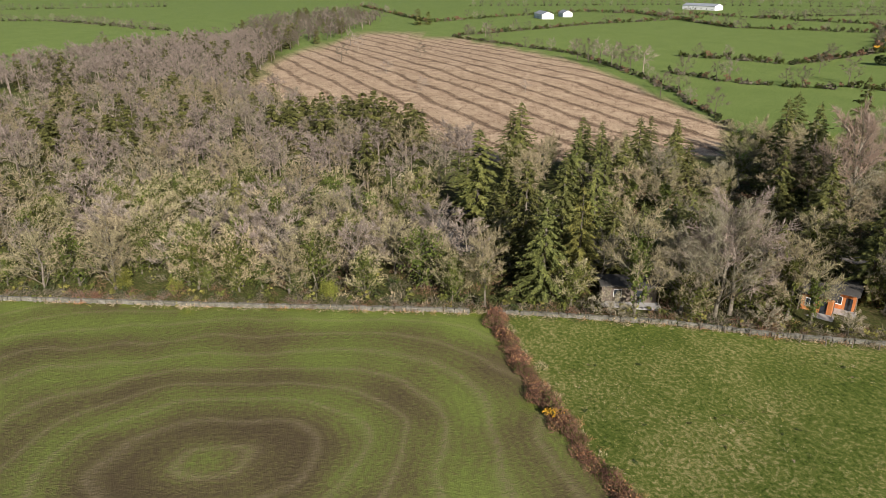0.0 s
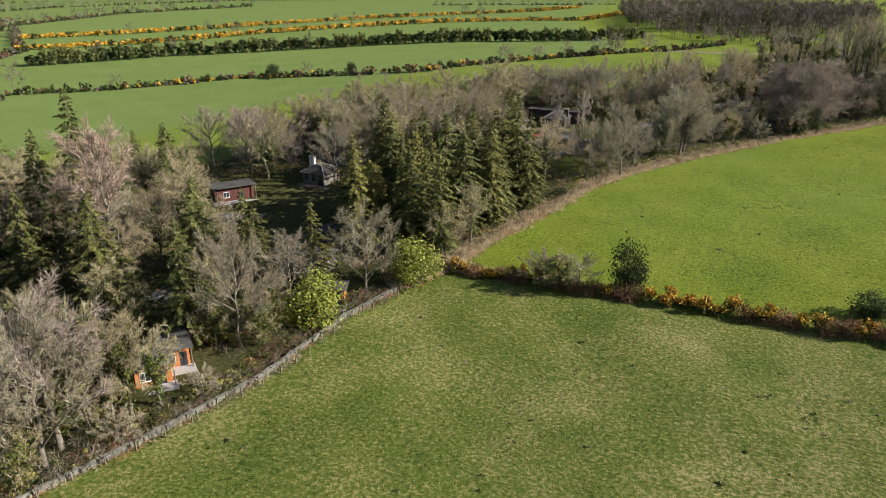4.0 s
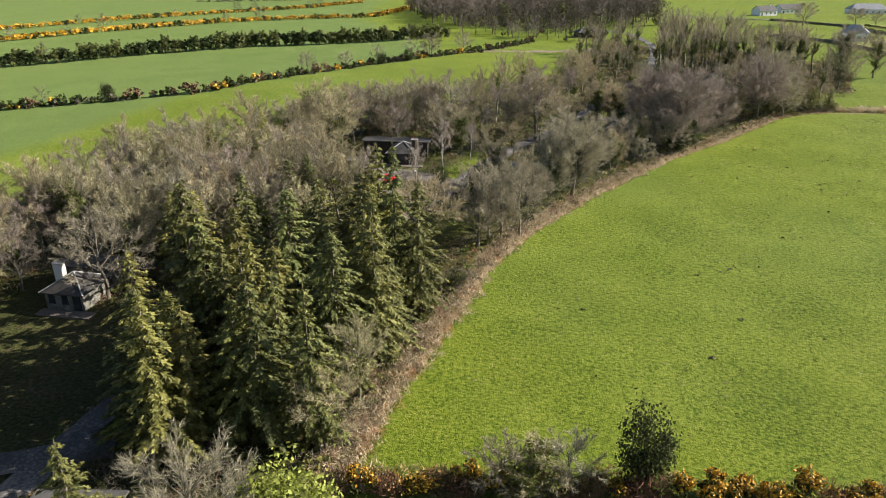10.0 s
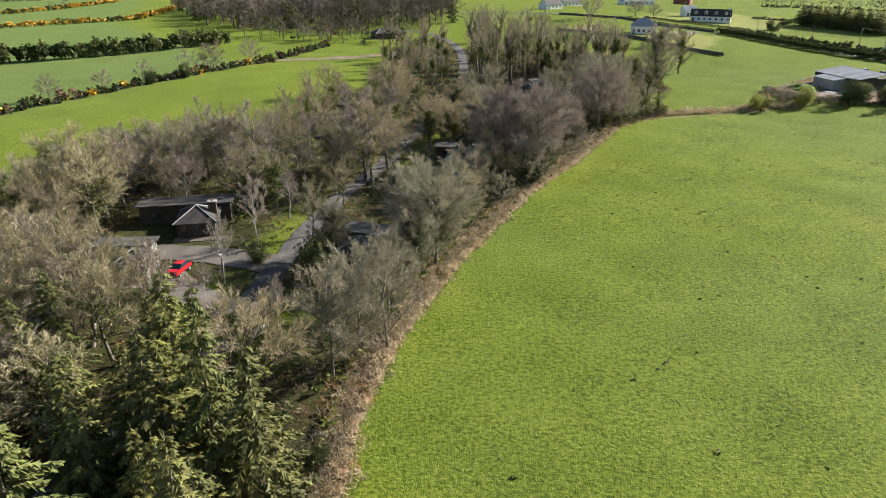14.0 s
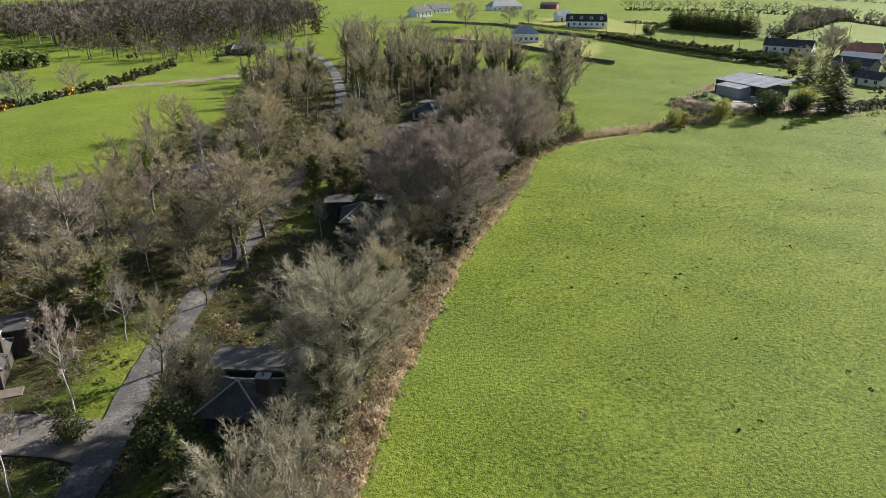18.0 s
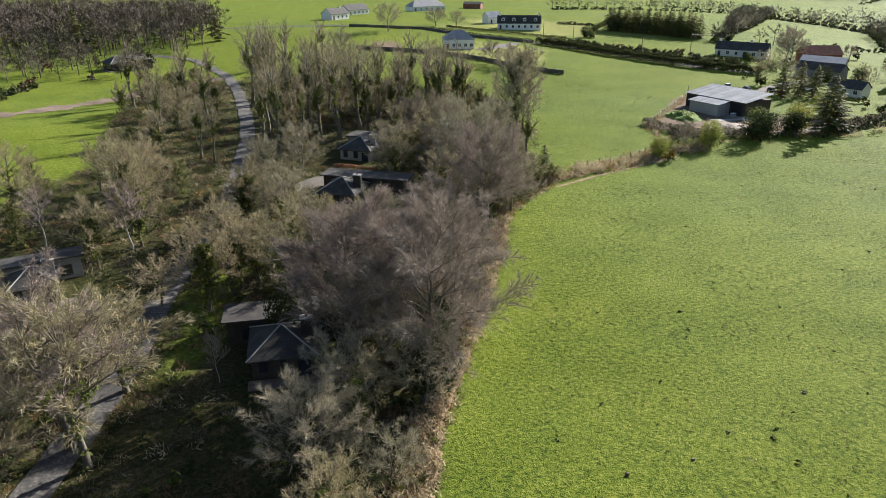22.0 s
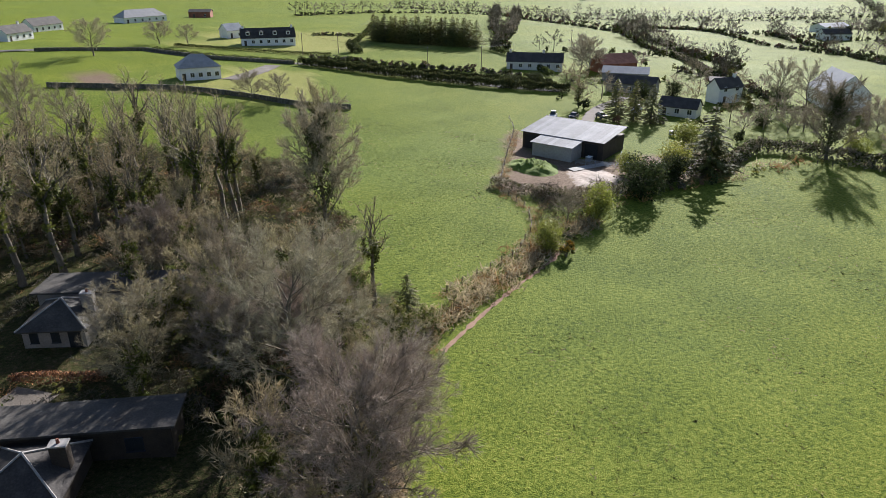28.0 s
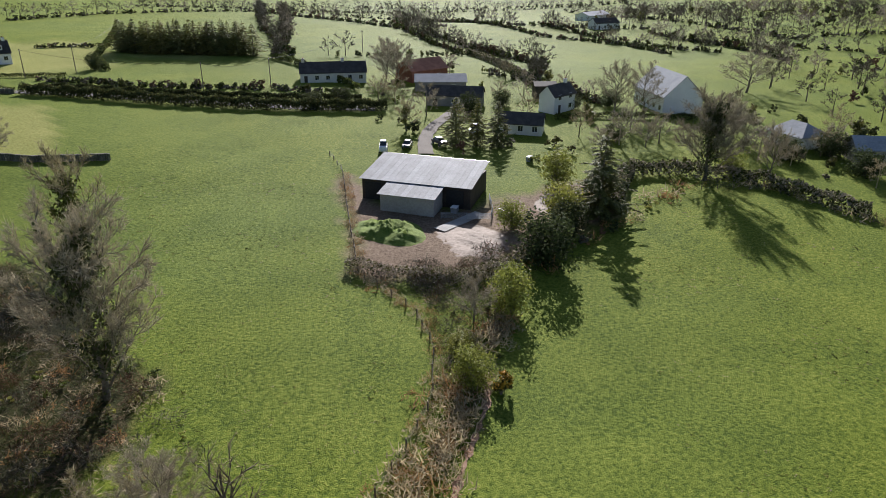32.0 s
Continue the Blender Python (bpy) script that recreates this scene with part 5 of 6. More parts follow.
# ---- far hedgerows ----
spots = []
for line, k, step, lo, hi, trees in (
        ([(-218, 62), (-198, 92), (-177, 133), (-114, 170), (-88, 222), (-66, 255), (-50, 280), (-30, 345)], "round", 2.0, 1.5, 3.6, 0.03),
        ([(-200, 90), (-176, 133), (-150, 150)], "gorse", 4.0, 1.6, 2.8, 0), ([(-114, 170), (-100, 198), (-88, 222), (-70, 250), (-52, 278)], "gorse", 6.5, 1.8, 3.2, 0),
        ([(-285, 111), (-261, 169), (-225, 210), (-187, 254), (-157, 284), (-111, 313), (-76, 353)], "dark", 1.7, 5.0, 8.5, 0.02),
        ([(-356, 146), (-322, 202), (-300, 270), (-225, 400), (-158, 475), (-160, 620)], "gorse", 1.4, 2.4, 4.2, 0.03),
        ([(-420, 180), (-370, 270), (-290, 470), (-246, 571), (-232, 663)], "gorse", 1.5, 2.4, 4.2, 0.03),
        ([(-525, 229), (-588, 380), (-569, 534)], "round", 2.4, 2, 5, 0.16),
        ([(-700, 200), (-760, 420), (-700, 640), (-500, 760)], "bare", 6, 6, 10, 0), ([(-400, 640), (-200, 760), (50, 720)], "bare", 8, 6, 11, 0),
                ([(180, 385), (193, 345), (208, 322), (216, 300)], "round", 1.6, 1.4, 3.0, 0),
        ([(218, 443), (240, 428)], "round", 2, 1.5, 2, 0),
        ([(252, 357), (327, 412), (470, 533)], "round", 2.2, 2, 4.5, 0.3), ([(270, 348), (292, 324), (324, 311)], "dark", 3, 2, 4, 0.1),
        ([(424, 411), (377, 349), (335, 306), (303, 274), (262, 262)], "round", 2.2, 2, 5, 0.3), ([(505, 551), (529, 479), (430, 383)], "bare", 9, 6, 11, 0),
        ([(594, 512), (428, 320), (415, 272), (385, 242)], "round", 2.2, 1.6, 3, 0.08), ([(482, 339), (424, 280), (397, 222)], "round", 2.4, 2, 4, 0.3),
        ([(257, 250), (241, 235), (262, 262), (275, 284)], "round", 3, 1.5, 3, 0.1), ([(282, 564), (355, 568), (478, 551)], "bare", 8, 7, 11, 0),
        ([(466, 270), (420, 220), (372, 193)], "round", 2.2, 2, 5, 0.3), ([(667, 385), (523, 248), (463, 197), (508, 155)], "bare", 8, 7, 12, 0),
        ([(438, 241), (418, 158), (380, 100)], "bare", 7, 6, 10, 0), ([(593, 571), (642, 482), (712, 400), (800, 300)], "bare", 10, 7, 12, 0), ([(666, 336), (649, 149), (600, 20)], "bare", 8, 7, 12, 0),
        ([(460, 539), (405, 394), (325, 317)], "round", 2.6, 2, 4, 0.2), ([(544, 484), (472, 355), (486, 274)], "round", 2.6, 2, 4, 0.2), ([(260, 356), (330, 430), (520, 599)], "round", 2.6, 2, 4, 0.25),
        ([(421, 624), (600, 500), (739, 347)], "bare", 9, 6, 11, 0), ([(560, 800), (760, 660), (950, 450), (1050, 200)], "bare", 10, 7, 13, 0), ([(800, 900), (1100, 700), (1300, 350), (1300, 100)], "bare", 13, 8, 14, 0),
        ([(700, 640), (1000, 760)], "bare", 12, 7, 12, 0), ([(740, 350), (900, 420), (1150, 520)], "bare", 12, 7, 12, 0), ([(640, 150), (900, 200), (1200, 180)], "bare", 11, 7, 12, 0), ([(500, 155), (640, 60), (800, 20)], "bare", 9, 7, 12, 0),
        ([(-450, -100), (-321, -29), (-198, -5), (-147, 0)], "round", 3, 1.2, 2.6, 0.06), ([(-309, 24), (-280, 70), (-352, 150)], "round", 2.2, 2.0, 4.5, 0.1), ([(-241, 2), (-216, 27), (-209, 60)], "round", 2.6, 1.8, 3.4, 0.12),
        ([(-315, -345), (-309, -305), (-405, -318)], "round", 3.5, 1.4, 3, 0.08), ([(-609, -542), (-612, -487), (-502, -329)], "bare", 7, 5, 9, 0), ([(-816, -680), (-918, -508)], "bare", 9, 6, 9, 0),
        ([(-934, -246), (-620, -129), (-715, -52), (-829, 53)], "round", 3.2, 2, 4.5, 0.1), ([(-804, 43), (-733, 159), (-580, 267)], "round", 3.2, 2.2, 5, 0.12), ([(-830, 86), (-546, 129), (-485, 218), (-356, 146)], "round", 3.0, 2, 5, 0.12),
        ([(-454, -100), (-600, 20), (-680, 140)], "round", 3.2, 2, 4.5, 0.1), ([(-950, -100), (-1000, 200), (-900, 500)], "bare", 12, 7, 12, 0)):
    for x, y in along(line, step, rnd, 0.7):
        if k in ("round", "bare") and math.hypot(x, y - 200) < 650:
            spots += [("hump", x + rnd.uniform(-step, step) / 2, y + rnd.uniform(-step, step) / 2, rnd.uniform(1.2, 2.2), 1.2) for _ in range(2)]
        if k == "bare":
            spots += [("hump", x + rnd.uniform(-4, 4), y + rnd.uniform(-4, 4), rnd.uniform(1.4, 3.2), 1.3) for _ in range(3)]
        if rnd.random() < trees:
            spots.append(("bare", x, y, rnd.uniform(6, 11), 1.0))
        else:
            spots.append((k, x, y, rnd.uniform(lo, hi), 1.1))
rejoin("hedgerow", FAR, spots, "distant hedgerows of dark shrubs, gorse and bare trees", "hedge")
spots = scatter([(520, 330), (640, 330), (700, 200), (640, 60), (520, 120), (490, 230)], 15, (3, "bare", 8, 13), (1, "dark", 5, 8))
spots += scatter([(300, 200), (370, 190), (400, 150), (340, 90), (260, 120), (240, 170)], 12, (3, "bare", 7, 11), (1, "dark", 3, 6), (2, "round", 2, 4))
spots += scatter([(205, 300), (222, 300), (262, 320), (290, 300), (270, 262), (250, 240), (262, 200), (235, 165), (205, 150), (190, 170), (196, 195), (186, 215), (176, 240), (188, 270)], 11.0, (2, "mid", 6, 9), (3, "round", 1.5, 3.0), (1, "dark", 3, 5), road=0)
spots += scatter([(206, 196), (240, 205), (236, 160), (206, 130), (196, 160)], 8.0, (2, "mid", 5, 9), (3, "round", 1.5, 3), (1, "dark", 3, 5), road=0)
spots += scatter([(700, 700), (1100, 300), (1400, 500), (1000, 1000)], 45, (3, "bare", 9, 14))
rejoin("valley_trees", FAR, spots, "hazy woodland and gardens in the far valley", "wood")
for x, y, h in ((-96.7, 212, 8), (-52.7, 275, 10), (-63, 259, 10), (-87.6, 227, 7), (-77, 237, 5), (-69, 247, 5), (-165, 141, 6), (-140, 160, 5)):
    plant("grey" if h > 6 else "holly", x, y, h, h, "lone round leafless tree in the field hedge" if h > 6 else "")
for i in range(27):
    plant("cypress" if i % 3 else "spruce", 234 + 19 * (i % 9) / 8 + rnd.uniform(-1, 1), 408 - 40 * (i % 9) / 8 + 4 * (i // 9), rnd.uniform(11, 13), 9.0,
          "tall dark conifer in a close shelter belt", "conifer shelter belt")

# ---- farm hedges and garden trees ----
DARKS, BROWNS = [HOLLY, GORSE_G, IVY], [TWIG_GREY, HOLLY, GORSE_G, TWIG_PURPLE]
hedge([(164, 369), (177, 330), (191, 304), (206, 282)], 2.8, 3.0, "long clipped dark hedge on the field side of the lane", [HOLLY, GORSE_G, HOLLY], 90, 2, size=0.22)
hedge([(172, 372), (185, 338), (198, 314), (212, 294)], 1.8, 1.8, "low dark hedge on the far side of the lane", [HOLLY, GORSE_G, HOLLY], 60, 3, size=0.22)
hedge([(204, 386), (218, 409), (248, 439), (279, 473)], 2.0, 2.0, "dark field hedge beyond the lane", DARKS, 26, 4, size=0.24)
hedge([(164, 372), (148, 399), (137, 430)], 1.7, 1.6, "dark hedge over the lane wall", DARKS, 30, 5)
hedge([(150, 440), (163, 416), (178, 396), (190, 387)], 1.2, 1.2, "low garden hedge before the white bungalow", DARKS, 30, 6)
hedge([(160, 210), (172, 212), (183, 213), (188, 203), (189, 190), (180, 172)], 2.6, 3.0, "tall rough brown hedge along the pasture", BROWNS, 54, 7, size=0.22)
hedge([(218, 240), (225, 229), (230, 218), (234, 208)], 1.6, 1.4, "dark hedge below the church", DARKS, 34, 8)
hedge([(252, 357), (240, 330), (222, 302)], 2.2, 2.2, "dark hedge behind the farmhouse", DARKS, 28, 9, size=0.24)
hedge([(262, 262), (290, 285), (330, 318)], 2.4, 2.6, "grown-out hedge beyond the farmyard", BROWNS, 26, 10, size=0.28)
hedge([(35.4, 223.3), (42.8, 217.4)], 1.2, 0.9, "reddish-brown beech hedge between two lodges", [BRACKEN, BRAMBLE], 90, 11, size=0.1)
hedge([(122, 237), (123, 228), (127, 220), (134, 217), (141, 216)], 1.7, 2.6, "brown bramble hedge round the farmyard", [TWIG_GREY, TWIG_PURPLE, GORSE_G], 80, 12, size=0.13)
for kind, x, y, h, w in (("spruce", 184, 251, 11.5, 7), ("cypress", 187.5, 247.5, 11, 7), ("spruce", 188.5, 243, 10.5, 7), ("spruce", 158, 211.5, 14.5, 11), ("cypress", 162, 213, 10, 8), ("laurel", 153, 216, 7.5, 7), ("laurel", 146.2, 222, 5.5, 6),
                         ("holly", 137, 213, 8.5, 9.5), ("holly", 141, 215, 6, 7), ("holly", 149, 214, 6, 7), ("laurel", 122, 212.4, 6.8, 6.0), ("laurel", 110, 213.5, 3.4, 4), ("ivywall", 186, 199, 19, 14), ("grey", 229, 228, 15, 11), ("grey", 231, 221, 15, 11), ("wispy", 236, 297, 15, 13),
                         ("wispy", 243, 305, 14, 12), ("wispy", 114, 427, 14, 15), ("wispy", 119.5, 324, 9.5, 9), ("wispy", 125.5, 319.6, 8.5, 8), ("grey", 71, 318.7, 13, 10), ("wispy", 148, 450, 10, 14), ("grey", 156, 440, 9, 10), ("holly", 203, 391, 6, 6),
                         ("holly", 198, 300, 4.5, 6), ("holly", 206, 296, 5, 6), ("holly", 214, 262, 6, 6), ("holly", 226, 258, 5, 6), ("holly", 232, 240, 4, 5), ("wispy", 64, 325, 18, 11), ("grey", 196, 222, 6, 7), ("grey", 203, 214, 7, 7), ("holly", 206, 222, 4, 6), ("holly", 215, 178, 6, 8), ("holly", 208, 186, 5, 8), ("wispy", 212, 195, 9, 10), ("holly", 204, 172, 6, 8), ("wispy", 222, 200, 9, 10), ("holly", 240, 232, 5, 7), ("pole", 77, 279.4, 19, 7), ("pole", 66, 290, 18, 7), ("pole", 58, 300, 17, 7),
                         ("ivied", 86, 262, 10, 6), ("ivied", -62, -40, 11, 8), ("laurel", -23.5, -6, 5, 6), ("olive", -25, -36, 8, 8), ("olive", -26, -46, 8, 8), ("olive", -24, -62, 8, 8), ("olive", 75, 203.8, 3.6, 4.5), ("wispy", 75, 221, 9, 8), ("olive", 64, 222, 8, 8), ("olive", 52, 222, 8, 8), ("laurel", 60, 228, 5, 6)):
    plant(kind, x, y, h, w)


# ---- buildings ----
def part(name, me, parent, label="", at=None):
    """One mesh under a thing or under a part."""
    ob = new(name, me)
    ob.parent = parent
    if at is not None:
        ob.matrix_basis = at
    return tagged(ob, label) if label else ob


def box(name, x0, x1, y0, y1, z0, z1, mat, bevel=0.02):
    bm = bmesh.new()
    bmesh.ops.create_cube(bm, size=1)
    for v in bm.verts:
        v.co = ((x0 + x1) / 2 + v.co.x * (x1 - x0), (y0 + y1) / 2 + v.co.y * (y1 - y0), (z0 + z1) / 2 + v.co.z * (z1 - z0))
    if bevel and min(x1 - x0, y1 - y0, z1 - z0) > 2.5 * bevel:
        bmesh.ops.bevel(bm, geom=bm.edges[:], offset=bevel, segments=1, affect="EDGES")
    me = bpy.data.meshes.new(name)
    bm.to_mesh(me)
    bm.free()
    me.materials.append(mat)
    return me


def slab(name, corners, thick, mat):
    """A thin plate between corners, with thickness downwards."""
    n = len(corners)
    v = [tuple(c) for c in corners] + [(c[0], c[1], c[2] - thick) for c in corners]
    f = [tuple(range(n)), tuple(range(2 * n - 1, n - 1, -1))] + [(i, i + n, (i + 1) % n + n, (i + 1) % n) for i in range(n)]
    return mesh_of(name, v, f, [mat])


def window(parent, x, y, z, w, h, rz, frame_mat, name="window"):
    """A framed window with glass and a sill on a wall that faces -y before its turn."""
    at = pose(x, y, z, 0, 0, rz)
    f = part(name, box("window_frame", -w / 2 - 0.07, w / 2 + 0.07, -0.06, 0.05, -0.07, h + 0.07, frame_mat), parent, at=at)
    part("pane", box("pane", -w / 2, -0.025, -0.075, -0.055, 0, h, GLASS, 0), f)
    part("pane", box("pane", 0.025, w / 2, -0.075, -0.055, 0, h, GLASS, 0), f)
    part("sill", box("sill", -w / 2 - 0.12, w / 2 + 0.12, -0.14, -0.03, -0.12, -0.06, frame_mat, 0), f)
    return f


def chimney(parent, x, y, z0, z1, w, d, mat):
    c = part("chimney", box("chimney", x - w / 2, x + w / 2, y - d / 2, y + d / 2, z0, z1, mat), parent, "masonry chimney")
    part("chimney_cap", box("chimney_cap", x - w / 2 - 0.1, x + w / 2 + 0.1, y - d / 2 - 0.1, y + d / 2 + 0.1, z1, z1 + 0.14, CONCRETE), c)
    bm = bmesh.new()
    bmesh.ops.create_cone(bm, cap_ends=True, segments=10, radius1=0.14, radius2=0.11, depth=0.4, matrix=Matrix.Translation((x, y, z1 + 0.34)))
    me = bpy.data.meshes.new("chimney_pot")
    bm.to_mesh(me)
    bm.free()
    me.materials.append(RUST)
    part("chimney_pot", me, c)


def lodge(x, y, rz, length=16.0, depth=5.0, wing_at=-2.0, wing=7.0, wall=None, label="", tall=3.4, chim=1, name="lodge", flat_mat=None):
    """A holiday lodge: a long block under a flat roof, and a square wing in front of it under a hipped slate roof. It faces -y before its turn."""
    wall = wall or DARK_WOOD
    ob = new(name)
    z = min(float(height(x + dx, y + dy)) for dx in (-5, 5) for dy in (-5, 5))
    ob.matrix_world = pose(x, y, z, 0, 0, rz)
    a = length / 2
    part("wall", box("wall", -a + 0.5, a - 0.5, 0.4, depth - 0.4, -1.2, tall, wall), ob)
    part("flat_roof", slab("flat_roof", [(-a, -0.2, tall + 0.25), (a, -0.2, tall + 0.25), (a, depth, tall + 0.05), (-a, depth, tall + 0.05)], 0.22, flat_mat or FELT), ob, "long flat felted roof with dark fascia")
    b = wing / 2
    part("wing_wall", box("wing_wall", wing_at - b + 0.45, wing_at + b - 0.45, -wing + 0.45, 0.38, -1.2, 2.7, wall), ob)
    ax, ay, az = wing_at, -wing / 2, 2.75 + wing * 0.26
    cs = [(wing_at - b, -wing, 2.55), (wing_at + b, -wing, 2.55), (wing_at + b, 0.2, 2.55), (wing_at - b, 0.2, 2.55)]
    roof = part("hipped_roof", mesh_of("hipped_roof", cs + [(ax, ay, az)] + [(c[0], c[1], 2.4) for c in cs],
                [(0, 1, 4), (1, 2, 4), (2, 3, 4), (3, 0, 4), (0, 5, 6, 1), (1, 6, 7, 2), (2, 7, 8, 3), (3, 8, 5, 0), (5, 8, 7, 6)], [SLATE]), ob, "hipped slate roof with pale ridge tiles")
    for c in cs[:2] + cs[2:]:
        s = Soup()
        s.tube([np.array((c[0], c[1], c[2] + 0.04)), np.array((ax, ay, az + 0.06))], [0.10, 0.10], 5)
        part("ridge_tile", s.mesh("ridge_tile", [CONCRETE]), roof)
    if chim:
        chimney(ob, wing_at + b * (0.72 if chim == 1 else -0.72), -wing * 0.45, 2.0, az + (0.35 if chim == 1 else 1.0), 1.3, 0.9, wall if chim == 1 else CREAM)
    for wx in (-0.28, 0.02):
        window(ob, wing_at + wx * wing, -wing + 0.45, 1.0, 0.8, 1.2, 0, DARK_PAINT)
    part("door", box("door", wing_at + wing * 0.2, wing_at + wing * 0.38, -wing + 0.36, -wing + 0.5, 0.1, 2.2, GLASS), ob, "dark glazed door")
    for wx in (-a * 0.6, a * 0.55):
        if abs(wx - wing_at) > b:
            window(ob, wx, 0.4, 1.0, 1.4, 1.3, 0, DARK_PAINT)
    part("deck", box("deck", wing_at - b, wing_at + b + 1.5, -wing - 1.6, -wing + 0.2, -1.0, 0.12, POLE_WOOD), ob, "low timber deck")
    return tagged(ob, label, "lodge", "holiday lodges")


def house(x, y, rz, w, d, h, rise, wall, roof, label, name="house", hip=0.0, chims=(), doors=1, cols=4, floors=1, dormers=0, category="house"):
    """A pitched-roof house: the ridge runs along x before its turn."""
    ob = new(name)
    ob.matrix_world = pose(x, y, float(height(x, y)), 0, 0, rz)
    a, b = w / 2, d / 2
    v = [(-a, -b, -1.5), (a, -b, -1.5), (a, b, -1.5), (-a, b, -1.5), (-a, -b, h), (a, -b, h), (a, b, h), (-a, b, h), (-a + hip, 0, h + rise), (a - hip, 0, h + rise)]
    part("wall", mesh_of("wall", v, [(0, 1, 5, 4), (1, 2, 6, 9, 5) if not hip else (1, 2, 6, 5), (2, 3, 7, 6), (3, 0, 4, 8, 7) if not hip else (3, 0, 4, 7)], [wall]), ob)
    e, k = 0.35, rise / b
    lo, hi, g = h - k * e + 0.12, h + rise + 0.12, 0.25 if not hip else -hip
    part("roof_slope", slab("roof_slope", [(-a - e, -b - e, lo), (a + e, -b - e, lo), (a + g, 0, hi), (-a - g, 0, hi)], 0.14, roof), ob)
    part("roof_slope", slab("roof_slope", [(a + e, b + e, lo), (-a - e, b + e, lo), (-a - g, 0, hi), (a + g, 0, hi)], 0.14, roof), ob)
    if hip:
        part("roof_hip", slab("roof_hip", [(-a - e, b + e, lo), (-a - e, -b - e, lo), (-a + hip, 0, hi)], 0.14, roof), ob)
        part("roof_hip", slab("roof_hip", [(a + e, -b - e, lo), (a + e, b + e, lo), (a - hip, 0, hi)], 0.14, roof), ob)
    for cx in chims:
        chimney(ob, cx, 0, h, h + rise + 0.9, 0.9, 0.6, wall)
    for side, rot in ((-b, 0), (b, 180)):
        for f in range(floors):
            for i in range(cols):
                wx = -a + w * (i + 0.5) / cols
                if f == 0 and side < 0 and i < doors:
                    part("door", box("door", wx - 0.5, wx + 0.5, -b - 0.06, -b + 0.05, 0.02, 2.1, DARK_WOOD), ob)
                else:
                    window(ob, wx, side, 0.9 + 2.6 * f, 1.1, 1.2, rot, WHITE)
    for i in range(dormers):
        dx = -a + w * (i + 0.5) / dormers
        zb = h + rise * 0.25
        dm = part("dormer", box("dormer", dx - 0.8, dx + 0.8, -b * 0.8, -b * 0.2, zb, zb + 1.3, wall), ob)
        part("pane", box("pane", dx - 0.5, dx + 0.5, -b * 0.8 - 0.05, -b * 0.8 + 0.02, zb + 0.25, zb + 1.1, GLASS, 0), dm)
        part("dormer_roof", slab("dormer_roof", [(dx - 1, -b * 0.85, zb + 1.3), (dx, -b * 0.85, zb + 1.8), (dx, 0, zb + 1.8), (dx - 1, -b * 0.1, zb + 1.3)], 0.1, roof), dm)
        part("dormer_roof", slab("dormer_roof", [(dx, -b * 0.85, zb + 1.8), (dx + 1, -b * 0.85, zb + 1.3), (dx + 1, -b * 0.1, zb + 1.3), (dx, 0, zb + 1.8)], 0.1, roof), dm)
    return tagged(ob, label, category)


lodge(48, 231, -39, 17, 6, -3.2, 7.6, GREY_WALL, "grey boarded lodge with hipped slate roof and chimney")
lodge(36.5, 206, -36, 16.5, 5, -2.4, 7.4, DARK_WOOD, "dark timber lodge with long flat roof and hipped wing")
lodge(14.2, 161.2, -11, 14.5, 5, -0.4, 7.6, DARK_WOOD, "dark timber lodge shaded by tall trees", flat_mat=SLATE)
lodge(-6.2, 112.0, -20, 10, 5, 0.0, 7.0, DARK_WOOD, "dark timber lodge half hidden by bare trees")
lodge(-38, 125.5, 6, 16, 5, 2.6, 7.0, DARK_WOOD, "dark timber lodge with pale chimney beside the car park")
lodge(-61.5, 50.2, 3, 11, 5, 0.6, 6.6, STONE, "stone lodge with a tall pale chimney in deep shade", chim=2)
lodge(-31.5, 8.5, 12, 8, 4, 1.0, 6.4, DARK_WOOD, "dark timber lodge with grey slate roof beneath spruces", chim=0)
lodge(-44, 107.5, 1, 12, 4, 4.2, 5.6, GREY_WALL, "pale grey boarded lodge facing the drive", chim=0)
lodge(-13.5, 186, 8, 11, 4, -1.0, 6.0, GREY_WALL, "weathered grey lodge with a flat roof by the drive", chim=1)
lodge(-3, 372, -65, 16, 6, 0.0, 8.0, DARK_WOOD, "large dark lodge among bare trees near the gate", chim=0)


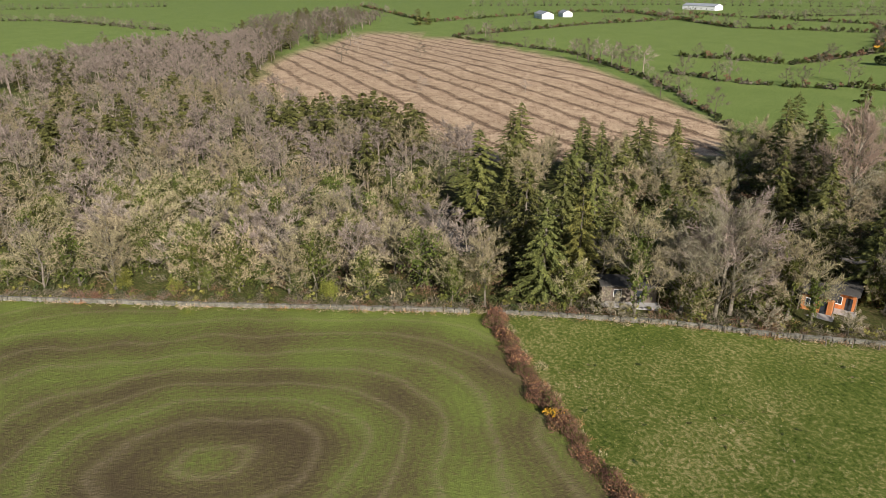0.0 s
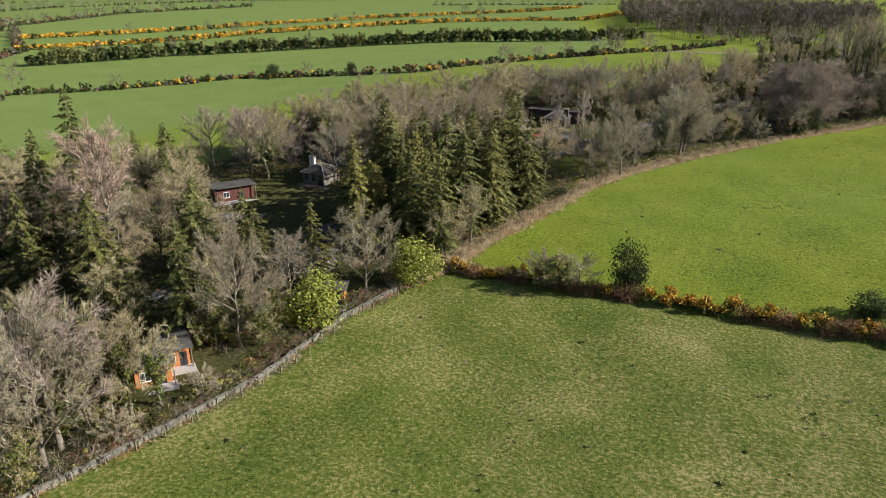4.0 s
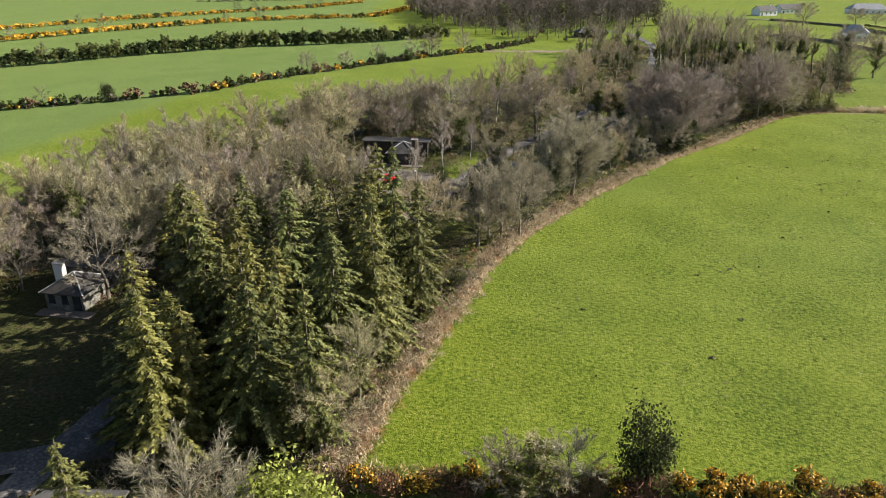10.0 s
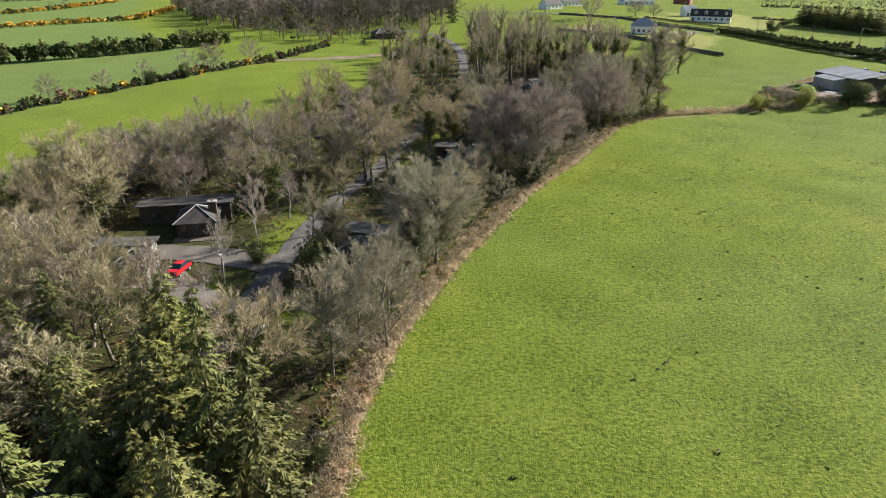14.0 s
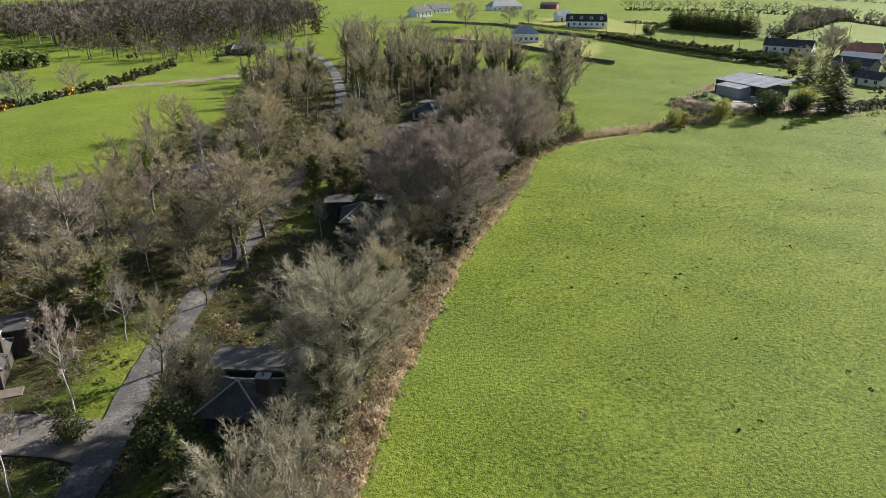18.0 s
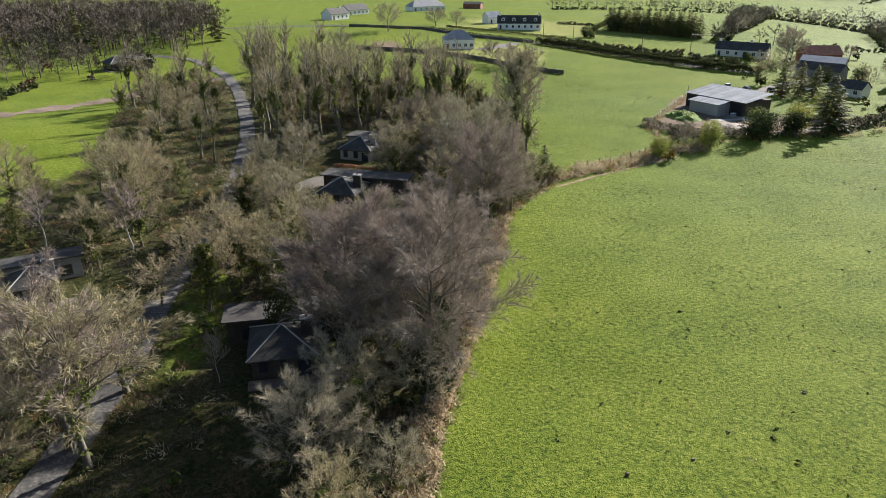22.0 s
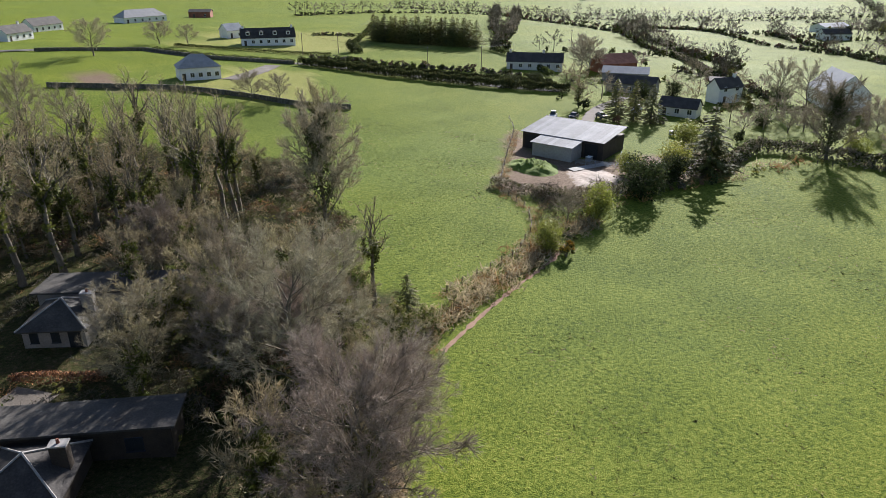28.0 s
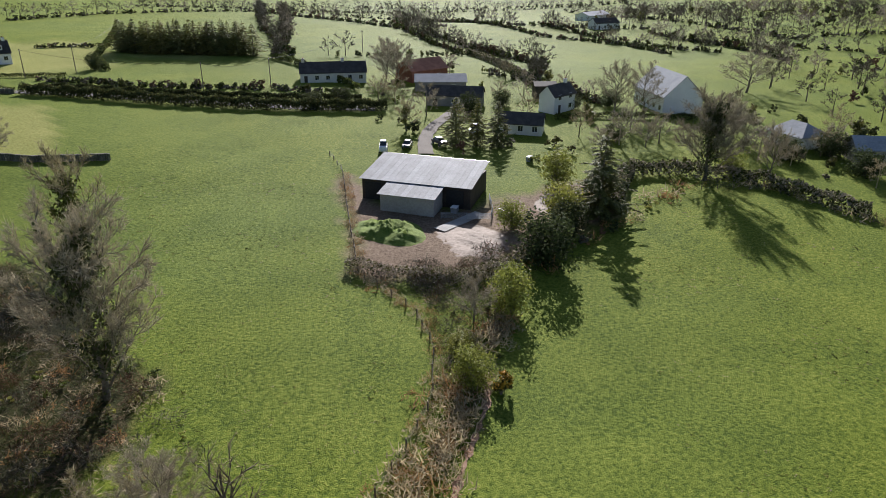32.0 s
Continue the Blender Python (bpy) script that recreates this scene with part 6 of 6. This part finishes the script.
def cabin(x, y, rz, w, d, h, mat, label):
    """A small boarded cabin under a shallow mono-pitch roof, with a porch."""
    ob = new("cabin")
    ob.matrix_world = pose(x, y, float(height(x, y)), 0, 0, rz)
    n = int(w / 0.5)
    part("wall", box("wall", -w / 2, w / 2, -d / 2, d / 2, -0.5, h, mat), ob)
    for i in range(n):
        bx = -w / 2 + w * (i + 0.5) / n
        part("board", box("board", bx - 0.21, bx + 0.21, -d / 2 - 0.03, -d / 2 - 0.003, 0.05, h - 0.05, mat, 0), ob)
    part("flat_roof", slab("flat_roof", [(-w / 2 - 0.5, -d / 2 - 0.9, h + 0.45), (w / 2 + 0.5, -d / 2 - 0.9, h + 0.45), (w / 2 + 0.5, d / 2 + 0.4, h + 0.12), (-w / 2 - 0.5, d / 2 + 0.4, h + 0.12)], 0.18, FELT), ob, "grey felted roof")
    for sx in (-1, 1):
        part("post", box("post", sx * (w / 2 + 0.2) - 0.07, sx * (w / 2 + 0.2) + 0.07, -d / 2 - 0.8, -d / 2 - 0.66, -0.3, h + 0.2, POLE_WOOD), ob)
    window(ob, -w * 0.22, -d / 2 - 0.03, 0.9, 1.1, 1.1, 0, WHITE)
    part("door", box("door", w * 0.12, w * 0.12 + 0.9, -d / 2 - 0.07, -d / 2 - 0.035, 0.02, 2.0, GLASS, 0), ob)
    part("deck", box("deck", -w / 2 - 0.5, w / 2 + 0.5, -d / 2 - 2.0, -d / 2 + 0.1, -0.5, 0.05, CONCRETE), ob, "pale concrete terrace")
    return tagged(ob, label, "cabin")


cabin(-27.5, -24.5, 58, 4.2, 5, 2.6, CEDAR, "orange-stained timber cabin behind the field wall")
cabin(-29, -20.0, 58, 3.2, 6, 2.5, CEDAR, "small orange timber cabin beside its twin")
cabin(-70, -34, 70, 5, 4, 2.6, CEDAR, "orange-red timber cabin deep in the wood")
# this shed's timber colour carries the deep shade that the trees only partly cast
cabin(-69.5, 28.5, 62, 8, 4.5, 2.8, material("shaded_red_timber", [(0.07, 0.026, 0.018), (0.13, 0.05, 0.035)], 0.8, 0.75, 0.2, 9, vary=0.1), "red-brown timber shed, its colour darkened for the shade of the glade")
cabin(-28, -53, 88, 8, 4, 2.5, POLE_WOOD, "brown timber cabin with an open porch behind the wall")
cabin(-21.5, 3.5, 30, 3, 3, 2.3, CEDAR, "small timber hut beside a bare tree")


# ---- farm ----
def barn():
    """A sheeted cattle shed with a lower lean-to; each roofing sheet is a piece."""
    ob = new("barn")
    ob.matrix_world = pose(154.4, 242.3, float(height(154, 242)), 0, 0, -79.5)
    part("wall", box("wall", -9.8, 9.8, -5.6, 5.6, -1, 3.6, DARK_WOOD), ob, "dark boarded side walls")
    part("lean_to_wall", box("lean_to_wall", -4.5, 4.9, -10.6, -5.62, -1, 3.0, CONCRETE), ob, "grey block lean-to walls")
    for i in range(20):
        x0 = -10.2 + 1.02 * i
        part("roof_sheet", slab("roof_sheet", [(x0, -6.1, 3.75), (x0 + 1.0, -6.1, 3.75), (x0 + 1.0, 6.1, 5.1), (x0, 6.1, 5.1)], 0.05, BARN_ROOF), ob)
    for i in range(10):
        x0 = -4.9 + 1.02 * i
        part("roof_sheet", slab("roof_sheet", [(x0, -11.1, 3.05), (x0 + 1.0, -11.1, 3.05), (x0 + 1.0, -5.9, 3.62), (x0, -5.9, 3.62)], 0.05, BARN_ROOF), ob)
    part("gutter", box("gutter", -10.3, 10.3, 6.08, 6.25, 4.85, 5.12, DARK_PAINT), ob)
    # black panels on the wall stand for the unlit inside of open doorways
    for dx in (-9.2, 5.6):
        part("door", box("door", dx, dx + 3.0, -5.72, -5.6, 0, 3.1, RUBBER), ob, "black panel for the shade inside an open doorway")
    return tagged(ob, "low grey sheet-roofed cattle shed with a lean-to", "barn")


barn()


def gate(x, y, rz, w=3.6, label="galvanised steel field gate"):
    ob = new("field_gate")
    ob.matrix_world = pose(x, y, float(height(x, y)), 0, 0, rz)
    for i in range(6):
        part("rail", box("rail", 0, w, -0.025, 0.025, 0.25 + 0.18 * i, 0.30 + 0.18 * i, STEEL, 0), ob)
    for px in (0, w / 2, w):
        part("stile", box("stile", px - 0.03, px + 0.03, -0.03, 0.03, 0.0, 1.25, STEEL, 0), ob)
    return tagged(ob, label, "gate", "farmyard gates")


gate(144.5, 234.0, -65, 4.2)
gate(146.2, 230.2, -65, 4.0)
gate(148.5, 226.8, 20, 3.6)
gate(153.5, 229.0, 30, 3.6)


def mound(x, y, rx, ry, h, mat, name, label, category, seed=1, grassy=False):
    rs = np.random.RandomState(seed)
    v, f, n, m = [], [], 44, 18
    for j in range(m + 1):
        r = j / m
        for i in range(n):
            t = 2 * math.pi * i / n
            px, py = x + rx * r * math.cos(t) * (1 + 0.12 * math.sin(3 * t + seed)), y + ry * r * math.sin(t) * (1 + 0.12 * math.sin(2 * t))
            v.append((px, py, float(height(px, py)) - 0.08 + h * (1 - r * r) ** 1.2 * (0.75 + 0.5 * noise.noise((px * 0.5, py * 0.5, seed)) + 0.4 * noise.noise((px * 1.6, py * 1.6, seed)))))
    for j in range(m):
        for i in range(n):
            f.append((j * n + i, j * n + (i + 1) % n, (j + 1) * n + (i + 1) % n, (j + 1) * n + i))
    return tagged(new(name, mesh_of(name, v, f, [mat], smooth=True)), label, category)


PALE_SLATE = material("pale_slate", [(0.22, 0.22, 0.22), (0.36, 0.36, 0.36)], 0.6, 0.6, 0.2, 9, vary=0.1)
SOD = material("rank_grass", [(0.07, 0.115, 0.012), (0.19, 0.25, 0.04)], 0.8, 0.9, 0.8, 7, bump_dist=0.3)
mound(135.8, 238.5, 5.0, 7.0, 1.9, SOD, "grass_mound", "overgrown bright green spoil heap by the farmyard", "mound", 2)
mound(138.5, 226, 7.5, 8.0, 0.35, MUD, "mud_patch", "trampled brown mud and dung in the yard", "mud", 5)
mound(162, 219, 9, 6, 0.4, MUD, "bare_earth", "bare brown earth beside the shed", "mud", 8)
for line, w, label in (([(140, 232.0), (150, 229.5)], 2.2, "pale wet concrete apron before the shed"), ([(176, 254), (186, 260), (198, 264), (212, 266)], 3.2, "pale gravel farm track")):
    strip("track", line, w, CONCRETE if w < 3 else GRAVEL, label, "track", lift=0.2)

house(231, 317, -53, 20, 8, 3.0, 2.6, CREAM, SLATE, "long cream farmhouse with a dark slate roof", "farmhouse", chims=(-9, 3), cols=6)
house(250, 296, -25, 14, 9, 3.6, 2.8, RUST, RUST, "farm shed with a rusty red sheet roof", "farm_shed", cols=2, category="shed")
house(238, 283, -60, 15, 8, 3.0, 1.6, GREY_WALL, STEEL, "grey farm shed with a bright sheet roof", "farm_shed", cols=2, category="shed")
house(222, 270, -72, 15, 7, 3.0, 2.0, GREY_WALL, SLATE, "long low slated outbuilding in the farmyard", "outbuilding", cols=3, category="shed")
house(203, 243, -76, 10, 6, 2.6, 2.0, CREAM, SLATE, "low cream cottage with a dark roof", "cottage", cols=3)
house(228, 243, -18, 9, 5, 4.6, 2.4, WHITE, SLATE, "white two-storey house seen by its gable", cols=2, floors=2, chims=(3,))
house(243, 252, -60, 6, 5, 3.6, 0.8, DARK_WOOD, DARK_WOOD, "dark boarded box-like shed", "farm_shed", cols=2, category="shed")
house(246, 218, -142, 17, 11, 4.6, 5.0, WHITE, STEEL, "small white church with a bright steep roof", "church", cols=5, doors=0, category="church")
house(222, 185, -128, 9, 8, 2.8, 2.2, WHITE, STEEL, "white bungalow with a pale glinting roof", "bungalow", cols=3, hip=2.5)
house(217, 170, -69, 10, 7, 3.0, 2.0, GREY_WALL, STEEL, "house with dark blue solar panels and a pale roof", cols=3)
house(122.5, 361, -16, 12, 8.5, 3.8, 3.2, WHITE, PALE_SLATE, "white square house with a hipped grey slate roof and tall windows", hip=4.0, cols=5)
house(184, 424, -27, 22, 8, 3.2, 3.4, WHITE, SLATE, "long white dormer bungalow with a dark slate roof", "bungalow", cols=7, dormers=4, chims=(-10, 10))
house(183, 454, 3, 8, 7, 3.4, 2.6, WHITE, STEEL, "white annexe with a pale roof", "annexe", cols=2)
house(189, 572, 9, 26, 11, 3.2, 3.6, WHITE, PALE_SLATE, "large slated bungalow across the lane", "bungalow", hip=4, cols=6)
house(105, 495, 33, 14, 8, 3.2, 2.8, WHITE, SLATE, "white bungalow in a grass garden", "bungalow", cols=4, chims=(4,))
house(129, 541, 30, 18, 8, 3.2, 3.0, WHITE, SLATE, "white L-shaped bungalow on the lane", "bungalow", cols=5)
house(232, 586, -38, 13, 8, 3.4, 1.4, RUST, SLATE, "dark garden shed behind the bungalows", "farm_shed", cols=2, category="shed")
house(-690, -17, 10, 34, 12, 4.5, 2.5, WHITE, STEEL, "white farm buildings on the far ridge", "farm_shed", cols=6, category="shed")
house(-720, 8, 10, 20, 10, 4.0, 2.5, WHITE, STEEL, "pale farm shed on the far ridge", "farm_shed", cols=4, category="shed")
house(-860, 190, 40, 46, 16, 5, 2.5, WHITE, STEEL, "long white sheds on the skyline", "farm_shed", cols=6, category="shed")
house(480, 300, -40, 16, 9, 3.5, 2.5, WHITE, SLATE, "far white house among trees", cols=4)
house(560, 330, -20, 24, 12, 4.0, 2.0, WHITE, STEEL, "far pale farm sheds in the valley", "farm_shed", cols=3, category="shed")


# ---- vehicles ----
def car(x, y, rz, paint, label, tall=1.0, category="car"):
    """A parked car: shaped body, glasshouse, wheels, lamps."""
    ob = new("car" if category == "car" else category)
    ob.matrix_world = pose(x, y, float(height(x, y)) + 0.2, 0, 0, rz)
    prof = [(-2.05, 0.35), (-2.1, 0.62), (-1.95, 0.86 * tall), (-1.0, 0.93 * tall), (1.25, 0.95 * tall), (2.0, 0.85 * tall), (2.1, 0.55), (2.05, 0.35)]
    top = [(-1.05, 0.92 * tall), (-0.35, 1.42 * tall), (0.95, 1.46 * tall), (1.6, 0.93 * tall)]

    def skin(pts, w0, w1, mat, nm):
        n = len(pts)
        zs = [p[1] for p in pts]
        def half(z):
            return w0 + (w1 - w0) * (z - min(zs)) / (max(zs) - min(zs))
        v = [(px, -half(z), z) for px, z in pts] + [(px, half(z), z) for px, z in pts]
        f = [tuple(range(n)), tuple(range(2 * n - 1, n - 1, -1))] + [(i, i + n, (i + 1) % n + n, (i + 1) % n) for i in range(n)]
        return mesh_of(nm, v, f, [mat])
    part("body", skin(prof, 0.86, 0.82, paint, "body"), ob)
    part("glasshouse", skin(top, 0.78, 0.6, GLASS, "glasshouse"), ob, "dark tinted car windows")
    part("roof", box("roof", -0.36, 0.98, -0.6, 0.6, 1.43 * tall, 1.49 * tall, paint), ob)
    for wx in (-1.3, 1.3):
        for wy in (-0.8, 0.8):
            bm = bmesh.new()
            bmesh.ops.create_cone(bm, cap_ends=True, segments=16, radius1=0.33, radius2=0.33, depth=0.2, matrix=Matrix.Translation((wx, wy, 0.33 - 0.2)) @ Matrix.Rotation(math.pi / 2, 4, "X"))
            me = bpy.data.meshes.new("tyre")
            bm.to_mesh(me)
            bm.free()
            me.materials.append(RUBBER)
            w = part("wheel", me, ob)
            part("rim", box("rim", wx - 0.16, wx + 0.16, wy - 0.115, wy + 0.115, -0.03, 0.29, STEEL), w)
    for sy in (-0.6, 0.6):
        part("headlight", box("headlight", -2.09, -1.98, sy - 0.17, sy + 0.17, 0.62, 0.76, WHITE_PAINT), ob)
        part("tail_light", box("tail_light", 2.0, 2.08, sy - 0.15, sy + 0.15, 0.62, 0.78, RED_PAINT), ob)
    return tagged(ob, label, category)


car(-33.8, 105.2, 75, RED_PAINT, "glossy red hatchback parked beside a lodge")
car(18.4, 152, 60, DARK_PAINT, "dark car with roof bars parked in the shade", 1.12)
car(-47, 92, 40, BLUE_PAINT, "dark blue car parked between bare trees")
car(173.5, 263, 30, WHITE_PAINT, "white van parked beside the cattle shed", 1.45, "van")
car(178.5, 260, 20, DARK_PAINT, "dark car parked on the farm track")
car(184, 255, 60, DARK_PAINT, "black car parked by the conifers")
car(196, 252, 10, WHITE_PAINT, "white caravan-like van among the conifers", 1.5, "van")


# ---- poles, cables, signs, fences ----
def pole(x, y, h=8.5, rz=0):
    ob = new("utility_pole")
    ob.matrix_world = pose(x, y, float(height(x, y)), 0, 0, rz)
    s = Soup()
    s.tube([np.array((0, 0, -0.3)), np.array((0, 0, h * 0.5)), np.array((0, 0, h))], [0.15, 0.125, 0.1], 8)
    part("post", s.mesh("post", [POLE_WOOD], True), ob)
    arm = part("crossarm", box("crossarm", -0.9, 0.9, -0.06, 0.06, h - 0.5, h - 0.36, POLE_WOOD), ob)
    for dx in (-0.75, 0, 0.75):
        part("insulator", box("insulator", dx - 0.05, dx + 0.05, -0.05, 0.05, h - 0.36, h - 0.18, WHITE), arm)
    return tagged(ob, "weathered wooden utility pole with a crossarm", "utility pole", "utility poles")


POLES = [(180.2, 392), (195.7, 390), (193.5, 334), (211, 325), (251, 436), (262, 420), (290, 345)]
for px, py in POLES:
    pole(px, py, 8.5, rnd.uniform(0, 90))
for (ax, ay), (bx, by) in ((POLES[0], POLES[2]), (POLES[2], POLES[3]), (POLES[3], POLES[6]), (POLES[1], POLES[4])):
    pa, pb = np.array((ax, ay, height(ax, ay) + 8.2)), np.array((bx, by, height(bx, by) + 8.2))
    s = Soup()
    s.tube([pa + (pb - pa) * t + np.array((0, 0, -1.6 * 4 * t * (1 - t))) for t in np.linspace(0, 1, 13)], [0.022] * 13, 4)
    tagged(new("power_cable", s.mesh("power_cable", [WIRE])), "thin black overhead cable slung between poles", "cable", "overhead cables")


def fence(line, label, step=3.0, h=1.15):
    ob = new("wire_fence")
    pts = along(line, step, random.Random(4), 0.05)
    for px, py in pts:
        z = float(height(px, py))
        part("post", box("post", px - 0.06, px + 0.06, py - 0.06, py + 0.06, z - 0.2, z + h, POLE_WOOD, 0), ob)
    for k in (0.45, 0.75, 1.05):
        s = Soup()
        s.tube([np.array((px, py, float(height(px, py)) + k)) for px, py in pts], [0.012] * len(pts), 3)
        part("wire", s.mesh("wire", [WIRE]), ob)
    return tagged(ob, label, "fence")


fence([(82, 209.4), (92, 210.8), (101, 212.2), (110, 217), (116, 223), (121, 234.5), (139, 248.5), (157, 262), (166, 272)], "timber post and wire fence round the paddock")
fence([(180, 200), (186, 187), (176, 168), (160, 145)], "post and wire fence along the far hedge")
fence([(-19, -46), (-16, -30), (-14.5, -17), (-15.5, 0), (-14, 11)], "low post and wire fence above the field wall")


def stone_wall(line, h, name, label, seed):
    """A rough wall of joined stones along a line."""
    rs = np.random.RandomState(seed)
    v, f = [], []
    for px, py in along(line, 0.42, random.Random(seed), 0.06):
        for k in range(3):
            sx, sy, sz = rs.uniform(0.16, 0.30), rs.uniform(0.16, 0.28), h / 3 * rs.uniform(0.45, 0.6)
            cz = float(height(px, py)) + h / 3 * (k + 0.4)
            b = len(v)
            for q in range(8):
                v.append((px + sx * (1 if q & 1 else -1) * rs.uniform(0.8, 1.1), py + sy * (1 if q & 2 else -1) * rs.uniform(0.8, 1.1), cz + sz * (1 if q & 4 else -1) * rs.uniform(0.8, 1.1)))
            f += [tuple(b + i for i in q) for q in ((0, 2, 3, 1), (4, 5, 7, 6), (0, 1, 5, 4), (2, 6, 7, 3), (0, 4, 6, 2), (1, 3, 7, 5))]
    return tagged(new(name, mesh_of(name, v, f, [STONE])), label, "stone wall", kind="stuff")


stone_wall([(-20, -180), (-19.5, -108), (-20, -77)], 0.65, "field_wall", "low grey dry-stone wall along the wood", 1)
stone_wall([(-20, -73), (-20, -49), (-17.5, -33), (-16, -18), (-17, 0), (-15.5, 11)], 0.65, "field_wall", "mossy grey dry-stone wall between field and cabins", 2)
stone_wall([(84, 378), (110, 346), (128, 313), (138, 304)], 1.4, "garden_wall", "long dark stone garden wall below the white house", 3)
stone_wall([(163, 371), (146, 399), (135, 432), (100, 447)], 1.3, "lane_wall", "grey stone wall beside the lane", 4)
strip("lane", [(205, 285), (192, 310), (179, 338), (167, 370), (146, 402), (134, 436), (100, 451), (40, 470)], 4.5, ASPHALT, "narrow tarmac lane behind tall hedges", "road", lift=0.1)
strip("gravel_drive", [(128, 352), (140, 358), (155, 372)], 6, GRAVEL, "pale gravel forecourt of the white house", "drive", lift=0.1)
strip("parking_bay", [(-58, -86), (-50, -80), (-43, -76)], 6.0, ASPHALT, "patch of worn tarmac behind the thicket", "parking", lift=0.14)
strip("parking_bay", [(-70, 14), (-62, 18), (-55, 22.5)], 6.0, ASPHALT, "patch of worn tarmac in deep shade", "parking", lift=0.14)
strip("drive", [(-58, 9), (-52, 12.5), (-46, 15.5), (-36, 21)], 3.6, ASPHALT, "worn tarmac drive crossing the shaded glade", "road", lift=0.18)
strip("parking_bay", [(-21, 108), (-28, 111), (-36, 113), (-44, 113)], 6.0, GRAVEL, "worn gravel parking area before the lodge", "parking", lift=0.12)
strip("parking_bay", [(-24, 93), (-33, 100), (-36, 106)], 5.5, GRAVEL, "worn gravel turning area by the grey lodge", "parking", lift=0.12)
strip("parking_bay", [(14, 212), (24, 213), (31, 216), (37, 220)], 5.0, GRAVEL, "pale gravel turning area between lodges", "parking", lift=0.12)
strip("field_bank", [(-16.6, 12), (-12.6, 20), (-11.8, 35), (-9.3, 52), (-6.8, 70), (-2.3, 86), (8.2, 110), (25.2, 141), (40.2, 162), (57, 189)], 0.9, material("bank_soil", [(0.10, 0.085, 0.04), (0.26, 0.18, 0.105), (0.44, 0.33, 0.21)], 0.6, 0.95, 0.6, 7, bump_dist=0.2), "bank of bare tan soil and dead grass at the field edge", "bank", lift=0.05, crown=0.1, step=0.8, ragged=0.45)
strip("ditch_path", [(73, 199.2), (77, 200.5), (85, 203), (92.6, 205.1), (103, 207.2), (109, 209.6)], 0.6, material("reddish_earth", [(0.17, 0.10, 0.062), (0.34, 0.225, 0.15)], 0.5, 0.95, 0.5, 8), "narrow strip of bare reddish earth beside the ditch", "path", lift=0.03, step=0.8, ragged=0.4, crown=0.02)
strip("farm_track", [(26, 338), (8, 324), (-8, 311), (-28, 296), (-60, 284)], 6.0, MUD, "bare muddy gateway into the pasture", "track", lift=0.06, step=1.5, ragged=0.3)


def sign(x, y, rz, label):
    ob = new("road_sign")
    ob.matrix_world = pose(x, y, float(height(x, y)), 0, 0, rz)
    part("post", box("post", -0.04, 0.04, -0.04, 0.04, -0.2, 2.0, STEEL), ob)
    p = part("plate", box("plate", -0.4, 0.4, -0.07, -0.042, 1.35, 2.1, WHITE), ob)
    part("emblem", slab("emblem", [(-0.24, -0.078, 1.5), (0.24, -0.078, 1.5), (0.0, -0.078, 1.9)], 0.0, DARK_PAINT), p, "dark triangular symbol")
    return tagged(ob, label, "road sign")


sign(-29.3, 85.3, -20, "square white sign on a grey post beside the drive")


def lamp_post(x, y):
    ob = new("lamp_post")
    ob.matrix_world = pose(x, y, float(height(x, y)))
    part("post", box("post", -0.07, 0.07, -0.07, 0.07, -0.2, 3.6, POLE_WOOD), ob)
    part("lamp_head", box("lamp_head", -0.2, 0.2, -0.2, 0.2, 3.6, 3.85, WHITE), ob)
    return tagged(ob, "short timber lamp post with a white head", "lamp post", "drive lamp posts")


for lx, ly in ((-29.8, 89.2), (-27, 103), (-18, 83), (9.5, 176), (13, 205)):
    lamp_post(lx, ly)
for bx, by, rz in ((148.5, 233.5, 10), (182, 233, 0), (151, 226, 40)):
    ob = new("feed_trough")
    ob.matrix_world = pose(bx, by, float(height(bx, by)), 0, 0, rz)
    part("tank", box("tank", -0.7, 0.7, -0.5, 0.5, 0, 0.9, STEEL), ob)
    part("rim", box("rim", -0.76, 0.76, -0.56, 0.56, 0.9, 0.98, WHITE), ob)
    tagged(ob, "pale steel feed trough in the farmyard", "trough", "farmyard troughs")
